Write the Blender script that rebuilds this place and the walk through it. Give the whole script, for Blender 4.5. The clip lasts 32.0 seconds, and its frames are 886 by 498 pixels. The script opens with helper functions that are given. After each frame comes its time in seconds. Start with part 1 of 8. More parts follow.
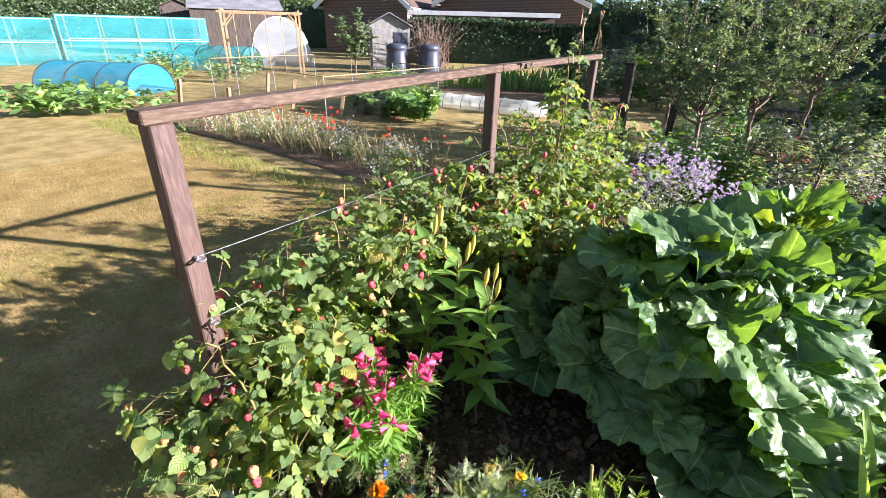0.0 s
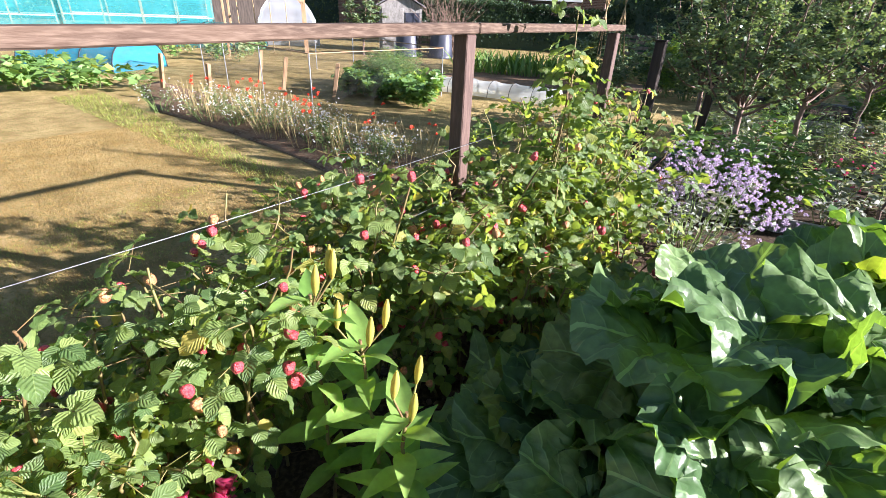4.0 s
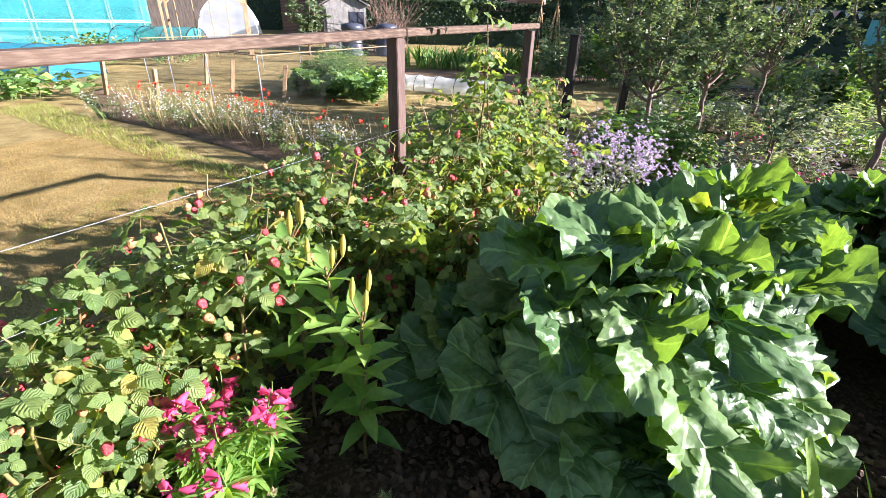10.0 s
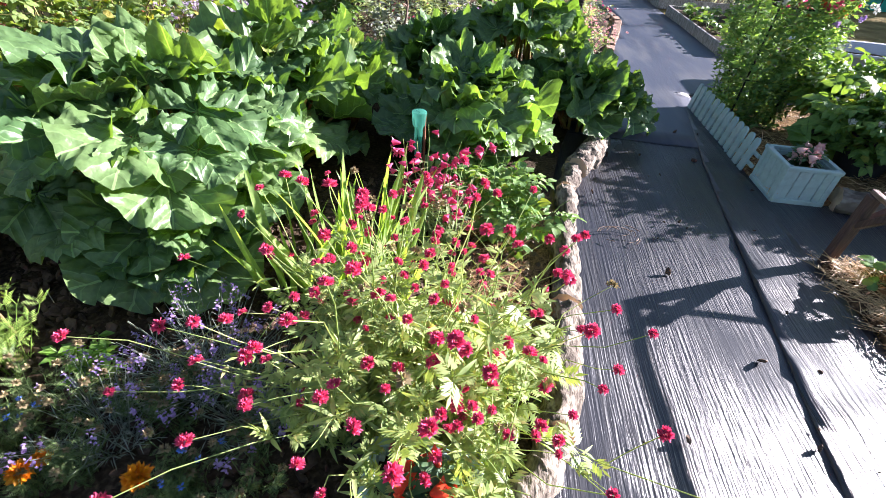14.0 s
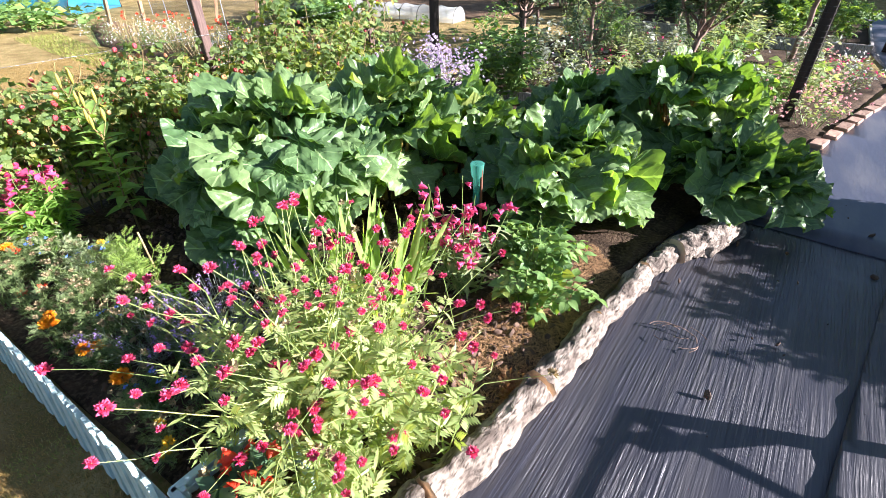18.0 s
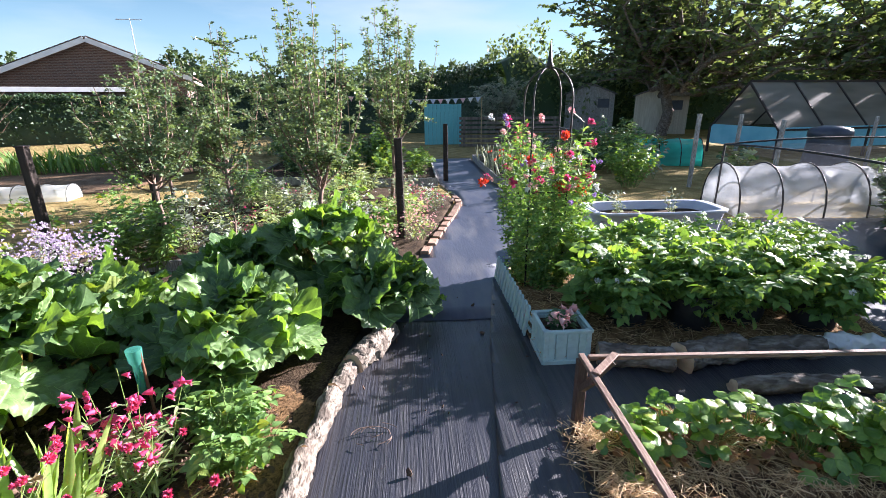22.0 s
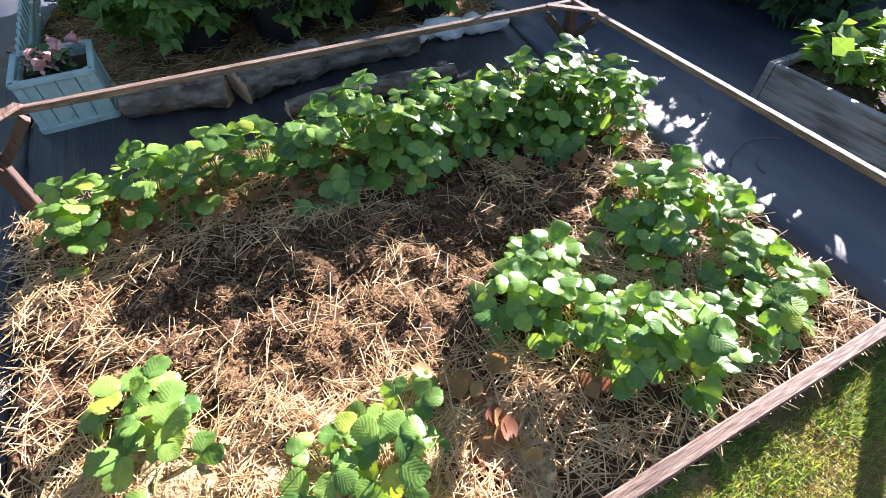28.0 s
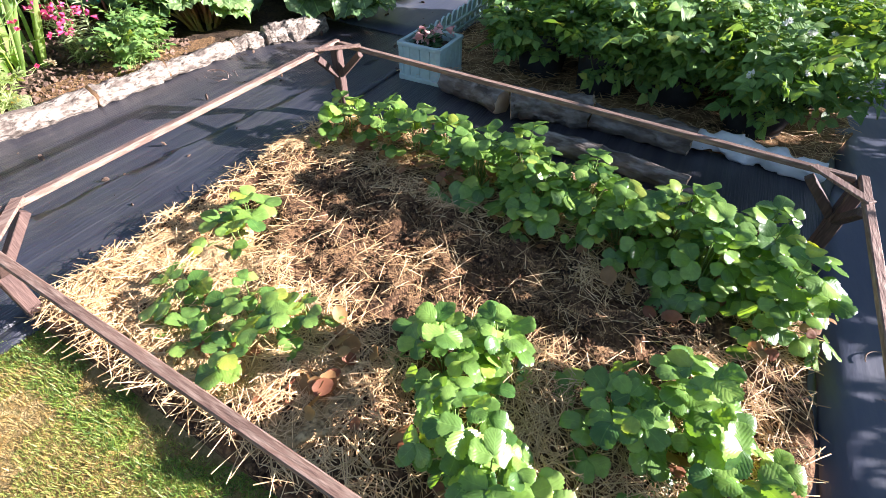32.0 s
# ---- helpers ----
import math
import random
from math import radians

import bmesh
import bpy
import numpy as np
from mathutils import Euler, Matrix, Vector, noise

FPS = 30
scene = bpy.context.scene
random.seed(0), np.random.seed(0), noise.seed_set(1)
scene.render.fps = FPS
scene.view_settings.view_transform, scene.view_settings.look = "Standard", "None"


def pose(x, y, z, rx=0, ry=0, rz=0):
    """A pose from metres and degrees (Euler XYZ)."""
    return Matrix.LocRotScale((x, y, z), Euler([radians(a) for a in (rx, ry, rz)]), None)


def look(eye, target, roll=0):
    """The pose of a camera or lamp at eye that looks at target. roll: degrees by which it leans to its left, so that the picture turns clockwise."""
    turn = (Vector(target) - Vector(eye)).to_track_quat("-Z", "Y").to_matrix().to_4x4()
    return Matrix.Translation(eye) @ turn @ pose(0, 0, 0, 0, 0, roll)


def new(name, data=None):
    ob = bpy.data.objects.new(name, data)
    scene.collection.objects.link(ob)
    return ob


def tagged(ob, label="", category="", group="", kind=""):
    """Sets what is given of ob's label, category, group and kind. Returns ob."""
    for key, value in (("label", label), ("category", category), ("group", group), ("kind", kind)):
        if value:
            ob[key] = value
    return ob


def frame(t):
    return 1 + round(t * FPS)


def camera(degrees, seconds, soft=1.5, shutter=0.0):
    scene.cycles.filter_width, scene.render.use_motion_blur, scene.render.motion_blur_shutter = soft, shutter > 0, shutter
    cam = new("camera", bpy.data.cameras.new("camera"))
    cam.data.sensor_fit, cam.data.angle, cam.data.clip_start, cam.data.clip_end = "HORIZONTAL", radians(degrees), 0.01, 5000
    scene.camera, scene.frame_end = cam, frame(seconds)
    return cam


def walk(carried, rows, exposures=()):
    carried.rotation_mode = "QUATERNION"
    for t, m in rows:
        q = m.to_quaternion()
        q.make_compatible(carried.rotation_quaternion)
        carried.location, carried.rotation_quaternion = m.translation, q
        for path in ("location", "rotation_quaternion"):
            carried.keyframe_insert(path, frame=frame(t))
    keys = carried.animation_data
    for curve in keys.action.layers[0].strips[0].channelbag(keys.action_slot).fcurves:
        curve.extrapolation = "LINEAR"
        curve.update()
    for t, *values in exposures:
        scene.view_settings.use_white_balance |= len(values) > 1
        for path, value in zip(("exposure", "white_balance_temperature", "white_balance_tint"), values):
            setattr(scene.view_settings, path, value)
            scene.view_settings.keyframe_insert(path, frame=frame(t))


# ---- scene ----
# An allotment garden in low sun: camera and its walk
cam = camera(87.4, 32.0, soft=0.15)
PATH = [
    (0, (-0.044, 0.045, 1.475), (-1.05, 1.545, 0.616), 1.5),
    (0.5, (-0.01, 0.177, 1.474), (-1.039, 1.68, 0.646), 1.3),
    (1, (0.028, 0.324, 1.465), (-1.048, 1.799, 0.648), 1.4),
    (1.5, (-0.038, 0.402, 1.426), (-1.16, 1.817, 0.565), 1.9),
    (2, (-0.186, 0.463, 1.414), (-1.315, 1.841, 0.504), 2.3),
    (2.5, (-0.237, 0.576, 1.388), (-1.363, 1.938, 0.452), 2.1),
    (4.5, (-0.246, 0.83, 1.335), (-1.245, 2.325, 0.458), 2.8),
    (5, (-0.224, 0.859, 1.343), (-1.183, 2.401, 0.505), 2.7),
    (5.5, (-0.195, 0.887, 1.354), (-1.078, 2.494, 0.557), 2.9),
    (6, (-0.18, 0.905, 1.362), (-0.993, 2.563, 0.594), 2.9),
    (6.5, (-0.173, 0.903, 1.371), (-0.934, 2.596, 0.626), 2.6),
    (7, (-0.168, 0.89, 1.38), (-0.907, 2.603, 0.658), 2.2),
    (7.5, (-0.171, 0.878, 1.383), (-0.903, 2.597, 0.671), 2.3),
    (8, (-0.16, 0.866, 1.389), (-0.909, 2.576, 0.671), 2.2),
    (8.5, (-0.15, 0.837, 1.376), (-0.913, 2.519, 0.61), 2.5),
    (9, (-0.125, 0.796, 1.356), (-0.928, 2.429, 0.527), 2.6),
    (9.5, (-0.067, 0.686, 1.376), (-0.912, 2.269, 0.493), 2.3),
    (10, (0.052, 0.49, 1.382), (-0.844, 2.028, 0.47), 1.4),
    (10.5, (0.205, 0.392, 1.375), (-0.672, 1.912, 0.415), 0.6),
    (11, (0.396, 0.346, 1.362), (-0.391, 1.872, 0.335), 1.2),
    (11.5, (0.571, 0.291, 1.347), (-0.096, 1.842, 0.276), 2.8),
    (12, (0.645, 0.244, 1.368), (0.166, 1.826, 0.241), 3.5),
    (12.5, (0.723, 0.207, 1.375), (0.466, 1.812, 0.209), 3.8),
    (13, (0.937, 0.19, 1.363), (0.788, 1.789, 0.171), 4.7),
    (13.5, (1.11, 0.252, 1.347), (1.063, 1.84, 0.132), 5.5),
    (15.5, (1.761, 0.27, 1.397), (1.219, 1.699, 0.106), 2.0),
    (16, (1.932, 0.293, 1.423), (1.2, 1.643, 0.142), 0.5),
    (16.5, (2.145, 0.271, 1.437), (1.25, 1.544, 0.18), -0.0),
    (17, (2.18, 0.337, 1.451), (1.179, 1.585, 0.251), -0.9),
    (17.5, (2.146, 0.426, 1.447), (1.119, 1.69, 0.285), -1.2),
    (18, (2.108, 0.518, 1.451), (1.115, 1.837, 0.323), -0.6),
    (18.5, (2.115, 0.674, 1.479), (1.2, 2.092, 0.405), -0.4),
    (19, (2.08, 0.701, 1.508), (1.294, 2.24, 0.501), 0.0),
    (19.5, (2.023, 0.696, 1.506), (1.409, 2.345, 0.556), -0.3),
    (20, (1.993, 0.679, 1.518), (1.534, 2.395, 0.598), -0.9),
    (20.5, (2.0, 0.641, 1.526), (1.69, 2.407, 0.64), -1.6),
    (21, (2.048, 0.584, 1.57), (1.922, 2.411, 0.766), -1.0),
    (21.5, (2.161, 0.467, 1.602), (2.181, 2.341, 0.905), -0.6),
    (22, (2.277, 0.341, 1.588), (2.397, 2.241, 0.974), -0.6),
    (22.5, (2.35, 0.259, 1.559), (2.597, 2.15, 0.956), -0.4),
    (23, (2.37, 0.205, 1.548), (2.833, 2.021, 0.851), 0.1),
    (23.5, (2.436, 0.225, 1.442), (3.106, 1.888, 0.556), -0.5),
    (24, (2.627, 0.172, 1.375), (3.448, 1.629, 0.279), -0.3),
    (24.5, (2.804, 0.149, 1.277), (3.684, 1.422, 0.01), 0.4),
    (26.5, (3.316, 0.403, 1.185), (4.107, 1.49, -0.296), -0.4),
    (27, (3.478, 0.328, 1.198), (4.218, 1.423, -0.304), 0.3),
    (27.5, (3.623, 0.411, 1.212), (4.341, 1.509, -0.297), 1.2),
    (28, (3.739, 0.515, 1.217), (4.389, 1.659, -0.29), 1.2),
    (28.5, (3.854, 0.509, 1.227), (4.384, 1.738, -0.259), 1.0),
    (29, (3.991, 0.442, 1.241), (4.356, 1.744, -0.232), 1.4),
    (29.5, (4.138, 0.509, 1.234), (4.366, 1.86, -0.223), 2.1),
    (30, (4.25, 0.56, 1.24), (4.293, 1.969, -0.179), 2.4),
    (30.5, (4.404, 0.527, 1.251), (4.185, 1.939, -0.148), 2.5),
    (31, (4.455, 0.439, 1.267), (4.021, 1.8, -0.133), 1.1),
    (31.5, (4.523, 0.323, 1.288), (3.947, 1.643, -0.099), 0.1),
    (32, (4.705, 0.349, 1.285), (4.025, 1.628, -0.094), 0.7),
]
EXPOSURES = [(0.0, 2.12), (8.5, 2.15), (11.0, 2.3), (12.5, 2.4), (16.0, 2.26), (18.0, 2.28), (20.0, 2.5), (21.0, 2.6), (22.0, 2.34), (23.0, 2.55), (24.0, 2.58), (26.5, 2.54), (29.0, 2.6), (30.2, 2.66), (31.0, 2.54), (32.0, 2.46)]
walk(cam, [(t, look(eye, target, roll)) for t, eye, target, roll in PATH], EXPOSURES)

# ---- light: low sun over the far right corner of the plots, thin-cloud sky ----
SUN = Vector((1.07, 0.49, 0.41)).normalized()
sun_data = bpy.data.lights.new("sun", "SUN")
sun_data.energy, sun_data.angle, sun_data.color = 5.0, radians(0.6), (1.0, 0.92, 0.98)
sun = new("sun", sun_data)
sun.matrix_world = look(SUN * 60, (0, 0, 0))

world = bpy.data.worlds.new("sky")
scene.world = world
world.use_nodes = True
wn, wl = world.node_tree.nodes, world.node_tree.links
wn.clear()
sky = wn.new("ShaderNodeTexSky")
sky.sky_type, sky.sun_disc = "NISHITA", False
sky.sun_elevation, sky.sun_rotation = math.asin(SUN.z), math.atan2(SUN.x, SUN.y)
sky.air_density, sky.dust_density, sky.ozone_density = 1.0, 0.7, 1.5
wtex = wn.new("ShaderNodeTexCoord")
wmap = wn.new("ShaderNodeMapping")
wmap.inputs["Scale"].default_value = (1.2, 2.0, 6.0)
cloud = wn.new("ShaderNodeTexNoise")
cloud.inputs["Scale"].default_value, cloud.inputs["Detail"].default_value = 1.6, 6.0
cramp = wn.new("ShaderNodeValToRGB")
cramp.color_ramp.elements[0].position, cramp.color_ramp.elements[1].position = 0.45, 0.74
cmix = wn.new("ShaderNodeMixRGB")
cmix.inputs["Color2"].default_value = (9.2, 10.2, 11.4, 1)
cfac = wn.new("ShaderNodeMath")
cfac.operation = "MULTIPLY"
cfac.inputs[1].default_value = 0.75
wbg = wn.new("ShaderNodeBackground")
wbg.inputs["Strength"].default_value = 0.0185
wout = wn.new("ShaderNodeOutputWorld")
wl.new(wtex.outputs["Generated"], wmap.inputs["Vector"])
wl.new(wmap.outputs[0], cloud.inputs["Vector"])
wl.new(cloud.outputs["Fac"], cramp.inputs["Fac"])
wl.new(cramp.outputs["Color"], cfac.inputs[0])
wl.new(cfac.outputs[0], cmix.inputs["Fac"])
gain = wn.new("ShaderNodeMixRGB")
gain.blend_type = "MULTIPLY"
gain.inputs["Fac"].default_value, gain.inputs["Color2"].default_value = 1.0, (1.25, 1.62, 2.05, 1)
wl.new(sky.outputs[0], gain.inputs["Color1"])
wl.new(gain.outputs[0], cmix.inputs["Color1"])
wsep, hz, hz2, haze = wn.new("ShaderNodeSeparateXYZ"), wn.new("ShaderNodeMapRange"), wn.new("ShaderNodeMath"), wn.new("ShaderNodeMixRGB")
hz.inputs["From Min"].default_value, hz.inputs["From Max"].default_value = 0.0, 0.24
hz.inputs["To Min"].default_value, hz.inputs["To Max"].default_value = 0.95, 0.0
hz2.operation, hz2.inputs[1].default_value = "POWER", 1.5
haze.inputs["Color2"].default_value = (7.4, 11.2, 15.2, 1)
wl.new(wtex.outputs["Generated"], wsep.inputs[0])
wl.new(wsep.outputs[2], hz.inputs["Value"])
wl.new(hz.outputs[0], hz2.inputs[0])
wl.new(hz2.outputs[0], haze.inputs["Fac"])
wl.new(cmix.outputs[0], haze.inputs["Color1"])
wl.new(haze.outputs[0], wbg.inputs["Color"])
wl.new(wbg.outputs[0], wout.inputs["Surface"])

# ---- materials ----
RNG = np.random.RandomState(11)


def rgb(c):
    return (*c, 1.0)


def surf(name, c1, c2, scale=6.0, rough=0.8, bump=0.3, bscale=60.0, stretch=(1, 1, 1), metal=0.0, spec=0.4, c3=None, fine=None, rand=0.0, where="Object"):
    """A worn solid surface: two colours mixed by broad noise, a third by fine noise, and fine relief."""
    m = bpy.data.materials.new(name)
    m.use_nodes = True
    n, l = m.node_tree.nodes, m.node_tree.links
    bsdf = n["Principled BSDF"]
    tc, mp = n.new("ShaderNodeTexCoord"), n.new("ShaderNodeMapping")
    mp.inputs["Scale"].default_value = stretch
    if where == "World":
        l.new(n.new("ShaderNodeNewGeometry").outputs["Position"], mp.inputs["Vector"])
    else:
        l.new(tc.outputs[where], mp.inputs["Vector"])
    a, b = n.new("ShaderNodeTexNoise"), n.new("ShaderNodeTexNoise")
    a.inputs["Scale"].default_value, a.inputs["Detail"].default_value = scale, 5.0
    b.inputs["Scale"].default_value, b.inputs["Detail"].default_value = fine or bscale, 6.0
    for t in (a, b):
        l.new(mp.outputs[0], t.inputs["Vector"])
    r = n.new("ShaderNodeValToRGB")
    r.color_ramp.elements[0].position, r.color_ramp.elements[1].position = 0.35, 0.65
    r.color_ramp.elements[0].color, r.color_ramp.elements[1].color = rgb(c1), rgb(c2)
    l.new(a.outputs["Fac"], r.inputs["Fac"])
    out = r.outputs["Color"]
    if c3:
        r2, mx = n.new("ShaderNodeValToRGB"), n.new("ShaderNodeMixRGB")
        r2.color_ramp.elements[0].position, r2.color_ramp.elements[1].position = 0.45, 0.7
        l.new(b.outputs["Fac"], r2.inputs["Fac"])
        l.new(r2.outputs["Color"], mx.inputs["Fac"])
        l.new(out, mx.inputs["Color1"])
        mx.inputs["Color2"].default_value = rgb(c3)
        out = mx.outputs["Color"]
    if rand:
        oi, hs, mr = n.new("ShaderNodeObjectInfo"), n.new("ShaderNodeHueSaturation"), n.new("ShaderNodeMapRange")
        mr.inputs["To Min"].default_value, mr.inputs["To Max"].default_value = 1 - rand, 1 + rand
        l.new(oi.outputs["Random"], mr.inputs["Value"])
        l.new(mr.outputs[0], hs.inputs["Value"])
        l.new(out, hs.inputs["Color"])
        out = hs.outputs["Color"]
    l.new(out, bsdf.inputs["Base Color"])
    bsdf.inputs["Roughness"].default_value, bsdf.inputs["Metallic"].default_value = rough, metal
    bsdf.inputs["Specular IOR Level"].default_value = spec
    bp = n.new("ShaderNodeBump")
    bp.inputs["Strength"].default_value, bp.inputs["Distance"].default_value = bump, 0.01
    c = n.new("ShaderNodeTexNoise")
    c.inputs["Scale"].default_value, c.inputs["Detail"].default_value = bscale, 6.0
    l.new(mp.outputs[0], c.inputs["Vector"])
    l.new(c.outputs["Fac"], bp.inputs["Height"])
    l.new(bp.outputs[0], bsdf.inputs["Normal"])
    return m


def leafy(name, dark, light, odd=None, rough=0.45, trans=0.35, glow=None, veins=0.0, vein_n=7.0, spec=0.5, bump=0.15, bscale=40.0, deep=0.006):
    """Leaf tissue: colour differs from leaf to leaf, light shines through it, pale veins run from the midrib."""
    m = bpy.data.materials.new(name)
    m.use_nodes = True
    n, l = m.node_tree.nodes, m.node_tree.links
    bsdf, out = n["Principled BSDF"], n["Material Output"]
    geo, oi = n.new("ShaderNodeNewGeometry"), n.new("ShaderNodeObjectInfo")
    add, fr = n.new("ShaderNodeMath"), n.new("ShaderNodeMath")
    add.operation, fr.operation = "ADD", "FRACT"
    l.new(geo.outputs["Random Per Island"], add.inputs[0])
    l.new(oi.outputs["Random"], add.inputs[1])
    l.new(add.outputs[0], fr.inputs[0])
    ramp = n.new("ShaderNodeValToRGB")
    dark, light = [(c[0] * 1.05, c[1], c[2] * 1.4) if c[1] > max(c[0], c[2]) else c for c in (dark, light)]
    e = ramp.color_ramp.elements
    e[0].position, e[0].color = 0.0, rgb(dark)
    e[1].position, e[1].color = 0.93 if odd else 1.0, rgb(light)
    if odd:
        e.new(1.0).color = rgb(odd)
    l.new(fr.outputs[0], ramp.inputs["Fac"])
    tc, nz = n.new("ShaderNodeTexCoord"), n.new("ShaderNodeTexNoise")
    nz.inputs["Scale"].default_value, nz.inputs["Detail"].default_value = bscale, 4.0
    l.new(tc.outputs["Object"], nz.inputs["Vector"])
    mot = n.new("ShaderNodeMixRGB")
    mot.blend_type = "MULTIPLY"
    mot.inputs["Fac"].default_value = 0.5
    mr = n.new("ShaderNodeMapRange")
    mr.inputs["From Min"].default_value, mr.inputs["From Max"].default_value = 0.3, 0.7
    mr.inputs["To Min"].default_value, mr.inputs["To Max"].default_value = 0.6, 1.2
    l.new(nz.outputs["Fac"], mr.inputs["Value"])
    l.new(ramp.outputs["Color"], mot.inputs["Color1"])
    l.new(mr.outputs[0], mot.inputs["Color2"])
    colour, height = mot.outputs["Color"], nz.outputs["Fac"]
    if veins:
        uv = n.new("ShaderNodeUVMap")
        sx = n.new("ShaderNodeSeparateXYZ")
        l.new(uv.outputs[0], sx.inputs[0])

        def mth(op, a, b=None, c=None):
            k = n.new("ShaderNodeMath")
            k.operation = op
            for i, v in enumerate((a, b, c)):
                if v is None:
                    continue
                if isinstance(v, (int, float)):
                    k.inputs[i].default_value = v
                else:
                    l.new(v, k.inputs[i])
            return k.outputs[0]

        side = mth("ABSOLUTE", mth("SUBTRACT", sx.outputs[0], 0.5))
        saw = mth("FRACT", mth("SUBTRACT", mth("MULTIPLY", sx.outputs[1], vein_n), mth("MULTIPLY", side, vein_n * 0.9)))
        lines = mth("LESS_THAN", saw, 0.08)
        mid = mth("LESS_THAN", side, 0.02)
        v = mth("MAXIMUM", mth("MULTIPLY", lines, 0.3), mid)
        pale = n.new("ShaderNodeMixRGB")
        l.new(mth("MULTIPLY", v, veins), pale.inputs["Fac"])
        l.new(colour, pale.inputs["Color1"])
        pale.inputs["Color2"].default_value = rgb([min(1, c * 2.2 + 0.05) for c in light])
        colour = pale.outputs["Color"]
        dome = mth("SINE", mth("MULTIPLY", saw, 3.1416))
        height = mth("ADD", mth("MULTIPLY", dome, 1.0), mth("MULTIPLY", nz.outputs["Fac"], 0.7))
    l.new(colour, bsdf.inputs["Base Color"])
    bsdf.inputs["Roughness"].default_value, bsdf.inputs["Specular IOR Level"].default_value = rough, spec
    bp = n.new("ShaderNodeBump")
    bp.inputs["Strength"].default_value, bp.inputs["Distance"].default_value = bump, deep
    l.new(height, bp.inputs["Height"])
    l.new(bp.outputs[0], bsdf.inputs["Normal"])
    tl, mix = n.new("ShaderNodeBsdfTranslucent"), n.new("ShaderNodeMixShader")
    tint = n.new("ShaderNodeMixRGB")
    tint.blend_type = "MULTIPLY"
    tint.inputs["Fac"].default_value = 1.0
    tint.inputs["Color2"].default_value = rgb([c + d for c, d in zip(glow or (2.2, 2.0, 0.7), (0.0, 0.0, 0.2))])
    l.new(colour, tint.inputs["Color1"])
    l.new(tint.outputs["Color"], tl.inputs["Color"])
    mix.inputs["Fac"].default_value = trans
    l.new(bsdf.outputs[0], mix.inputs[1])
    l.new(tl.outputs[0], mix.inputs[2])
    l.new(mix.outputs[0], out.inputs["Surface"])
    return m


def sheer(name, colour, cover=0.5, scale=0.0):
    """Thin netting, mesh or film: part see-through, part lit cloth."""
    m = bpy.data.materials.new(name)
    m.use_nodes = True
    n, l = m.node_tree.nodes, m.node_tree.links
    bsdf, out = n["Principled BSDF"], n["Material Output"]
    bsdf.inputs["Base Color"].default_value, bsdf.inputs["Roughness"].default_value = rgb(colour), 0.45
    tr, tl, m1, m2 = n.new("ShaderNodeBsdfTransparent"), n.new("ShaderNodeBsdfTranslucent"), n.new("ShaderNodeMixShader"), n.new("ShaderNodeMixShader")
    tl.inputs["Color"].default_value = rgb(colour)
    m1.inputs["Fac"].default_value = 0.5
    nz, mr = n.new("ShaderNodeTexNoise"), n.new("ShaderNodeMapRange")
    nz.inputs["Scale"].default_value = 3.0
    mr.inputs["From Min"].default_value, mr.inputs["From Max"].default_value = 0.3, 0.7
    mr.inputs["To Min"].default_value, mr.inputs["To Max"].default_value = cover * 0.75, min(1, cover * 1.25)
    l.new(nz.outputs["Fac"], mr.inputs["Value"])
    l.new(mr.outputs[0], m2.inputs["Fac"])
    l.new(bsdf.outputs[0], m1.inputs[1])
    l.new(tl.outputs[0], m1.inputs[2])
    l.new(tr.outputs[0], m2.inputs[1])
    l.new(m1.outputs[0], m2.inputs[2])
    l.new(m2.outputs[0], out.inputs["Surface"])
    return m


M = {}
M["lawn"] = surf("lawn", (0.24, 0.165, 0.068), (0.45, 0.335, 0.155), 3.2, 0.95, 1.0, 220, c3=(0.2, 0.19, 0.06), fine=48, spec=0.1, where="World")
M["soil"] = surf("soil", (0.024, 0.016, 0.011), (0.07, 0.046, 0.029), 9, 0.95, 1.0, 70, c3=(0.11, 0.078, 0.05), fine=60, spec=0.15, where="World")
M["soil_far"] = surf("soil_far", (0.13, 0.075, 0.045), (0.24, 0.15, 0.095), 4, 0.95, 1.0, 50, c3=(0.25, 0.19, 0.12), fine=30, spec=0.1, where="World")
M["dug_soil"] = surf("dug_soil", (0.022, 0.014, 0.010), (0.13, 0.072, 0.04), 9, 0.95, 1.0, 120, c3=(0.24, 0.14, 0.075), fine=70, spec=0.1, where="World")
M["straw_soil"] = surf("straw_soil", (0.07, 0.04, 0.022), (0.31, 0.18, 0.088), 7, 0.95, 1.0, 90, c3=(0.4, 0.27, 0.14), fine=45, spec=0.1, where="World")
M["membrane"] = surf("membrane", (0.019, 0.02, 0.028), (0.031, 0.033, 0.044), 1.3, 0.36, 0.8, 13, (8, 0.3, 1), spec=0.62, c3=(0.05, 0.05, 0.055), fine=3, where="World")


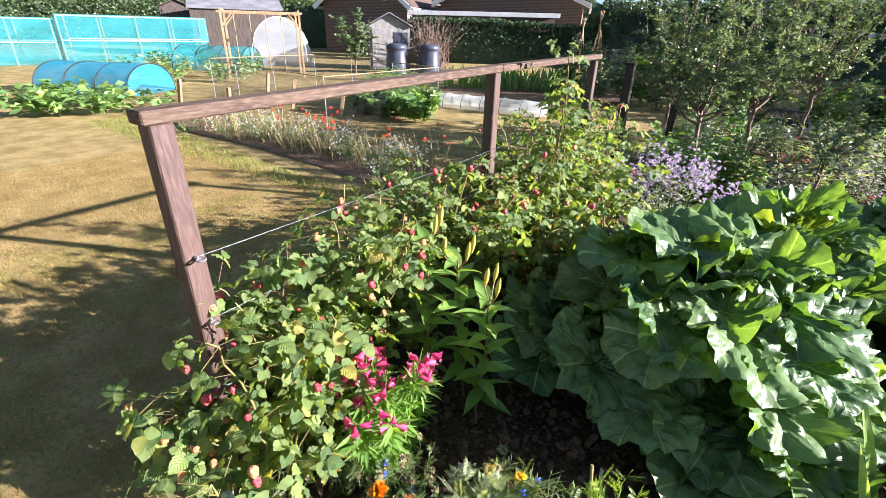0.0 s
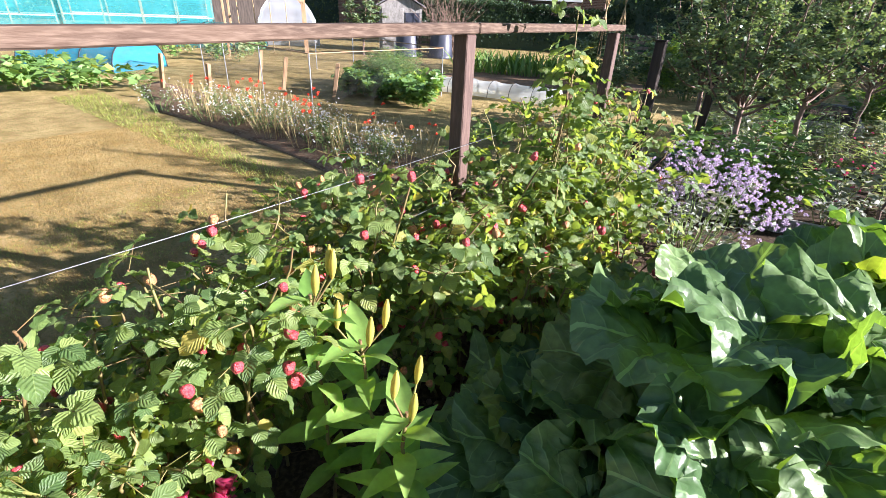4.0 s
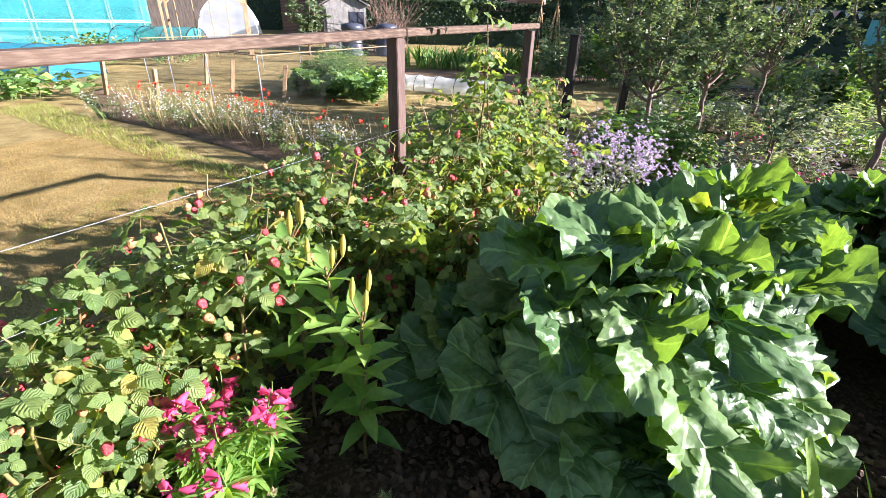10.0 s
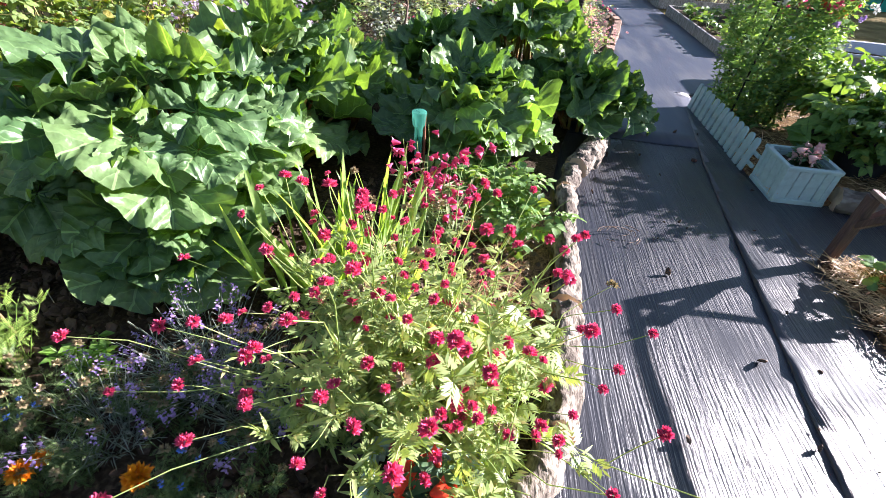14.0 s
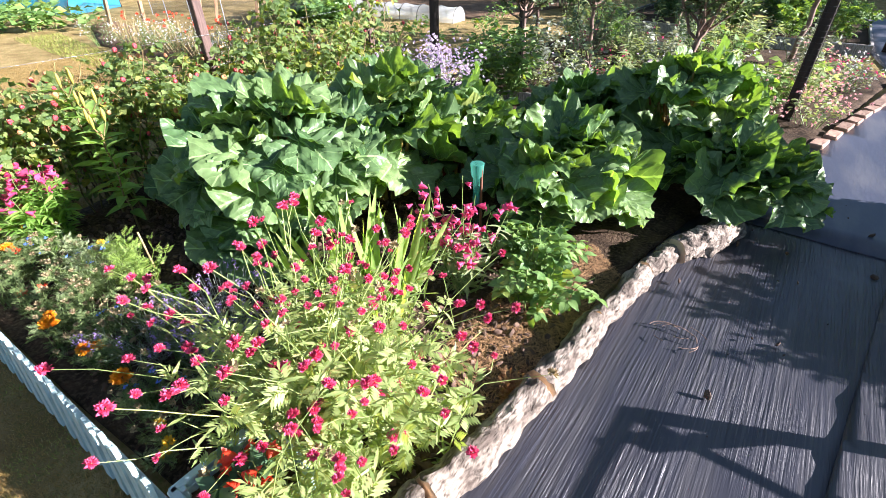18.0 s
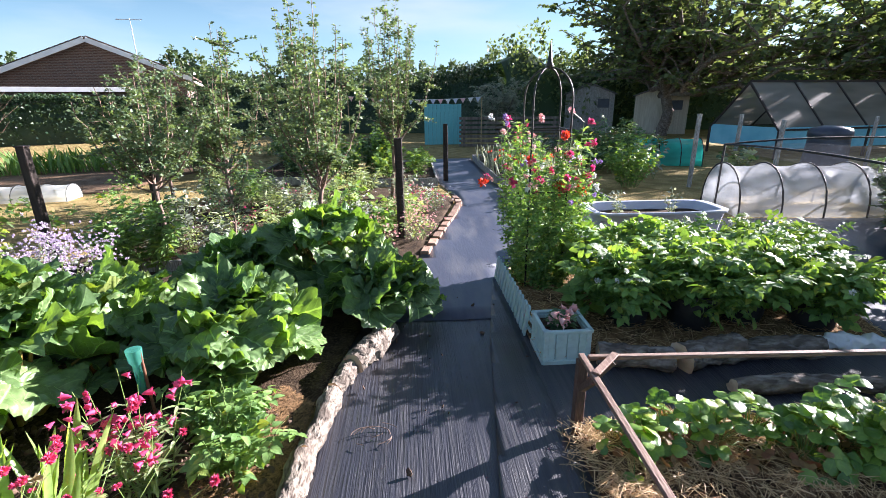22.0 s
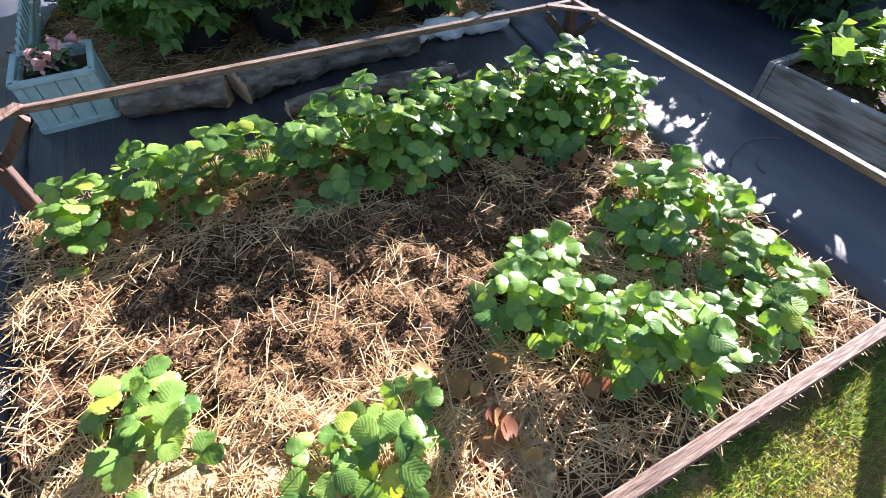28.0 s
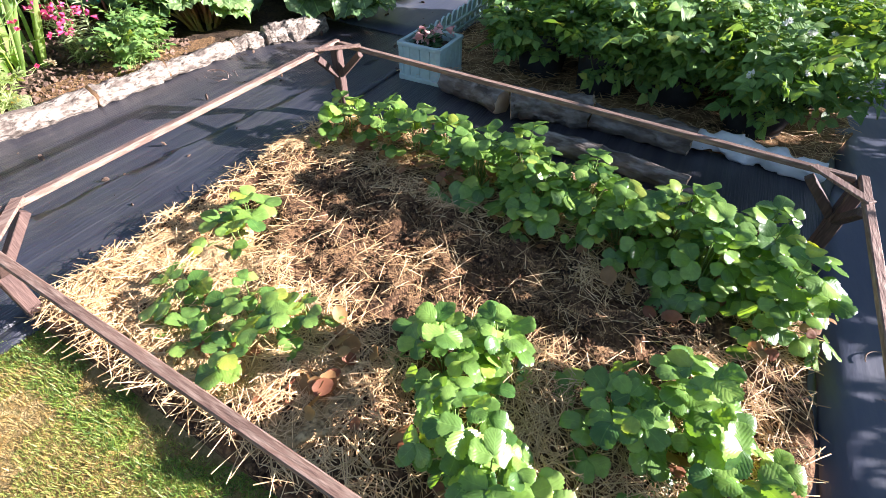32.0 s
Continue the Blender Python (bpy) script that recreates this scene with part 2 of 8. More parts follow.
def patchy(m, scale, low, high):
    """Lets the relief come and go in broad patches."""
    n, l = m.node_tree.nodes, m.node_tree.links
    bp = next(q for q in n if q.type == "BUMP")
    src = bp.inputs["Height"].links[0].from_socket
    nz, mr, mu = n.new("ShaderNodeTexNoise"), n.new("ShaderNodeMapRange"), n.new("ShaderNodeMath")
    nz.inputs["Scale"].default_value, nz.inputs["Detail"].default_value = scale, 3.0
    mr.inputs["From Min"].default_value, mr.inputs["From Max"].default_value = low, high
    mu.operation = "MULTIPLY"
    l.new(n.new("ShaderNodeNewGeometry").outputs["Position"], nz.inputs["Vector"])
    l.new(nz.outputs["Fac"], mr.inputs["Value"])
    l.new(src, mu.inputs[0])
    l.new(mr.outputs[0], mu.inputs[1])
    l.new(mu.outputs[0], bp.inputs["Height"])


patchy(M["membrane"], 1.6, 0.28, 0.6)
# same black membrane as the near path; blue-grey base stands in for reflected sky
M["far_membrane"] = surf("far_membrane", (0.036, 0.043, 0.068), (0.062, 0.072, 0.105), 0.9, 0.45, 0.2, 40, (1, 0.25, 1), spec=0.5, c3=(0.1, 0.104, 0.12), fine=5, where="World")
M["silver_wood"] = surf("silver_wood", (0.24, 0.235, 0.235), (0.36, 0.35, 0.34), 4, 0.85, 0.4, 50, (6, 0.5, 5), c3=(0.12, 0.1, 0.09), fine=9)
M["brown_wood"] = surf("brown_wood", (0.06, 0.035, 0.029), (0.09, 0.053, 0.042), 5, 0.65, 0.35, 40, (4, 4, 0.6), c3=(0.12, 0.075, 0.06), fine=30)
M["rail_wood"] = surf("rail_wood", (0.12, 0.068, 0.05), (0.19, 0.115, 0.085), 5, 0.7, 0.35, 40, (4, 0.6, 4), c3=(0.27, 0.19, 0.145), fine=30)
M["rail_wood_x"] = surf("rail_wood_x", (0.11, 0.064, 0.047), (0.18, 0.11, 0.08), 5, 0.7, 0.35, 40, (0.6, 4, 4), c3=(0.26, 0.185, 0.14), fine=30)
M["fence_wood"] = surf("fence_wood", (0.066, 0.043, 0.032), (0.105, 0.07, 0.05), 5, 0.8, 0.35, 40, (4, 0.6, 4), c3=(0.16, 0.115, 0.085), fine=30, spec=0.2)
# shed boards darkened in colour so sun-facing walls read as shaded
M["old_shed"] = surf("old_shed", (0.05, 0.04, 0.034), (0.1, 0.08, 0.066), 3, 0.9, 0.5, 20, (6, 6, 0.8))
M["dark_wood"] = surf("dark_wood", (0.022, 0.015, 0.012), (0.05, 0.035, 0.028), 6, 0.75, 0.4, 30, (6, 6, 0.6))
M["grey_wood"] = surf("grey_wood", (0.27, 0.265, 0.255), (0.43, 0.42, 0.4), 4, 0.85, 0.4, 24, (4, 4, 1), c3=(0.14, 0.12, 0.1), fine=20)
M["pale_wood"] = surf("pale_wood", (0.28, 0.17, 0.09), (0.4, 0.27, 0.155), 5, 0.75, 0.3, 30, (5, 5, 0.8))
M["cane"] = surf("cane", (0.3, 0.2, 0.09), (0.46, 0.34, 0.18), 20, 0.6, 0.2, 60)
M["bark"] = surf("bark", (0.1, 0.08, 0.064), (0.36, 0.31, 0.25), 22, 0.95, 1.0, 90, (1, 0.4, 1), c3=(0.05, 0.037, 0.028), fine=75)
M["dark_bark"] = surf("dark_bark", (0.07, 0.055, 0.045), (0.17, 0.14, 0.115), 14, 0.95, 1.0, 50, (0.4, 1, 1), c3=(0.3, 0.27, 0.24), fine=26)
M["fruit_bark"] = surf("fruit_bark", (0.13, 0.085, 0.065), (0.26, 0.18, 0.14), 14, 0.8, 0.5, 40)
M["cut_wood"] = surf("cut_wood", (0.42, 0.30, 0.2), (0.6, 0.47, 0.34), 12, 0.85, 0.4, 40)
M["paint"] = surf("paint", (0.38, 0.52, 0.52), (0.46, 0.6, 0.59), 6, 0.55, 0.25, 40, c3=(0.34, 0.45, 0.45), fine=22)
M["white_paint"] = surf("white_paint", (0.72, 0.72, 0.70), (0.82, 0.82, 0.8), 3, 0.5, 0.1, 30)
M["white_sack"] = surf("white_sack", (0.62, 0.64, 0.68), (0.82, 0.83, 0.85), 8, 0.5, 0.8, 22)
M["black_pot"] = surf("black_pot", (0.012, 0.012, 0.013), (0.028, 0.028, 0.03), 8, 0.6, 0.5, 30)
M["bin_plastic"] = surf("bin_plastic", (0.035, 0.04, 0.06), (0.06, 0.068, 0.095), 4, 0.4, 0.1, 30)
M["grey_plastic"] = surf("grey_plastic", (0.42, 0.45, 0.53), (0.5, 0.53, 0.61), 3, 0.45, 0.1, 20)
M["metal"] = surf("metal", (0.35, 0.37, 0.4), (0.5, 0.52, 0.55), 20, 0.4, 0.1, 60, metal=0.8)
M["black_iron"] = surf("black_iron", (0.012, 0.012, 0.013), (0.03, 0.028, 0.026), 20, 0.5, 0.3, 60)
M["copper"] = surf("copper", (0.16, 0.07, 0.045), (0.25, 0.12, 0.08), 20, 0.5, 0.2, 60, metal=0.5)
M["brick"] = surf("brick", (0.24, 0.15, 0.11), (0.38, 0.25, 0.18), 14, 0.9, 0.8, 50, rand=0.25)
M["teal_paint"] = surf("teal_paint", (0.13, 0.42, 0.44), (0.18, 0.5, 0.52), 2, 0.6, 0.2, 20, (6, 6, 1))
M["roof_tile"] = surf("roof_tile", (0.05, 0.032, 0.027), (0.09, 0.058, 0.046), 1.2, 0.85, 0.8, 9, c3=(0.13, 0.09, 0.07), fine=8)
M["felt"] = surf("felt", (0.14, 0.145, 0.155), (0.22, 0.225, 0.24), 2, 0.9, 0.4, 30)
M["gate_wood"] = surf("gate_wood", (0.11, 0.085, 0.07), (0.19, 0.16, 0.135), 3, 0.85, 0.5, 20, (4, 4, 0.8))
M["teal_net"] = sheer("teal_net", (0.08, 0.52, 0.56), 0.46)
M["green_net"] = sheer("green_net", (0.05, 0.62, 0.5), 0.8)
M["blue_net"] = sheer("blue_net", (0.05, 0.42, 0.62), 0.68)
M["blue_sheet"] = surf("blue_sheet", (0.16, 0.45, 0.55), (0.25, 0.55, 0.64), 2, 0.5, 0.3, 9)
M["black_net"] = sheer("black_net", (0.035, 0.035, 0.035), 0.16)
M["brown_net"] = sheer("brown_net", (0.34, 0.31, 0.26), 0.72)
M["fleece"] = sheer("fleece", (0.85, 0.9, 0.88), 0.6)
M["film"] = sheer("film", (0.62, 0.66, 0.70), 0.5)
M["tube_plastic"] = sheer("tube_plastic", (0.1, 0.42, 0.33), 0.62)
M["wire"] = surf("wire", (0.16, 0.165, 0.17), (0.25, 0.255, 0.26), 30, 0.4, 0.1, 60, metal=0.7)
M["coir"] = leafy("coir", (0.12, 0.065, 0.032), (0.5, 0.3, 0.14), rough=0.9, trans=0.1, glow=(1.2, 1.1, 0.8), bump=0.0)
M["straw"] = leafy("straw", (0.46, 0.28, 0.12), (0.9, 0.65, 0.35), rough=0.5, trans=0.12, glow=(1.2, 1.1, 0.8), bump=0.05)
M["grass"] = leafy("grass", (0.19, 0.165, 0.045), (0.58, 0.385, 0.15), odd=(0.66, 0.52, 0.26), rough=0.6, trans=0.25, glow=(1.4, 1.3, 0.7), bump=0.0)
M["tawny_grass"] = leafy("tawny_grass", (0.2, 0.14, 0.04), (0.44, 0.29, 0.09), odd=(0.55, 0.42, 0.2), rough=0.65, trans=0.2, glow=(1.4, 1.3, 0.7), bump=0.0)
M["cosmos"] = leafy("cosmos", (0.13, 0.25, 0.035), (0.30, 0.43, 0.07), rough=0.5, trans=0.35, glow=(1.8, 1.7, 0.5))
M["edge_green"] = leafy("edge_green", (0.07, 0.15, 0.02), (0.27, 0.40, 0.06), odd=(0.42, 0.42, 0.1), rough=0.5, trans=0.35, bump=0.0)
M["green_grass"] = leafy("green_grass", (0.13, 0.2, 0.03), (0.36, 0.42, 0.08), odd=(0.4, 0.32, 0.12), rough=0.5, trans=0.35, bump=0.0)
M["bark_chip"] = surf("bark_chip", (0.05, 0.03, 0.02), (0.14, 0.09, 0.062), 20, 0.9, 0.5, 50, rand=0.3)
M["rhubarb"] = leafy("rhubarb", (0.06, 0.128, 0.036), (0.16, 0.255, 0.07), odd=(0.22, 0.27, 0.08), rough=0.36, trans=0.25, glow=(2.6, 2.8, 0.4), veins=0.5, vein_n=5.0, spec=0.4, bump=0.5, bscale=55, deep=0.006)
M["rhubarb_stalk"] = surf("rhubarb_stalk", (0.25, 0.09, 0.04), (0.26, 0.24, 0.06), 9, 0.5, 0.2, 40)
M["raspberry"] = leafy("raspberry", (0.075, 0.15, 0.034), (0.255, 0.36, 0.08), odd=(0.42, 0.36, 0.09), rough=0.5, trans=0.42, glow=(2.1, 1.9, 0.5), veins=0.1, vein_n=6.0, bump=0.5)
M["raspberry_cane"] = surf("raspberry_cane", (0.16, 0.09, 0.045), (0.2, 0.2, 0.06), 12, 0.6, 0.2, 50)
M["berry"] = surf("berry", (0.46, 0.035, 0.055), (0.66, 0.1, 0.1), 40, 0.4, 0.9, 180, rand=0.3)
M["pale_berry"] = surf("pale_berry", (0.5, 0.15, 0.08), (0.62, 0.32, 0.13), 40, 0.5, 0.9, 180, rand=0.2)
M["strawberry"] = leafy("strawberry", (0.06, 0.15, 0.024), (0.23, 0.385, 0.06), odd=(0.32, 0.37, 0.06), rough=0.3, trans=0.3, glow=(2.2, 2.1, 0.4), veins=0.07, vein_n=6.0, spec=0.6, bump=0.14, deep=0.003)
M["red_leaf"] = leafy("red_leaf", (0.24, 0.09, 0.045), (0.36, 0.24, 0.09), rough=0.6, trans=0.3, glow=(1.5, 1.2, 0.8))
M["straw_layer"] = surf("straw_layer", (0.34, 0.21, 0.095), (0.7, 0.5, 0.26), 24, 0.8, 1.0, 120, c3=(0.16, 0.10, 0.05), fine=60, spec=0.2, where="World")
M["potato"] = leafy("potato", (0.08, 0.18, 0.036), (0.2, 0.345, 0.066), odd=(0.34, 0.38, 0.08), rough=0.5, trans=0.27, glow=(2.2, 2.0, 0.45), veins=0.18, vein_n=6, bump=0.3)
M["soft_green"] = leafy("soft_green", (0.19, 0.29, 0.085), (0.42, 0.50, 0.21), rough=0.5, trans=0.35, glow=(1.8, 1.7, 0.6))
M["grey_green"] = leafy("grey_green", (0.17, 0.22, 0.12), (0.34, 0.39, 0.24), rough=0.6, trans=0.3, glow=(1.6, 1.5, 0.7))
M["scabious"] = leafy("scabious", (0.19, 0.29, 0.06), (0.42, 0.52, 0.15), odd=(0.5, 0.45, 0.2), rough=0.55, trans=0.35, glow=(1.8, 1.7, 0.5))
M["lily"] = leafy("lily", (0.12, 0.26, 0.04), (0.27, 0.45, 0.08), rough=0.35, trans=0.4, glow=(2.1, 2.0, 0.4))
M["bud"] = leafy("bud", (0.4, 0.42, 0.06), (0.62, 0.52, 0.12), odd=(0.5, 0.25, 0.12), rough=0.45, trans=0.25, glow=(1.4, 1.3, 0.6))
M["gladiolus"] = leafy("gladiolus", (0.18, 0.32, 0.06), (0.36, 0.5, 0.12), rough=0.4, trans=0.42, glow=(2.0, 1.9, 0.4))
M["crimson"] = leafy("crimson", (0.6, 0.042, 0.14), (0.82, 0.15, 0.29), rough=0.6, trans=0.25, glow=(1.4, 1.0, 1.0))
M["pink"] = leafy("pink", (0.52, 0.04, 0.15), (0.74, 0.13, 0.28), rough=0.5, trans=0.35, glow=(1.4, 1.0, 1.1))
M["pale_pink"] = leafy("pale_pink", (0.72, 0.36, 0.33), (0.84, 0.62, 0.56), rough=0.5, trans=0.3, glow=(1.2, 1.0, 1.0))
M["white_petal"] = leafy("white_petal", (0.72, 0.72, 0.66), (0.82, 0.82, 0.78), rough=0.6, trans=0.3, glow=(1.1, 1.1, 1.0))
M["scarlet"] = leafy("scarlet", (0.7, 0.05, 0.02), (0.8, 0.12, 0.05), rough=0.5, trans=0.35, glow=(1.3, 1.0, 0.8))
M["orange"] = leafy("orange", (0.75, 0.22, 0.01), (0.85, 0.42, 0.02), rough=0.5, trans=0.25, glow=(1.2, 1.0, 0.6))
M["yellow"] = leafy("yellow", (0.8, 0.5, 0.02), (0.85, 0.62, 0.05), rough=0.5, trans=0.25, glow=(1.2, 1.0, 0.6))
M["lavender"] = leafy("lavender", (0.34, 0.21, 0.46), (0.55, 0.40, 0.66), rough=0.6, trans=0.25, glow=(1.2, 1.1, 1.3))
M["mauve"] = leafy("mauve", (0.5, 0.41, 0.52), (0.68, 0.59, 0.68), rough=0.6, trans=0.25, glow=(1.2, 1.1, 1.2))
M["blue_petal"] = leafy("blue_petal", (0.08, 0.18, 0.65), (0.2, 0.35, 0.8), rough=0.6, trans=0.25, glow=(1.0, 1.1, 1.3))
M["seed_head"] = leafy("seed_head", (0.26, 0.2, 0.11), (0.38, 0.31, 0.17), rough=0.7, trans=0.2, glow=(1.3, 1.2, 0.8))
M["dry_grass"] = leafy("dry_grass", (0.3, 0.24, 0.1), (0.5, 0.42, 0.22), rough=0.7, trans=0.3, glow=(1.4, 1.2, 0.8))
M["fruit_leaf"] = leafy("fruit_leaf", (0.045, 0.105, 0.04), (0.12, 0.215, 0.07), rough=0.55, trans=0.2, glow=(2.1, 1.9, 0.5), spec=0.3, bump=0.1)
M["cream"] = surf("cream", (0.46, 0.41, 0.33), (0.58, 0.53, 0.44), 3, 0.7, 0.3, 20, (6, 6, 0.8))
M["apple_leaf"] = leafy("apple_leaf", (0.075, 0.135, 0.055), (0.2, 0.285, 0.11), rough=0.4, trans=0.25, glow=(2.0, 1.9, 0.6), bump=0.0)
M["wisp"] = leafy("wisp", (0.075, 0.14, 0.03), (0.2, 0.28, 0.075), rough=0.6, trans=0.3, glow=(1.6, 1.5, 0.7), bump=0.0)
M["sweet_pea"] = leafy("sweet_pea", (0.09, 0.2, 0.05), (0.22, 0.37, 0.1), odd=(0.34, 0.34, 0.06), rough=0.5, trans=0.4, glow=(2.0, 1.9, 0.5))
M["hedge"] = leafy("hedge", (0.016, 0.045, 0.018), (0.05, 0.095, 0.03), rough=0.5, trans=0.2, bump=0.1)
M["tree_leaf"] = leafy("tree_leaf", (0.06, 0.105, 0.04), (0.15, 0.215, 0.07), rough=0.55, trans=0.3, bump=0.1)
M["far_tree"] = leafy("far_tree", (0.03, 0.065, 0.025), (0.075, 0.12, 0.04), rough=0.6, trans=0.2, bump=0.0)
M["stem"] = surf("stem", (0.12, 0.2, 0.05), (0.2, 0.28, 0.08), 30, 0.5, 0.1, 60)


def brickwork():
    m = surf("brickwork", (0.2, 0.1, 0.075), (0.3, 0.155, 0.11), 3, 0.9, 0.4, 30)
    n, l = m.node_tree.nodes, m.node_tree.links
    bsdf = n["Principled BSDF"]
    tc, mp, bt = n.new("ShaderNodeTexCoord"), n.new("ShaderNodeMapping"), n.new("ShaderNodeTexBrick")
    mp.inputs["Rotation"].default_value = (radians(90), 0, 0)
    bt.inputs["Scale"].default_value = 1.0
    bt.inputs["Brick Width"].default_value, bt.inputs["Row Height"].default_value, bt.inputs["Mortar Size"].default_value = 0.225, 0.075, 0.012
    bt.inputs["Color1"].default_value, bt.inputs["Color2"].default_value, bt.inputs["Mortar"].default_value = (0.085, 0.05, 0.042, 1), (0.15, 0.085, 0.062, 1), (0.2, 0.175, 0.155, 1)
    l.new(tc.outputs["Object"], mp.inputs["Vector"])
    l.new(mp.outputs[0], bt.inputs["Vector"])
    l.new(bt.outputs["Color"], bsdf.inputs["Base Color"])
    return m


M["brickwork"] = brickwork()

# ---- geometry helpers ----


class Geo:
    """Gathers vertices, faces and leaf coordinates, and becomes one mesh."""

    def __init__(self):
        self.v, self.f, self.uv, self.n = [], [], [], 0

    def add(self, v, f, uv=None):
        v, f = np.asarray(v, np.float32).reshape(-1, 3), np.asarray(f, np.int64)
        self.v.append(v)
        self.f.append(f + self.n)
        self.uv.append(np.zeros((len(v), 2), np.float32) if uv is None else np.asarray(uv, np.float32))
        self.n += len(v)
        return self

    def stamp(self, shape, turn, place):
        """Copies of a small shape (v, f, uv), each by its 3 x 3 turn and place."""
        v, f, uv = shape
        k, c = len(place), len(v)
        if not k:
            return self
        vv = np.einsum("nij,kj->nki", turn, v) + np.asarray(place)[:, None]
        ff = f[None] + (np.arange(k) * c)[:, None, None]
        return self.add(vv.reshape(-1, 3), ff.reshape(-1, f.shape[1]), np.tile(uv, (k, 1)))

    def mesh(self, name, mat, smooth=True):
        me = bpy.data.meshes.new(name)
        v, uv = np.concatenate(self.v), np.concatenate(self.uv)
        loops = np.concatenate([f.ravel() for f in self.f])
        sizes = np.concatenate([np.full(len(f), f.shape[1]) for f in self.f])
        me.vertices.add(len(v))
        me.vertices.foreach_set("co", v.ravel())
        me.loops.add(len(loops))
        me.loops.foreach_set("vertex_index", loops.astype(np.int32))
        me.polygons.add(len(sizes))
        me.polygons.foreach_set("loop_start", (np.cumsum(sizes) - sizes).astype(np.int32))
        me.polygons.foreach_set("use_smooth", np.full(len(sizes), smooth))
        layer = me.uv_layers.new(name="UVMap")
        layer.data.foreach_set("uv", uv[loops].ravel())
        me.update(calc_edges=True)
        me.materials.append(M[mat])
        return me


def bm_mesh(name, bm, mat, smooth=False):
    me = bpy.data.meshes.new(name)
    for f in bm.faces:
        f.smooth = smooth
    bm.to_mesh(me)
    bm.free()
    me.materials.append(M[mat])
    return me


def thing(name, place, label, category, group="", kind="", turn=0.0):
    ob = new(name)
    ob.empty_display_size = 0.1
    ob.matrix_basis = pose(*place, 0, 0, turn)
    return tagged(ob, label, category, group, kind)


def part(name, me, parent, label="", m=None):
    ob = new(name, me)
    ob.parent = parent
    if m is not None:
        ob.matrix_basis = m
    if label:
        ob["label"] = label
    return ob


def solo(name, me, label, category, place=(0, 0, 0), turn=0.0, group="", kind=""):
    ob = new(name, me)
    ob.matrix_basis = pose(*place, 0, 0, turn)
    return tagged(ob, label, category, group, kind)


def block(name, size, mat, bevel=0.004, rough=0.0, cuts=0):
    """A bevelled block standing on its base, edges a little worn."""
    bm = bmesh.new()
    bmesh.ops.create_cube(bm, size=1)
    bmesh.ops.scale(bm, vec=size, verts=bm.verts)
    bmesh.ops.translate(bm, vec=(0, 0, size[2] / 2), verts=bm.verts)
    if bevel:
        bmesh.ops.bevel(bm, geom=list(bm.edges), offset=min(bevel, min(size) * 0.3), segments=1, affect="EDGES")
    if cuts:
        bmesh.ops.subdivide_edges(bm, edges=[e for e in bm.edges if e.calc_length() > max(size) * 0.5], cuts=cuts)
    if rough:
        for v in bm.verts:
            v.co += Vector(noise.noise_vector(v.co * 9)) * rough
    return bm_mesh(name, bm, mat)


def bar(name, a, b, w, h, mat, bevel=0.004):
    """A squared bar from a to b (its middle line), as a mesh in world axes."""
    a, b = Vector(a), Vector(b)
    d = b - a
    bm = bmesh.new()
    bmesh.ops.create_cube(bm, size=1)
    bmesh.ops.scale(bm, vec=(w, d.length, h), verts=bm.verts)
    if bevel:
        bmesh.ops.bevel(bm, geom=list(bm.edges), offset=min(bevel, w * 0.3, h * 0.3), segments=1, affect="EDGES")
    y = d.normalized()
    up = Vector((0, 0, 1)) if abs(y.z) < 0.95 else Vector((0, 1, 0))
    x = y.cross(up).normalized()
    z = x.cross(y)
    m = Matrix((x, y, z)).transposed().to_4x4()
    m.translation = (a + b) / 2
    bm.transform(m)
    return bm_mesh(name, bm, mat)


def tube(geo, pts, radii, sides=5):
    pts = np.asarray(pts, float)
    k = len(pts)
    radii = np.broadcast_to(np.asarray(radii, float), (k,))
    d = np.gradient(pts, axis=0)
    d /= np.linalg.norm(d, axis=1, keepdims=True) + 1e-9
    ref = np.where(np.abs(d[:, 2:3]) < 0.9, np.array([[0, 0, 1.0]]), np.array([[1.0, 0, 0]]))
    x = np.cross(d, ref)
    x /= np.linalg.norm(x, axis=1, keepdims=True) + 1e-9
    y = np.cross(d, x)
    a = np.linspace(0, 2 * np.pi, sides, endpoint=False)
    v = pts[:, None] + radii[:, None, None] * (np.cos(a)[None, :, None] * x[:, None] + np.sin(a)[None, :, None] * y[:, None])
    i, j = np.meshgrid(np.arange(k - 1), np.arange(sides), indexing="ij")
    j2 = (j + 1) % sides
    f = np.stack([i * sides + j, i * sides + j2, (i + 1) * sides + j2, (i + 1) * sides + j], -1).reshape(-1, 4)
    geo.add(v.reshape(-1, 3), f)
    for end, order in ((0, 1), (k - 1, -1)):
        geo.add(v[end], np.arange(sides)[::order][None])
    return geo


def bend(a, b, sag=0.0, k=6, wob=0.0, rs=None):
    """A curve from a to b that bows upward by sag."""
    t = np.linspace(0, 1, k)[:, None]
    p = np.asarray(a, float) * (1 - t) + np.asarray(b, float) * t
    p[:, 2] += sag * 4 * (t * (1 - t))[:, 0]
    if wob:
        w = (rs or RNG).normal(0, wob, (k, 3))
        w[0] = w[-1] = 0
        p += w
    return p


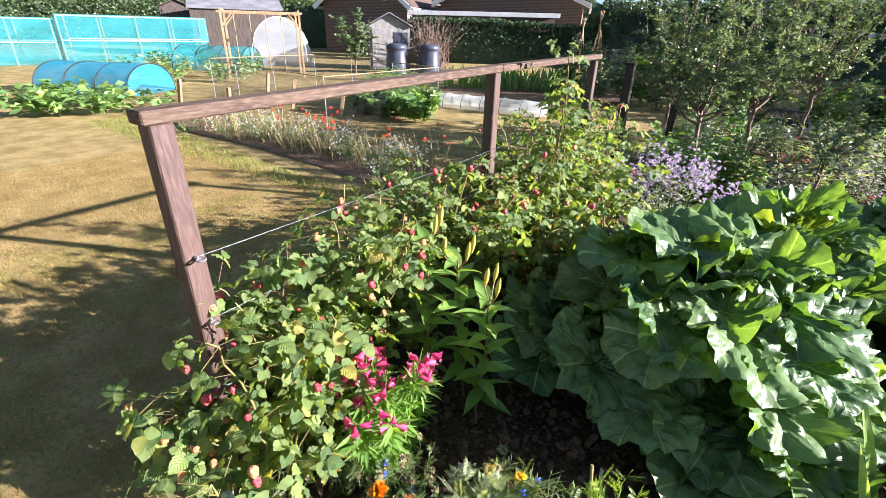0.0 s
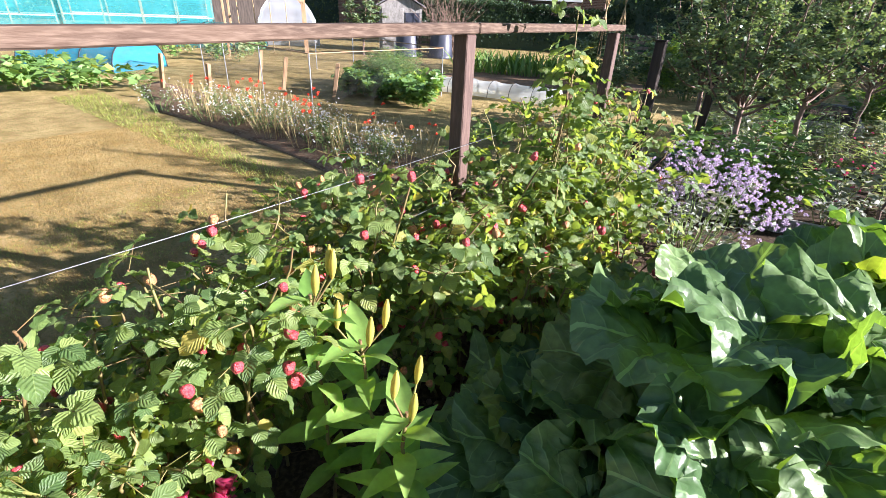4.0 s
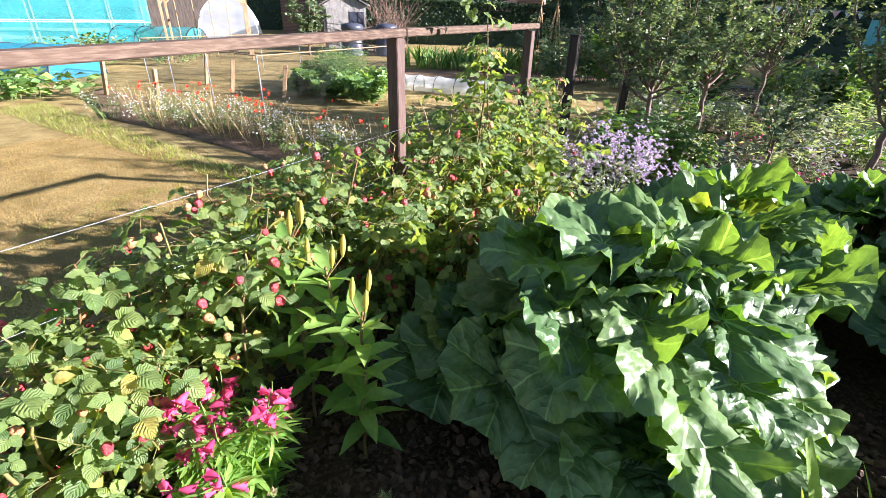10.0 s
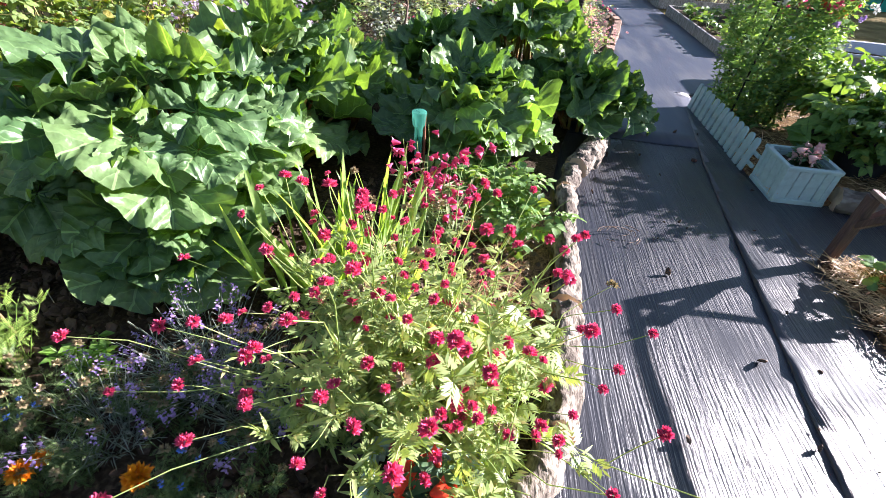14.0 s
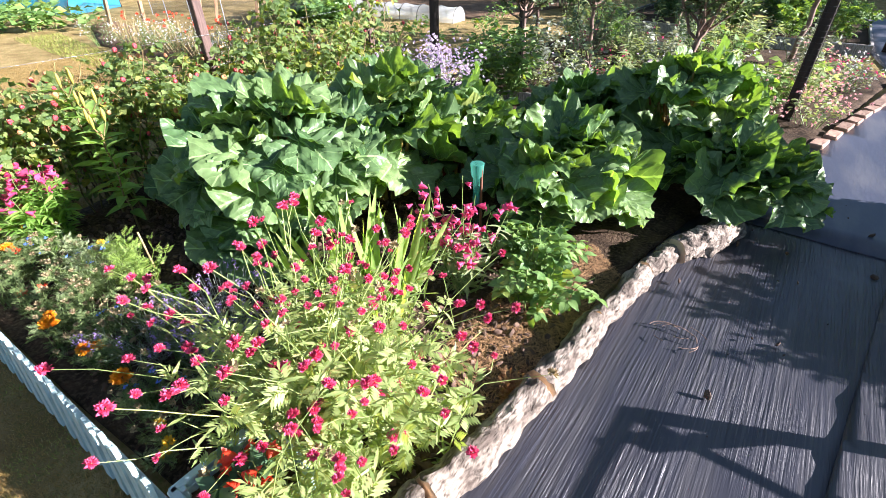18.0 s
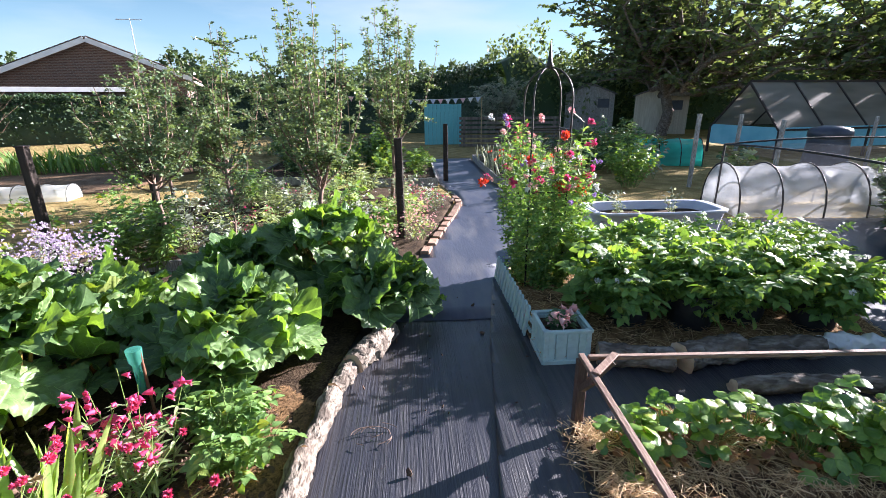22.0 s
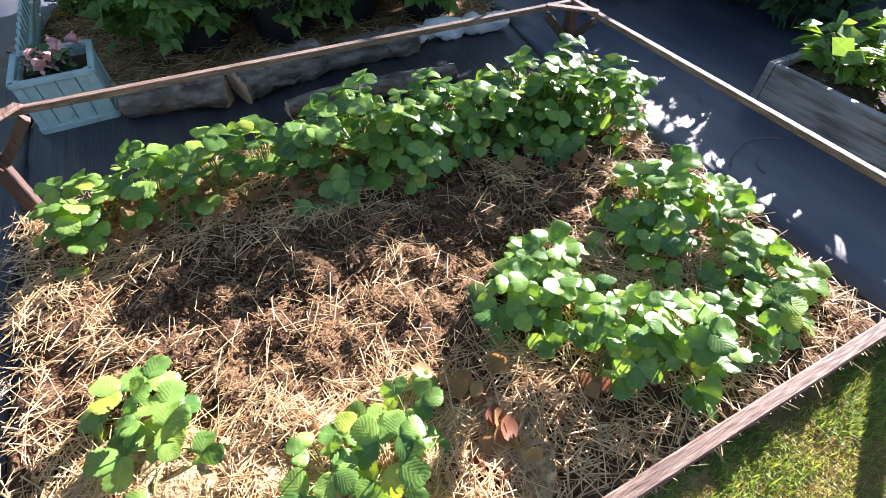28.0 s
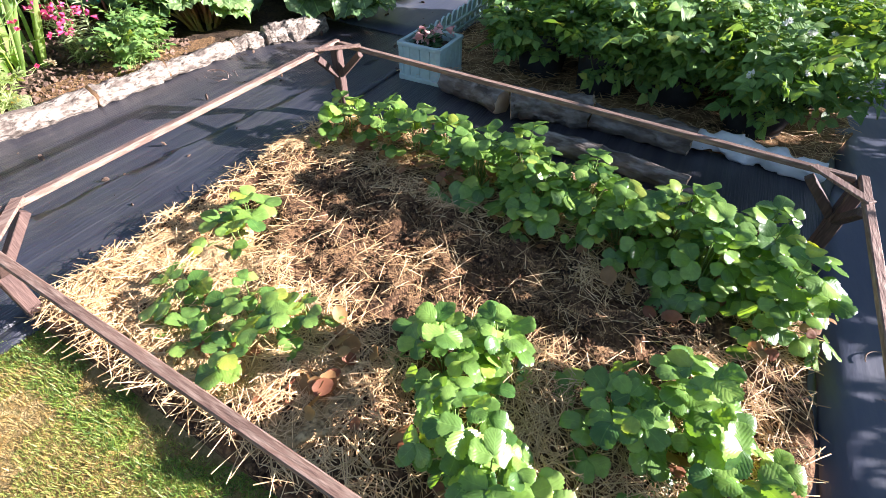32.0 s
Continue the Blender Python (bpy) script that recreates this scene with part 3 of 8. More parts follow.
def blade(length, width, nu=2, nv=5, form="ovate", fold=0.25, curl=0.25, ruffle=0.0, waves=5, serr=0.0, teeth=8, lobe=0.0, seed=0):
    """One leaf along +y from its stalk, face up."""
    rs = np.random.RandomState(seed)
    v, u = np.meshgrid(np.linspace(0, 1, nv + 1), np.linspace(-1, 1, 2 * nu + 1), indexing="ij")
    if form == "ovate":
        o = np.sin(np.pi * np.clip(v, 0, 1) ** 0.72) ** 0.8
    elif form == "round":
        o = np.sin(np.pi * (0.08 + 0.9 * v) ** 0.95) ** 0.5
    elif form == "lance":
        o = np.sin(np.pi * (0.06 + 0.94 * v) ** 0.75)
    elif form == "strap":
        o = np.clip((1 - v) * 3.0, 0, 1) ** 0.7 * (0.55 + 0.45 * np.clip(v * 3, 0, 1))
    else:
        o = np.where(v < 0.32, np.sqrt(np.clip(1 - ((0.32 - v) / 0.44) ** 2, 0, 1)), np.clip(1 - (np.clip(v - 0.32, 0, 1) / 0.68) ** 2.4, 0, 1) ** 0.62)
    edge = 1 + serr * (((v * teeth) % 1.0) - 0.5) * 2 * (np.abs(u) > 0.9)
    x = u * width / 2 * o * edge
    y = v * length - lobe * length * (np.abs(u) ** 1.4) * np.clip(1 - v * 1.8, 0, 1)
    ph = rs.uniform(0, 6.3, 4)
    z = fold * np.abs(x) - curl * length * v**2
    z = z + ruffle * np.abs(u) ** 1.6 * (np.sin(v * waves * 6.3 + ph[0] + np.sign(u)) + 0.6 * np.sin(v * waves * 11 + ph[1]))
    z = z + ruffle * 0.5 * np.sin(v * waves * 4 + ph[2]) * np.sin(u * 4 + ph[3])
    n = 2 * nu + 1
    i, j = np.meshgrid(np.arange(nv), np.arange(2 * nu), indexing="ij")
    f = np.stack([i * n + j, i * n + j + 1, (i + 1) * n + j + 1, (i + 1) * n + j], -1).reshape(-1, 4)
    return np.stack([x, y, z], -1).reshape(-1, 3), f, np.stack([u * 0.5 + 0.5, v], -1).reshape(-1, 2)


def diamond(length, width, fold=0.25):
    """The plainest small leaf or petal: a folded lozenge along +y."""
    z = fold * width / 2
    v = np.array([(0, 0, 0), (width / 2, 0.45 * length, z), (0, length, -0.1 * length), (-width / 2, 0.45 * length, z)], float)
    return v, np.array([[0, 1, 2, 3]]), np.array([(0.5, 0), (1, 0.45), (0.5, 1), (0, 0.45)], float)


def joined(*shapes):
    g = Geo()
    for (v, f, uv), turn, place in shapes:
        g.stamp((v, f, uv), np.asarray(turn)[None], np.asarray(place, float)[None])
    return np.concatenate(g.v), np.concatenate(g.f), np.concatenate(g.uv)


def rot(rx=0, ry=0, rz=0):
    return np.array(Euler([radians(a) for a in (rx, ry, rz)]).to_matrix())


def aim(d, twist=None, scale=1.0, up=(0, 0, 1)):
    """3 x 3 turns whose y runs along each d, faces kept up, turned by twist radians, and scaled."""
    d = np.asarray(d, float)
    d = d / (np.linalg.norm(d, axis=1, keepdims=True) + 1e-9)
    x = np.cross(d, np.broadcast_to(np.asarray(up, float), d.shape))
    bad = np.linalg.norm(x, axis=1) < 0.05
    x[bad] = (1, 0, 0)
    x /= np.linalg.norm(x, axis=1, keepdims=True)
    z = np.cross(x, d)
    if twist is not None:
        c, s = np.cos(twist)[:, None], np.sin(twist)[:, None]
        x, z = c * x + s * z, c * z - s * x
    r = np.stack([x, d, z], -1)
    return r * np.broadcast_to(np.asarray(scale, float), (len(d),))[:, None, None]


def ways(n, rs, low=-0.3, high=0.7):
    a = rs.uniform(0, 2 * np.pi, n)
    z = rs.uniform(low, high, n)
    h = np.sqrt(np.clip(1 - z * z, 0, 1))
    return np.stack([h * np.cos(a), h * np.sin(a), z], -1)


def inside(px, py, poly):
    """Which points lie in a plan outline."""
    ok = np.zeros(len(px), bool)
    j = len(poly) - 1
    for i in range(len(poly)):
        (xi, yi), (xj, yj) = poly[i], poly[j]
        ok ^= ((yi > py) != (yj > py)) & (px < (xj - xi) * (py - yi) / (yj - yi + 1e-12) + xi)
        j = i
    return ok


def sheet(name, poly, mat, z=0.01, step=0.08, amp=0.01, scale=4.0, skirt=0.05, crown=0.0):
    """A flat patch of ground of a plan outline, uneven, its edges let down into the ground."""
    xs, ys = [p[0] for p in poly], [p[1] for p in poly]
    nx, ny = max(2, int((max(xs) - min(xs)) / step)), max(2, int((max(ys) - min(ys)) / step))
    bm = bmesh.new()
    vs = [bm.verts.new((x, y, 0)) for x, y in poly]
    bm.faces.new(vs)
    for k in range(1, nx):
        x = min(xs) + k * (max(xs) - min(xs)) / nx
        bmesh.ops.bisect_plane(bm, geom=[*bm.verts, *bm.edges, *bm.faces], plane_co=(x, 0, 0), plane_no=(1, 0, 0))
    for k in range(1, ny):
        y = min(ys) + k * (max(ys) - min(ys)) / ny
        bmesh.ops.bisect_plane(bm, geom=[*bm.verts, *bm.edges, *bm.faces], plane_co=(0, y, 0), plane_no=(0, 1, 0))
    rim = {v for e in bm.edges if e.is_boundary for v in e.verts}
    for v in bm.verts:
        p = v.co * scale
        v.co.z = z + amp * (noise.noise((p.x, p.y, 1.7)) + 0.5 * noise.noise((p.x * 2.7, p.y * 2.7, 5.2))) + (0 if v in rim else crown)
    if skirt:
        out = bmesh.ops.extrude_edge_only(bm, edges=[e for e in bm.edges if e.is_boundary])
        for v in out["geom"]:
            if isinstance(v, bmesh.types.BMVert):
                v.co.z = min(v.co.z, z) - skirt
    return bm_mesh(name, bm, mat, True)


# ---- ground ----
def ground():
    bm = bmesh.new()
    bmesh.ops.create_grid(bm, x_segments=60, y_segments=60, size=400)
    for v in bm.verts:
        r = v.co.length
        v.co.z = -0.012 + (0.6 * noise.noise(v.co * 0.02) if r > 60 else 0)
    tagged(new("ground", bm_mesh("ground", bm, "lawn")), "sun-dried short mown lawn, straw yellow with green patches", "lawn", kind="structure")


ground()
PATH_BED = [(1.45, 0.42), (3.06, 0.42), (3.06, 2.12), (5.3, 2.12), (5.3, 0.44), (9.0, 0.4), (9.0, 6.0), (4.6, 6.4), (3.9, 8.0), (3.9, 13.5), (2.6, 13.5), (2.8, 9.5), (3.02, 7.9), (2.45, 5.5), (2.2, 4.6), (1.78, 3.3), (1.72, 1.8)]
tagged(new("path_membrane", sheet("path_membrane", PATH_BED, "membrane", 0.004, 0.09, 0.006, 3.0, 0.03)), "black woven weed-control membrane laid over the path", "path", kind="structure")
# far stretch: grazing sky sheen is put into this sheet's colour
PATH_FAR = [(1.9, 3.5), (3.1, 3.5), (3.1, 4.65), (5.6, 4.65), (5.6, 6.15), (4.6, 6.35), (3.88, 8.0), (3.88, 13.4), (2.62, 13.4), (2.82, 9.5), (3.04, 7.9), (2.47, 5.5), (2.22, 4.6)]
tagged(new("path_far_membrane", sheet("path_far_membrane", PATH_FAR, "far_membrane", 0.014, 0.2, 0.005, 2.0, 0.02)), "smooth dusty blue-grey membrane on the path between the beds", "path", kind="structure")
# side strip: bluish skylight in the shade is painted by the same material
SIDE = [(5.36, 0.45), (8.9, 0.42), (8.9, 5.8), (5.7, 6.1), (5.55, 4.6), (5.5, 2.9), (5.38, 2.25)]
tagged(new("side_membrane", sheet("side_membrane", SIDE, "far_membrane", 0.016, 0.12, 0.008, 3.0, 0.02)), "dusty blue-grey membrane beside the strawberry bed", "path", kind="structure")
OVERLAP = [(2.42, 0.44), (2.99, 0.44), (2.99, 2.78), (3.0, 3.0), (2.98, 4.3), (2.78, 3.2), (2.62, 2.0), (2.5, 1.1)]
tagged(new("membrane_overlap", sheet("membrane_overlap", OVERLAP, "membrane", 0.018, 0.05, 0.012, 7.0, 0.012)), "second strip of black membrane overlapping the first", "path", kind="structure")
MAIN_BED = [(-1.3, 0.5), (0.3, 0.58), (1.42, 0.68), (1.66, 1.2), (1.68, 2.4), (1.85, 3.3), (2.2, 4.6), (2.4, 5.3), (2.95, 7.9), (2.5, 9.0), (-1.2, 9.2), (-1.3, 5.2)]
tagged(new("bed_soil", sheet("bed_soil", MAIN_BED, "soil", 0.02, 0.09, 0.03, 5.0, 0.06)), "dark bare soil with bark chips in the flower bed", "soil", kind="structure")
STRAW_BED = [(3.02, 0.55), (4.3, 0.52), (5.28, 0.49), (5.34, 1.2), (5.33, 2.2), (3.5, 2.25), (3.02, 2.2)]
tagged(new("strawberry_bed_soil", sheet("strawberry_bed_soil", STRAW_BED, "dug_soil", 0.03, 0.022, 0.042, 9.0, 0.05, 0.01)), "crumbly brown soil and rotted straw in the strawberry bed", "soil", kind="structure")
STRAW_HEAP = [(3.01, 0.64), (3.43, 0.6), (4.07, 0.58), (4.23, 0.77), (4.05, 1.01), (3.75, 1.07), (3.55, 1.04), (3.32, 1.28), (3.06, 1.16)]
tagged(new("straw_layer", sheet("straw_layer", STRAW_HEAP, "straw_layer", 0.042, 0.03, 0.035, 14.0, 0.06, 0.012)), "thick bright straw mulch round the young strawberries", "straw", kind="structure")
POTATO_BED = [(3.05, 2.85), (5.4, 2.85), (5.6, 3.4), (5.5, 4.6), (3.2, 4.6), (3.05, 4.0)]
tagged(new("potato_bed_ground", sheet("potato_bed_ground", POTATO_BED, "straw_soil", 0.025, 0.1, 0.02, 5.0, 0.04)), "straw mulch under the potato bags", "soil", kind="structure")
for name, poly in (("flower_plot_soil", [(-3.1, 3.4), (-4.2, 3.6), (-5.6, 3.7), (-7.2, 3.65), (-9.4, 4.4), (-9.8, 4.9), (-5.0, 4.7), (-2.6, 4.3)]), ("corn_plot_soil", [(-8.2, 9.6), (-6.2, 13.6), (-2.6, 13.0), (-3.4, 9.2)])):
    tagged(new(name, sheet(name, poly, "soil_far", 0.004, 0.25, 0.012, 2.0, 0.03)), "dry brown soil of a dug vegetable plot", "soil", kind="structure")


def turf(name, poly, count, mat, height, label, seed, wide=0.1, patch=None):
    rs = np.random.RandomState(seed)
    xs, ys = np.array(poly).T
    p = np.stack([rs.uniform(xs.min(), xs.max(), count), rs.uniform(ys.min(), ys.max(), count)], -1)
    p = p[inside(p[:, 0], p[:, 1], poly)]
    if patch is not None:
        p = p[np.array([noise.noise((a * 2.6, b * 2.6, seed)) + 0.5 * noise.noise((a * 8, b * 8, seed)) for a, b in p]) > patch]
    d = ways(len(p), rs, 0.25, 0.95)
    tip = np.array([[-0.5, 0, 0], [0.5, 0, 0], [0, 1, 0.05]], float)
    tip[:, 0] *= wide
    g = Geo()
    place = np.column_stack([p, np.full(len(p), -0.012)])
    turn = aim(d, None, height * rs.uniform(0.5, 1.3, len(p)))
    g.stamp((tip, np.array([[0, 1, 2]]), np.zeros((3, 2))), turn, place)
    tagged(new(name, g.mesh(name, mat)), label, "grass", kind="stuff")


turf("lawn_grass", [(-6.5, -0.6), (-1.3, -0.6), (-1.3, 2.9), (-3.2, 3.1), (-6.5, 3.2)], 170000, "tawny_grass", 0.024, "short sun-dried lawn grass", 1)
turf("lawn_grass", [(-1.3, -1.2), (1.45, -1.2), (1.45, 0.62), (-1.3, 0.48)], 170000, "tawny_grass", 0.017, "short sun-dried lawn grass beside the picket edging", 2, 0.16)
turf("lawn_grass", [(2.9, -1.4), (8.5, -1.4), (8.5, -0.35), (2.9, -0.35)], 40000, "grass", 0.024, "short sun-dried lawn grass beside the strawberry bed", 3)
turf("lawn_grass", [(2.9, -0.36), (8.5, -0.36), (8.5, 0.42), (5.3, 0.47), (2.95, 0.52)], 120000, "tawny_grass", 0.017, "short mown yellowing lawn grass beside the strawberry bed", 9, 0.16)
turf("green_lawn", [(2.9, -0.4), (7.0, -0.4), (7.0, 0.42), (5.3, 0.47), (2.95, 0.52)], 130000, "green_grass", 0.017, "patches of fresh green grass in the lawn", 7, 0.16, -0.12)
turf("green_lawn", [(-4.0, -0.4), (1.45, -0.6), (1.45, 0.55), (-1.3, 0.5), (-1.4, 2.9), (-4.0, 3.0)], 150000, "green_grass", 0.018, "patches of fresh green grass in the lawn", 8, 0.14, 0.0)
turf("edge_grass", [(2.9, 0.4), (2.98, 0.57), (3.6, 0.545), (4.3, 0.54), (5.3, 0.5), (6.2, 0.42), (6.3, 0.22), (4.6, 0.37)], 46000, "edge_green", 0.026, "lush tufts of green grass and clover along the bed edge", 4, 0.13, -0.22)
turf("weed_patch", [(3.14, 0.65), (3.43, 0.62), (3.5, 0.77), (3.27, 0.86)], 900, "green_grass", 0.06, "small patch of green chickweed in the straw", 14, 0.2)
turf("edge_grass", [(0.9, 0.46), (1.5, 0.72), (1.52, 0.5), (1.0, 0.34)], 2500, "green_grass", 0.05, "green grass at the corner planter", 5)
turf("edge_grass", [(-9, 3.0), (-3.0, 2.9), (-3.0, 3.15), (-9, 3.7)], 9000, "green_grass", 0.06, "green grass tufts along the far plot", 6)


# ---- timber fence of the raspberry row ----
def fence():
    root = thing("raspberry_fence", (-1.27, 0.6, 0), "brown-stained timber post and rail fence with training wires", "fence")
    for y, lean in ((0.0, 0.05), (1.70, 0.0), (3.3, 0.0)):
        part("post", bar("post", (lean, y, -0.02), (0, y, 1.25 if y == 0 else 1.275), 0.06, 0.06, "brown_wood"), root)
    part("top_rail", bar("top_rail", (0, -0.045, 1.268), (0, 1.74, 1.295), 0.068, 0.034, "fence_wood"), root)
    part("top_rail", bar("top_rail", (0, 1.745, 1.295), (0, 3.4, 1.305), 0.068, 0.034, "fence_wood"), root)
    for z in (0.48, 0.70, 0.90):
        g = Geo()
        tube(g, bend((0.05, 0.0, z), (0.05, 3.3, z + 0.02), -0.02), 0.0010, 4)
        part("wire", g.mesh("wire", "wire"), root, "galvanised training wire")
        g = Geo()
        tube(g, [(0.028, 0.0, z), (0.06, 0.0, z)], 0.005, 6)
        for k in range(8):
            a = k / 8 * 6.28
            tube(g, [(0.075 + 0.012 * math.cos(a), 0.012 * math.sin(a), z), (0.075 + 0.012 * math.cos(a + 0.8), 0.012 * math.sin(a + 0.8), z)], 0.003, 4)
        part("eye_bolt", g.mesh("eye_bolt", "metal"), root, "steel eye bolt")


fence()


def lone_post(x, y, h, w=0.075, label="dark-stained square timber post", mesh=False, lean=0.0):
    root = thing("timber_post", (x, y, 0), label, "post", "dark posts in the fruit bed")
    part("post", bar("post", (0, 0, -0.02), (lean, 0, h), w, w, "dark_wood", 0.005), root)
    part("cap", block("cap", (w + 0.012, w + 0.012, 0.012), "dark_wood", 0.003), root, m=pose(lean, 0, h))
    if mesh:
        g = Geo()
        s = w / 2 + 0.006
        for z in np.arange(0.04, h - 0.15, 0.045):
            tube(g, [(-s, -s, z), (s, -s, z), (s, s, z)], 0.0016, 3)
        for q in np.linspace(-s, s, 4):
            tube(g, [(q, -s, 0), (q + lean, -s, h - 0.15)], 0.0016, 3)
            tube(g, [(s, q, 0), (s + lean, q, h - 0.15)], 0.0016, 3)
        part("wire_mesh", g.mesh("wire_mesh", "black_iron"), root, "black wire mesh stapled to the post")
    return root


lone_post(-1.2, 4.8, 1.22)
lone_post(2.12, 5.7, 1.17, 0.085, "dark-stained timber post with wire mesh beside the path", True)
lone_post(2.94, 9.75, 1.12, 0.085, "dark-stained timber post with wire mesh beside the path", True)
lone_post(-1.0, 6.4, 1.1)


# ---- low frame round the strawberries ----
def bed_frame():
    a, b, c, d = (3.06, 2.24), (5.355, 2.19), (3.03, 0.57), (5.31, 0.5)
    root = thing("timber_surround", (0, 0, 0), "low brown timber frame standing round the strawberry bed", "frame")
    top = {a: 0.41, b: 0.372, c: 0.395, d: 0.385}
    for x, y in (a, b, c, d):
        z = top[x, y]
        part("post", bar("post", (x, y, -0.02), (x, y, z - 0.012), 0.048, 0.048, "brown_wood"), root)

    def rail(p, q, zp, zq, mat, cut=0.0):
        p, q = Vector((*p, zp)), Vector((*q, zq))
        w = (q - p).normalized() * cut
        part("rail", bar("rail", p + w, q - w, 0.028, 0.021, mat, 0.003), root)

    rail((a[0], a[1] + 0.024), (c[0], c[1] - 0.024), top[a], top[c], "rail_wood")
    rail((b[0], b[1] + 0.024), (d[0], d[1] - 0.024), top[b], top[d], "rail_wood")
    rail(a, b, top[a], top[b], "rail_wood_x", 0.026)
    rail(c, d, top[c], top[d], "rail_wood_x", 0.026)
    for (x, y), sx, sy in ((a, 1, -1), (b, -1, -1), (c, 1, 1), (d, -1, 1)):
        z = top[x, y]
        part("brace", bar("brace", (x + sx * 0.16, y, z + 0.014), (x, y + sy * 0.16, z + 0.014), 0.035, 0.01, "rail_wood", 0.002), root)
        part("brace", bar("brace", (x + sx * 0.15, y, z - 0.03), (x + sx * 0.02, y, z - 0.16), 0.03, 0.03, "brown_wood", 0.002), root)
        part("brace", bar("brace", (x, y + sy * 0.15, z - 0.03), (x, y + sy * 0.02, z - 0.16), 0.03, 0.03, "brown_wood", 0.002), root)


bed_frame()


# ---- logs, planters, picket edging ----
def log(name, pts, r, mat, label, seed, sides=26):
    """A rough-barked log lying along pts."""
    rs = np.random.RandomState(seed)
    pts = np.asarray(pts, float)
    t = np.linspace(0, len(pts) - 1, 84)
    p = np.stack([np.interp(t, np.arange(len(pts)), pts[:, k]) for k in range(3)], -1)
    g = Geo()
    tube(g, p, r * (1 + 0.08 * np.sin(t * 3 + seed) + 0.05 * np.sin(t * 11 + seed)), sides)
    v = g.v[0]
    along = 1 - 0.8 * np.abs(pts[-1] - pts[0]) / np.linalg.norm(pts[-1] - pts[0])
    for q in v:
        q += np.array(noise.noise_vector(Vector(q * along) * 48)) * r * 0.22 + np.array(noise.noise_vector(Vector(q * along) * 110)) * r * 0.12 + np.array(noise.noise_vector(Vector(q) * 9)) * r * 0.18
    g.v[1][:] = g.v[0][:sides]
    g.v[2][:] = g.v[0][-sides:]
    ends = (np.array(p[0]), np.array(p[-1]))
    ob = solo(name, g.mesh(name, mat), label, "log", group="logs edging the beds")
    ob.data.materials.append(M["cut_wood"])
    n = len(ob.data.polygons)
    for k in (n - 1, n - 2):
        ob.data.polygons[k].material_index = 1
    return ob


P_LOGS = [((1.46, 0.74), (1.62, 1.05), 0.062), ((1.63, 1.07), (1.71, 1.62), 0.06), ((1.71, 1.64), (1.74, 2.08), 0.058), ((1.74, 2.1), (1.80, 2.58), 0.052), ((1.8, 2.6), (1.86, 2.86), 0.055), ((1.88, 2.84), (2.08, 3.26), 0.075)]
for k, (p, q, r) in enumerate(P_LOGS):
    log("log", [(*p, r * 0.85), ((p[0] + q[0]) / 2 + 0.015, (p[1] + q[1]) / 2, r * 0.85), (*q, r * 0.85)], r, "bark", "weathered pale log edging the flower bed", k)
for k, (p, q, r) in enumerate([((3.4, 2.84), (3.82, 2.72), 0.07), ((3.87, 2.73), (4.3, 2.82), 0.085), ((4.32, 2.82), (4.84, 2.80), 0.07)]):
    log("log", [(*p, r * 0.85), ((p[0] + q[0]) / 2, (p[1] + q[1]) / 2 + 0.01, r * 0.85), (*q, r * 0.85)], r, "dark_bark", "dark rough-barked log edging the potato bags", 20 + k)
log("log", [(4.03, 2.46, 0.04), (4.42, 2.47, 0.045), (4.86, 2.41, 0.04)], 0.05, "dark_bark", "thin weathered log behind the strawberries", 31)


def sack():
    g = Geo()
    t = np.linspace(0, 1, 48)
    p = np.stack([4.84 + 0.56 * t, 2.83 + 0.03 * np.sin(t * 5), 0.06 + 0 * t], -1)
    tube(g, p, 0.05 * (0.75 + 0.35 * np.sin(np.pi * (0.12 + 0.76 * t))) * (1 + 0.08 * np.sin(t * 40)), 28)
    for q in g.v[0]:
        q += np.array(noise.noise_vector(Vector(q) * 11)) * 0.03 + np.array(noise.noise_vector(Vector(q) * 34)) * 0.012
        q[2] = max(q[2], 0.008)
    g.v[1][:] = g.v[0][:28]
    g.v[2][:] = g.v[0][-28:]
    solo("plastic_sack", g.mesh("plastic_sack", "white_sack"), "crumpled white plastic sack wrapped round a log", "sack")


sack()


def picket_mesh(h=0.225, w=0.06):
    bm = bmesh.new()
    pts = [(-w / 2, 0), (w / 2, 0), (w / 2, h - w / 2)] + [(w / 2 * math.cos(a), h - w / 2 + w / 2 * math.sin(a)) for a in np.linspace(0.4, math.pi - 0.4, 5)] + [(-w / 2, h - w / 2)]
    f = bm.faces.new([bm.verts.new((x, -0.007, z)) for x, z in pts])
    out = bmesh.ops.extrude_face_region(bm, geom=[f])
    for v in out["geom"]:
        if isinstance(v, bmesh.types.BMVert):
            v.co.y += 0.014
    bmesh.ops.recalc_face_normals(bm, faces=bm.faces)
    return bm_mesh("picket", bm, "paint")


PICKET = picket_mesh()


def picket_edging(a, b, label, gap=0.088, lean=0.0):
    a, b = Vector((*a, 0)), Vector((*b, 0))
    d = (b - a)
    yaw = math.degrees(math.atan2(d.y, d.x))
    root = thing("picket_edging", a, label, "edging", turn=yaw)
    for k in range(int(d.length / gap) + 1):
        part("picket", PICKET, root, m=pose(k * gap, -0.012, 0, -8, random.uniform(-3, 3) + lean, random.uniform(-2, 2)))
    for z in (0.06, 0.13):
        part("rail", bar("rail", (0, 0.0062 + 0.14 * z, z), (d.length, 0.0062 + 0.14 * z, z), 0.018, 0.022, "paint", 0.002), root)


picket_edging((-1.02, 0.455), (1.09, 0.565), "pale blue-green painted picket edging along the flower bed", lean=-18)
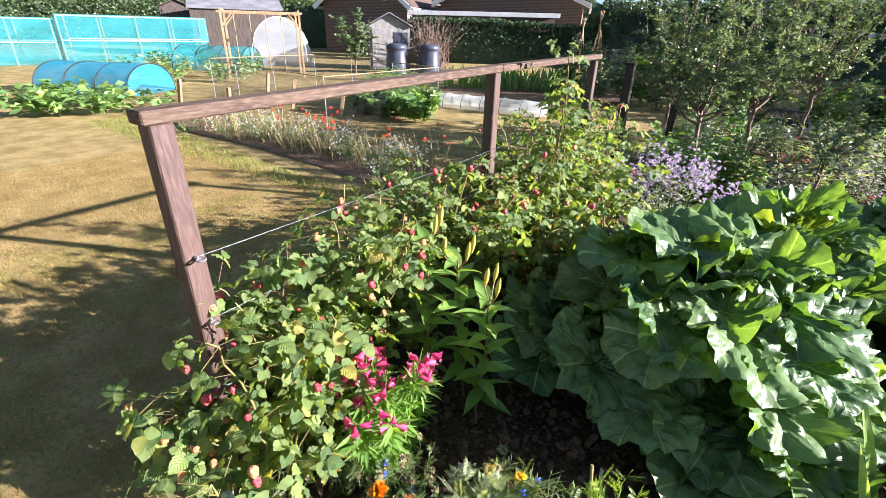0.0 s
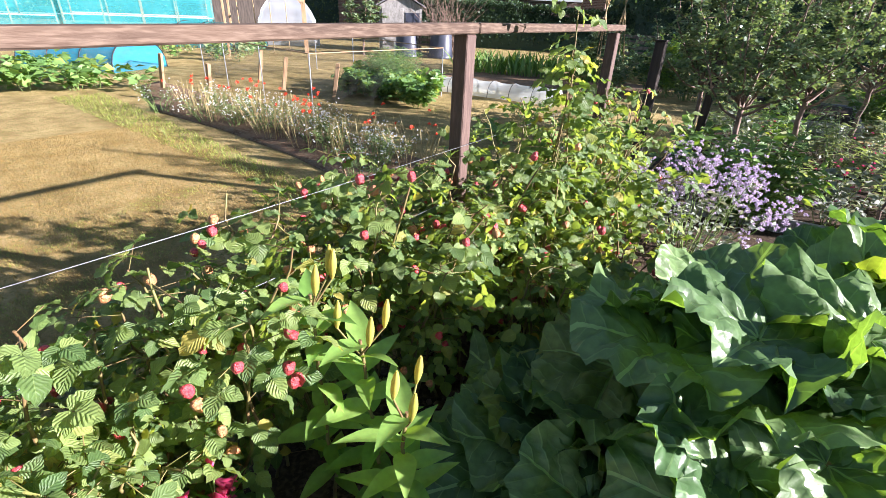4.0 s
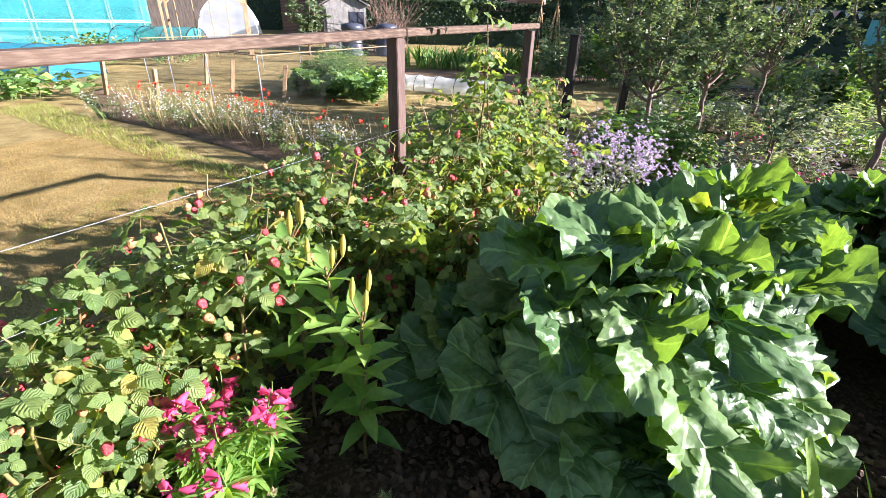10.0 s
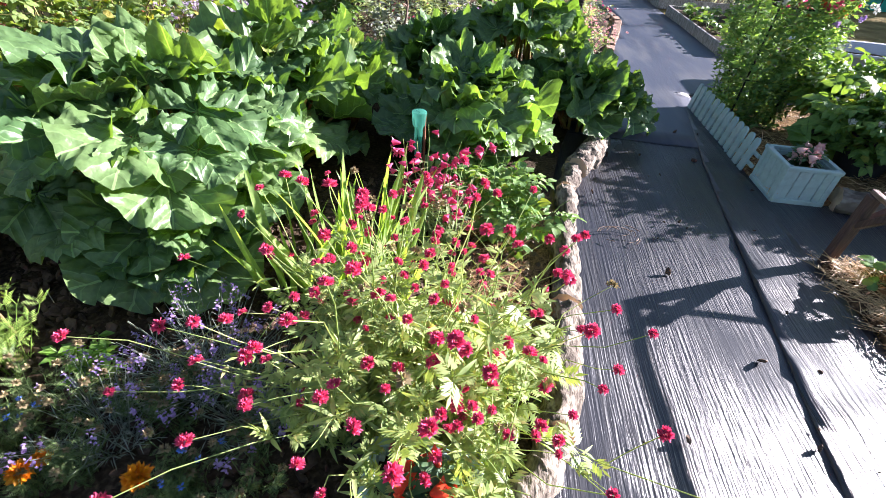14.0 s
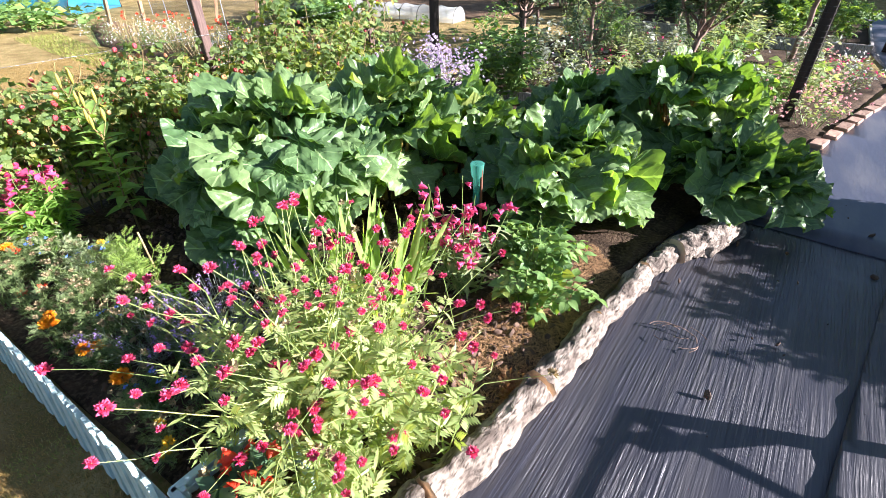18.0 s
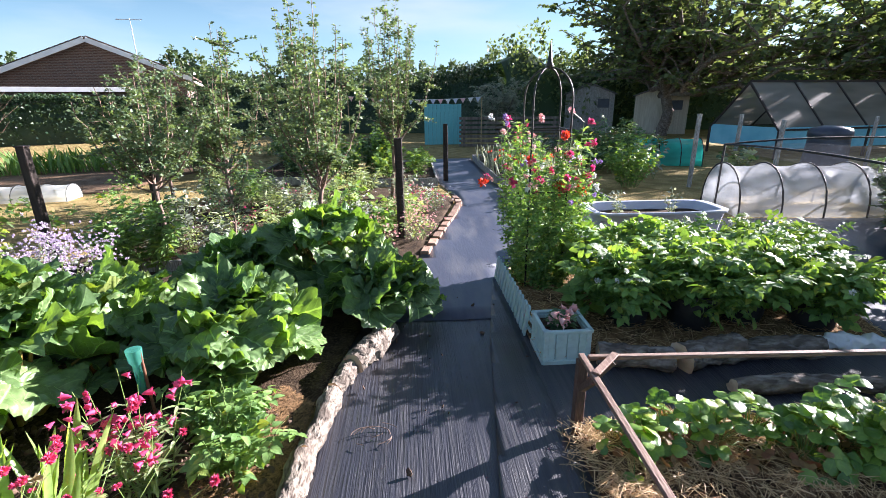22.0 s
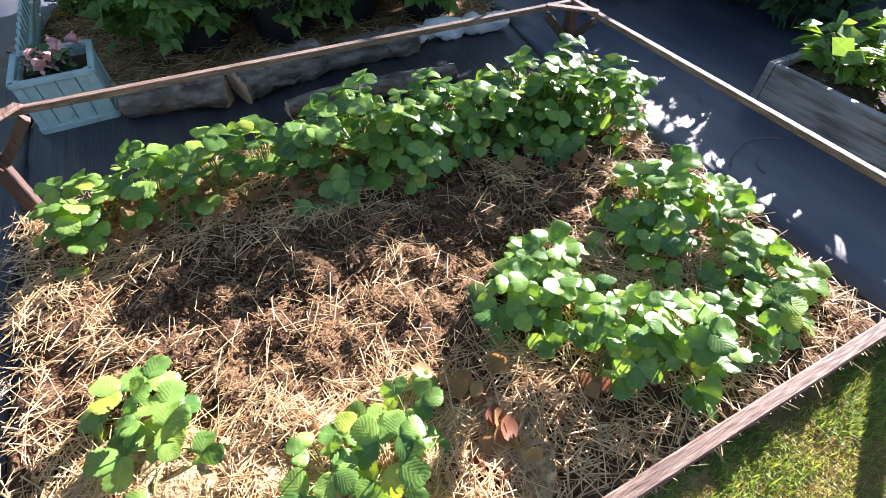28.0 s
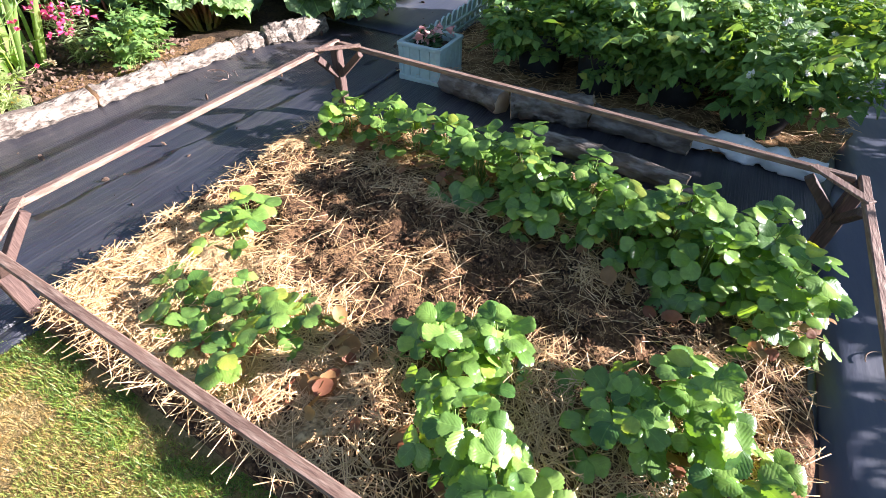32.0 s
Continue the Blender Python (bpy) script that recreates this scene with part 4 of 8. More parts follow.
picket_edging((3.02, 4.3), (3.04, 3.16), "pale blue-green painted picket edging beside the path")


def planter(x, y, w, d, h, turn, label):
    """A square wooden planter of upright boards with corner posts and a rim."""
    root = thing("wooden_planter", (x, y, 0), label, "planter", "painted planters", turn=turn)
    k = 4
    for side in range(4):
        s, o = ((w, d / 2) if side % 2 == 0 else (d, w / 2))
        m = pose(0, 0, 0, 0, 0, 90 * side)
        for i in range(k):
            bw = s / k - 0.003
            part("board", block("board", (bw, 0.014, h - 0.03), "paint", 0.003), root, m=m @ pose(-s / 2 + s / k * (i + 0.5), -o + 0.008, 0.008))
        part("rim", block("rim", (s + 0.012, 0.026, 0.022), "paint", 0.003), root, m=m @ pose(0, -o, h - 0.022))
        part("corner_post", block("corner_post", (0.034, 0.034, h - 0.004), "paint", 0.003), root, m=m @ pose(-s / 2 + 0.012, -o + 0.012, 0.002))
        part("foot_rail", block("foot_rail", (s + 0.006, 0.022, 0.03), "paint", 0.003), root, m=m @ pose(0, -o, 0.0))
    bm = bmesh.new()
    bmesh.ops.create_grid(bm, x_segments=8, y_segments=8, size=0.5)
    for v in bm.verts:
        v.co = Vector((v.co.x * (w - 0.03), v.co.y * (d - 0.03), h - 0.05 + 0.01 * noise.noise(v.co * 9)))
    part("compost", bm_mesh("compost", bm, "soil"), root, "dark compost")
    return root


planter(1.245, 0.745, 0.27, 0.27, 0.21, 0, "pale blue-green square wooden planter at the bed corner")
planter(3.2, 2.98, 0.29, 0.29, 0.235, 0, "pale blue-green square wooden planter at the bed corner")

# ---- plants of the beds the walk passes ----


def rhubarb_leaves():
    """Broad blunt heart-shaped leaves: sunk veins fan from the stalk, quilted puffs between them, the margin frilled."""
    out = []
    main = np.radians([-168, -126, -84, -42, 0, 42, 84, 126, 168])
    th = np.concatenate([np.linspace(a, b, 9)[:-1] for a, b in zip(main, main[1:])] + [main[-1:]])
    gap = np.min(np.abs(th[:, None] - main[None]), axis=1) / radians(21)
    edge = np.interp(np.abs(np.degrees(th)), [0, 20, 45, 70, 95, 120, 145, 168], [0.87, 0.91, 0.94, 0.92, 0.87, 0.79, 0.69, 0.52])
    r = np.concatenate([[0.02, 0.1], np.linspace(0.18, 1.0, 12)])
    for k in range(16):
        rs = np.random.RandomState(k)
        ph = rs.uniform(0, 6.3, 10)
        R, T = np.meshgrid(r, th, indexing="ij")
        G = np.broadcast_to(gap[None], R.shape)
        lobes = 0.03 * np.sin(T * 3 + ph[0]) * R**2 + 0.03 * np.sin(T * 9 + ph[1]) * R**6 + 0.014 * np.sin(T * 17 + ph[5]) * R**8
        E = edge[None] * 0.225 * (1 + lobes)
        x, y = R * E * np.sin(T) * rs.uniform(1.02, 1.2), R * E * np.cos(T)
        z = rs.uniform(-0.2, 0.9) * x**2 * 2.5 - rs.uniform(-0.1, 0.7) * np.clip(y, 0, 1) ** 2 * 1.5 + 0.2 * R * E - rs.uniform(0.0, 0.04) * R**4
        amp = np.interp(T[0], np.sort(rs.uniform(-2.9, 2.9, 6)), rs.uniform(0.4, 1.4, 6))[None]
        puff = np.sin(G * np.pi / 2) ** 0.55 * (0.72 + 0.28 * np.cos(R * (1 - 0.45 * G) * 3.6 * 2 * np.pi))
        z += 0.05 * R**0.8 * (1.1 - 0.35 * R) * puff * (0.7 + 0.4 * amp)
        z += R**2.5 * amp * (0.018 * np.sin(T * 4 + ph[2]) + 0.018 * np.sin(T * 6 + ph[3])) + R**3 * amp * 0.024 * np.sin(T * 9 + ph[4]) + R**6 * 0.011 * np.sin(T * 17 + ph[8])
        z += np.reshape([0.013 * noise.noise((a * 21, b * 21, k)) + 0.008 * noise.noise((a * 44, b * 44, k + 0.5)) for a, b in zip(x.ravel(), y.ravel())], x.shape)
        v = np.stack([x, y + 0.01, z], -1).reshape(-1, 3)
        n = len(th)
        i, j = np.meshgrid(np.arange(len(r) - 1), np.arange(n - 1), indexing="ij")
        f = np.stack([i * n + j, i * n + j + 1, (i + 1) * n + j + 1, (i + 1) * n + j], -1).reshape(-1, 4)[:, ::-1]
        uv = np.stack([0.5 + G * R * 0.5, R], -1).reshape(-1, 2)
        out.append(Geo().add(v, f, uv).mesh("leaf", "rhubarb"))
    return out


RHUBARB = rhubarb_leaves()


def rhubarb(x, y, leaves, reach, high, seed, label):
    """Leaves lie like shingles over a dome of that reach and height, each on its stalk from the crown."""
    rs = np.random.RandomState(seed)
    root = thing("rhubarb_plant", (x, y, 0), label, "rhubarb", "rhubarb clumps")
    for k in range(leaves):
        q = ((k + 0.5) / leaves) ** 0.6
        a = k * 2.39996 + rs.uniform(-0.3, 0.3)
        phi = q * radians(86) * rs.uniform(0.92, 1.05)
        s = rs.uniform(0.72, 1.2) * (0.9 if q < 0.3 else 1.0)
        mid = np.array([(reach - 0.12) * math.sin(phi) * math.cos(a), (reach - 0.12) * math.sin(phi) * math.sin(a), 0.10 + (high - 0.17) * math.cos(phi) ** 0.75 * rs.uniform(0.8, 1.08)])
        pitch = 32 - math.degrees(phi) * 0.62 + rs.uniform(-24, 24)
        m = pose(0, 0, 0, 0, 0, math.degrees(a) - 90 + rs.uniform(-45, 45)) @ pose(0, 0, 0, pitch, rs.uniform(-26, 26), 0)
        tip = mid - np.array(m @ Vector((0, 0.1 * s, 0)))
        tip[2] = max(tip[2], 0.09)
        base = np.array([0.1 * math.cos(a), 0.1 * math.sin(a), 0.0])
        g = Geo()
        tube(g, bend(base, tip, 0.04, 7), np.linspace(0.013, 0.007, 7), 6)
        part("stalk", g.mesh("stalk", "rhubarb_stalk"), root)
        part("leaf", RHUBARB[rs.randint(len(RHUBARB))], root, m=Matrix.Translation(tip) @ m @ Matrix.Diagonal((s, s, s, 1)))
    return root


rhubarb(-0.08, 1.93, 44, 0.64, 0.86, 3, "large rhubarb plant with broad crinkled glossy leaves")
rhubarb(0.16, 2.52, 36, 0.56, 0.82, 9, "large rhubarb plant with broad crinkled glossy leaves")
rhubarb(0.34, 3.05, 30, 0.5, 0.64, 4, "large rhubarb plant with broad crinkled glossy leaves")
rhubarb(1.2, 2.86, 38, 0.52, 0.62, 5, "rhubarb plant spreading beside the logs")
rhubarb(1.98, 3.62, 36, 0.52, 0.46, 6, "rhubarb plant whose outer leaves hang over the path")
rhubarb(1.55, 4.05, 42, 0.6, 0.78, 10, "tall rhubarb plant with dark crinkled leaves")
rhubarb(0.18, 1.62, 16, 0.36, 0.34, 11, "low outer rhubarb leaves resting on the bark")
rhubarb(-0.48, 1.8, 18, 0.4, 0.46, 8, "low shaded rhubarb leaves beside the raspberries")
rhubarb(0.95, 3.8, 30, 0.5, 0.6, 7, "rhubarb plant with dark crinkled leaves")


def leaflet(length, width, seed, rows=14, cols=2):
    """A rounded, toothed leaflet along +y, pleated along its side veins, its rim turned down."""
    rs = np.random.RandomState(seed)
    v, u = np.meshgrid(np.linspace(0, 1, rows + 1), np.linspace(-1, 1, 2 * cols + 1), indexing="ij")
    o = np.clip(1 - np.abs((v - 0.56) / np.where(v < 0.56, 0.57, 0.45)) ** np.where(v < 0.56, 1.9, 2.6), 0, 1) ** 0.6
    rim = np.abs(u) > 0.9
    o = o * (1 + 0.07 * rim * np.where(np.arange(rows + 1)[:, None] % 2, 1, -1))
    x = u * width / 2 * o
    y = v * length + 0.1 * length * np.abs(u) * o * (v > 0.3)
    z = 0.22 * np.abs(x) + 0.0015 * np.abs(np.sin(np.pi * (v * 5.5 - 1.2 * np.abs(u)))) - 0.18 * length * v**2 - 0.006 * np.abs(u) ** 3 + rs.normal(0, 0.0006, v.shape)
    n = 2 * cols + 1
    i, j = np.meshgrid(np.arange(rows), np.arange(2 * cols), indexing="ij")
    f = np.stack([i * n + j, i * n + j + 1, (i + 1) * n + j + 1, (i + 1) * n + j], -1).reshape(-1, 4)
    return np.stack([x, y, z], -1).reshape(-1, 3), f, np.stack([u * 0.5 + 0.5, v], -1).reshape(-1, 2)


def spray(kind):
    """A compound leaf along +y."""
    if kind == "raspberry":
        b = [blade(0.07, 0.06, 1, 8, "ovate", 0.2, 0.3, 0.003, 3, 0.09, 4, seed=s) for s in (1, 2, 3)]
        return joined((b[0], rot(), (0, 0.034, 0)), (b[1], rot(-8, 18, 78) * 0.85, (0, 0.02, 0)), (b[2], rot(-8, -18, -78) * 0.85, (0, 0.02, 0)))
    if kind == "strawberry":
        b = [leaflet(0.07, 0.066, s) for s in (4, 5, 6)]
        return joined((b[0], rot(6, 0, 0), (0, 0.004, 0)), (b[1], rot(4, 12, 80), (0, 0, 0)), (b[2], rot(4, -12, -80), (0, 0, 0)))
    if kind == "potato":
        b = [blade(0.06, 0.042, 1, 3, "ovate", 0.25, 0.35, 0.003, 2, seed=s) for s in (1, 2, 3)]
        s = [(b[0], rot(), (0, 0.10, 0))]
        for y, w in ((0.085, 0.9), (0.05, 0.8), (0.02, 0.6)):
            s += [(b[1] if y > 0.04 else b[2], rot(0, 12, 65) * w, (0, y, 0)), (b[2], rot(0, -12, -65) * w, (0, y, 0))]
        return joined(*s)
    if kind == "pea":
        b = diamond(0.034, 0.02, 0.2)
        return joined((b, rot(0, 10, 40), (0, 0, 0)), (b, rot(0, -10, -40), (0, 0, 0)))
    if kind == "currant":
        b = diamond(0.075, 0.075)
        return joined((b, rot(), (0, 0.02, 0)), (b, rot(0, 10, 70) * 0.8, (0, 0.0, 0)), (b, rot(0, -10, -70) * 0.8, (0, 0.0, 0)))
    if kind == "feather":
        b = diamond(0.03, 0.0024, 0)
        return joined(*[(b, rot(rng * 40, 0, s * 45), (0, 0.006 * i, 0)) for i in range(7) for s in (-1, 1) for rng in (0.3,)])
    if kind == "pinnate":
        b = diamond(0.05, 0.013, 0.2)
        return joined((b, rot(), (0, 0.05, 0)), *[(b, rot(0, 0, s * 55), (0, 0.012 * i, 0)) for i in range(1, 5) for s in (-1, 1)])


SPRAY = {k: spray(k) for k in ("raspberry", "strawberry", "potato", "pea", "feather", "pinnate", "currant")}
LEAF = {
    "small": blade(0.045, 0.026, 1, 2, "ovate", 0.25, 0.25),
    "tree": blade(0.06, 0.038, 1, 2, "ovate", 0.25, 0.3),
    "big": blade(0.12, 0.09, 1, 2, "ovate", 0.2, 0.25),
    "lance": blade(0.08, 0.014, 1, 3, "lance", 0.25, 0.3),
    "thin": blade(0.45, 0.008, 1, 5, "strap", 0.2, 0.25),
    "lily": blade(0.135, 0.052, 2, 6, "lance", 0.3, 0.3),
    "strap": blade(0.45, 0.028, 1, 7, "strap", 0.35, 0.12),
    "needle": diamond(0.06, 0.0034, 0),
    "petal": diamond(0.014, 0.009, 0.3),
    "corn": blade(0.5, 0.05, 1, 6, "strap", 0.3, 0.5),
}


def berry_mesh(name, mat):
    bm = bmesh.new()
    bmesh.ops.create_icosphere(bm, subdivisions=2, radius=0.011)
    for i, v in enumerate(bm.verts):
        v.co *= 1.0 + (0.12 if i % 2 else -0.06)
        v.co.z *= 1.25
    return bm_mesh(name, bm, mat, True)


BERRY, PALE_BERRY = berry_mesh("berry", "berry"), berry_mesh("berry", "pale_berry")


def stem_part(g, root, mat):
    part("stemwork", g.mesh("stemwork", mat), root)["kind"] = "stuff"


def raspberry(x, y, canes, high, spread, seed, leaves=130, berries=7):
    rs = np.random.RandomState(seed)
    root = thing("raspberry_bush", (x, y, 0), "raspberry bush with pale green leaves and ripening berries", "bush", "raspberry row")
    g, lf = Geo(), Geo()
    tips = []
    for k in range(canes):
        a = rs.uniform(0, 6.28)
        r = spread * rs.uniform(0.35, 1.0)
        b = (rs.uniform(-0.12, 0.12), rs.uniform(-0.2, 0.2), 0)
        h = high * rs.uniform(0.6, 1.05)
        c = bend(b, (b[0] + r * math.cos(a), b[1] + r * math.sin(a), h), 0.14, 8, 0.012, rs)
        cg = Geo()
        tube(cg, c, np.linspace(0.0055, 0.0025, 8), 5)
        part("cane", cg.mesh("cane", "raspberry_cane"), root)
        n = leaves // canes
        q = rs.uniform(0.06, 1.0, n) ** 0.85 * 7
        p = np.stack([np.interp(q, np.arange(8), c[:, i]) for i in range(3)], -1)
        d = ways(n, rs, -0.35, 0.45)
        stalk = rs.uniform(0.03, 0.12, n)[:, None]
        for i in range(0, n, 2):
            tube(g, [p[i], p[i] + d[i] * stalk[i]], 0.0013, 3)
        lf.stamp(SPRAY["raspberry"], aim(d + [0, 0, -0.25], rs.normal(0, 0.55, n), rs.uniform(0.42, 0.86, n)), p + d * stalk)
        tips += [p[i] + d[i] * (stalk[i] + 0.035) for i in range(0, n, 3)]
    part("stalkwork", g.mesh("stalkwork", "raspberry_cane"), root)["kind"] = "stuff"
    part("foliage", lf.mesh("foliage", "raspberry"), root)
    for k in range(berries):
        p = tips[rs.randint(len(tips))] + rs.normal(0, 0.02, 3)
        part("berry", BERRY if rs.rand() < 0.6 else PALE_BERRY, root, m=pose(*p, rs.uniform(-30, 30), rs.uniform(-30, 30), 0) @ Matrix.Scale(rs.uniform(0.85, 1.3), 4))


for k, (x, y, h, s) in enumerate([(-1.16, 0.82, 0.78, 0.2), (-1.24, 1.02, 0.84, 0.22), (-1.26, 1.3, 0.86, 0.24), (-1.22, 1.62, 0.88, 0.28), (-1.08, 1.95, 0.88, 0.34), (-1.2, 2.25, 0.9, 0.34), (-1.05, 2.55, 0.92, 0.36), (-1.1, 2.9, 0.95, 0.38), (-1.05, 3.3, 0.98, 0.4), (-0.8, 2.2, 0.66, 0.3), (-0.85, 3.0, 0.8, 0.36), (-0.75, 2.6, 0.7, 0.3), (-0.95, 3.75, 0.95, 0.4), (-1.36, 1.06, 0.66, 0.18), (-1.38, 1.42, 0.74, 0.2), (-1.4, 1.8, 0.78, 0.24), (-1.42, 2.2, 0.82, 0.3), (-1.42, 2.7, 0.84, 0.34), (-1.2, 0.72, 0.5, 0.18), (-1.12, 0.6, 0.46, 0.22)]):
    raspberry(x, y, 11, h, s, 40 + k, 250, 30 if y < 2.3 else 10)
raspberry(-0.98, 2.62, 4, 1.45, 0.12, 60, 190, 2)


def flower_ball(mat, r=0.012, petals=26, seed=0):
    rs = np.random.RandomState(seed)
    g = Geo()
    d = ways(petals, rs, -0.1, 1.0)
    g.stamp(LEAF["petal"], aim(d, rs.uniform(0, 6, petals), rs.uniform(0.8, 1.1, petals) * r / 0.012), d * r * 0.25)
    me = g.mesh("flower", mat)
    BLOOM[me.name] = (g.v[0], g.f[0], g.uv[0], mat)
    return me


BLOOM = {}


def blossom(root, flower, places):
    """The many small flowers of one plant, joined."""
    if not places:
        return
    v, f, uv, mat = BLOOM[flower.name]
    m = np.array([[list(row) for row in q] for q in places])
    part("blossom", Geo().stamp((v, f, uv), m[:, :3, :3], m[:, :3, 3]).mesh("blossom", mat), root)["kind"] = "stuff"


def bell(mat, r=0.012, length=0.03):
    g = Geo()
    t = np.linspace(0, 1, 5)
    tube(g, np.stack([0 * t, t * length, -0.2 * length * t * t], -1), r * np.array([0.25, 0.5, 0.75, 0.9, 1.15]), 7)
    rs = np.random.RandomState(2)
    a = np.linspace(0, 6.28, 6)[:5]
    d = np.stack([np.cos(a), 0.5 + 0 * a, np.sin(a)], -1)
    g.stamp(LEAF["petal"], aim(d, None, r / 0.012), np.stack([0.6 * r * np.cos(a), 0 * a + length, 0.6 * r * np.sin(a) - 0.2 * length], -1))
    return g.mesh("flower", mat)


FLOWER = {k: flower_ball(k, r, n, i) for i, (k, r, n) in enumerate((("crimson", 0.0125, 72), ("orange", 0.016, 110), ("yellow", 0.018, 40), ("scarlet", 0.026, 22), ("white_petal", 0.016, 24), ("pale_pink", 0.016, 24), ("pink", 0.02, 24), ("mauve", 0.018, 22), ("blue_petal", 0.013, 14), ("lavender", 0.017, 24), ("seed_head", 0.015, 26)))}
BELL, PALE_BELL, CORAL_BELL = bell("pink"), bell("pale_pink", 0.022, 0.035), bell("scarlet", 0.02)


def knautia(x, y, seed, stems=50, high=0.64, spread=0.52):
    """Mounded pinnate leaves below, wiry branching stems with crimson pincushions above."""
    rs = np.random.RandomState(seed)
    root = thing("scabious_plant", (x, y, 0), "bushy scabious with crimson pincushion flowers on wiry stems", "flower", "crimson scabious")
    g, lf = Geo(), Geo()
    for k in range(stems):
        a, r = rs.uniform(0, 6.28), spread * rs.uniform(0.15, 1.0) * (1.55 if k % 5 == 0 else 1.0)
        top = (r * math.cos(a), r * math.sin(a), high * rs.uniform(0.55, 1.15) * (1 - 0.3 * min(r / spread, 1.2)))
        c = bend((rs.normal(0, 0.07), rs.normal(0, 0.07), 0), top, 0.06, 7, 0.012, rs)
        tube(g, c, np.linspace(0.0026, 0.0012, 7), 4)
        n = 12
        q = rs.uniform(0.02, 0.66, n) * 6
        p = np.stack([np.interp(q, np.arange(7), c[:, i]) for i in range(3)], -1)
        lf.stamp(LEAF["lance"], aim(ways(n, rs, 0.0, 0.7), rs.normal(0, 0.5, n), rs.uniform(0.5, 1.0, n)), p)
        n = 13
        q = rs.uniform(0.03, 0.66, n) * 6
        p = np.stack([np.interp(q, np.arange(7), c[:, i]) for i in range(3)], -1)
        lf.stamp(SPRAY["pinnate"], aim(ways(n, rs, -0.2, 0.6), rs.normal(0, 0.4, n), rs.uniform(0.45, 0.9, n)), p)
        part("flower_head", FLOWER["crimson"] if rs.rand() < 0.86 else FLOWER["seed_head"], root, m=pose(*c[-1], rs.uniform(-40, 40), rs.uniform(-40, 40), 0) @ Matrix.Scale(rs.uniform(0.75, 1.25), 4))
        if rs.rand() < 0.3:
            e = c[4] + ways(1, rs, 0.3, 0.8)[0] * rs.uniform(0.12, 0.22)
            tube(g, bend(c[4], e, 0.01, 4), 0.0012, 4)
            part("flower_head", FLOWER["crimson"], root, m=pose(*e, rs.uniform(-40, 40), rs.uniform(-40, 40), 0) @ Matrix.Scale(rs.uniform(0.7, 1.2), 4))
    stem_part(g, root, "scabious")
    part("foliage", lf.mesh("foliage", "scabious"), root)


knautia(1.17, 1.07, 70, 88, 0.78, 0.6)
knautia(0.98, 1.28, 71, 36, 0.68, 0.5)
knautia(1.42, 1.2, 72, 26, 0.54, 0.42)
knautia(1.36, 0.92, 73, 24, 0.4, 0.32)


def spire_plant(name, x, y, label, stems, high, spread, leaf, leafmat, flowermesh, flowers, seed, leaves=22, head=0.3, scale=1.0, group=""):
    """Leafy upright stems with flowers towards the top."""
    rs = np.random.RandomState(seed)
    root = thing(name, (x, y, 0), label, "flower", group)
    g, lf = Geo(), Geo()
    for k in range(stems):
        a, r = rs.uniform(0, 6.28), spread * rs.uniform(0.1, 1.0)
        h = high * rs.uniform(0.65, 1.05)
        c = bend((0.35 * r * math.cos(a), 0.35 * r * math.sin(a), 0), (r * math.cos(a), r * math.sin(a), h), 0.02, 7, 0.006, rs)
        tube(g, c, np.linspace(0.003, 0.0015, 7), 5)
        q = rs.uniform(0.05, 1 - head * 0.7, leaves) * 6
        p = np.stack([np.interp(q, np.arange(7), c[:, i]) for i in range(3)], -1)
        lf.stamp(leaf, aim(ways(leaves, rs, 0.0, 0.75), rs.normal(0, 0.3, leaves), rs.uniform(0.7, 1.2, leaves) * scale), p)
        for j in range(flowers):
            t = 6 * (1 - head * rs.rand())
            p = [np.interp(t, np.arange(7), c[:, i]) for i in range(3)]
            d = ways(1, rs, -0.3, 0.3)[0]
            m = Matrix(aim(d[None])[0].tolist()).to_4x4()
            part("flower", flowermesh, root, m=Matrix.Translation(np.array(p) + d * 0.012) @ m @ Matrix.Scale(rs.uniform(0.7, 1.15), 4))
    stem_part(g, root, "stem")
    part("foliage", lf.mesh("foliage", leafmat), root)
    return root


spire_plant("penstemon", -0.9, 0.96, "penstemon with bright pink tubular flowers and narrow leaves", 20, 0.54, 0.2, LEAF["lance"], "lily", BELL, 5, 80, 100, 0.28, 1.0, "pink penstemons")
spire_plant("penstemon", 1.12, 1.98, "penstemon with bright pink tubular flowers and narrow leaves", 14, 0.56, 0.22, LEAF["lance"], "soft_green", BELL, 6, 81, 26, 0.45, 1.0, "pink penstemons")
spire_plant("potato_plant", 1.45, 2.05, "leafy potato plant beside the logs", 18, 0.38, 0.3, SPRAY["potato"], "potato", FLOWER["white_petal"], 0, 82, 7, 0.2, 0.9)
spire_plant("potato_plant", 1.3, 2.3, "leafy potato plant beside the logs", 12, 0.36, 0.24, SPRAY["potato"], "potato", FLOWER["white_petal"], 0, 83, 7, 0.2, 0.9)


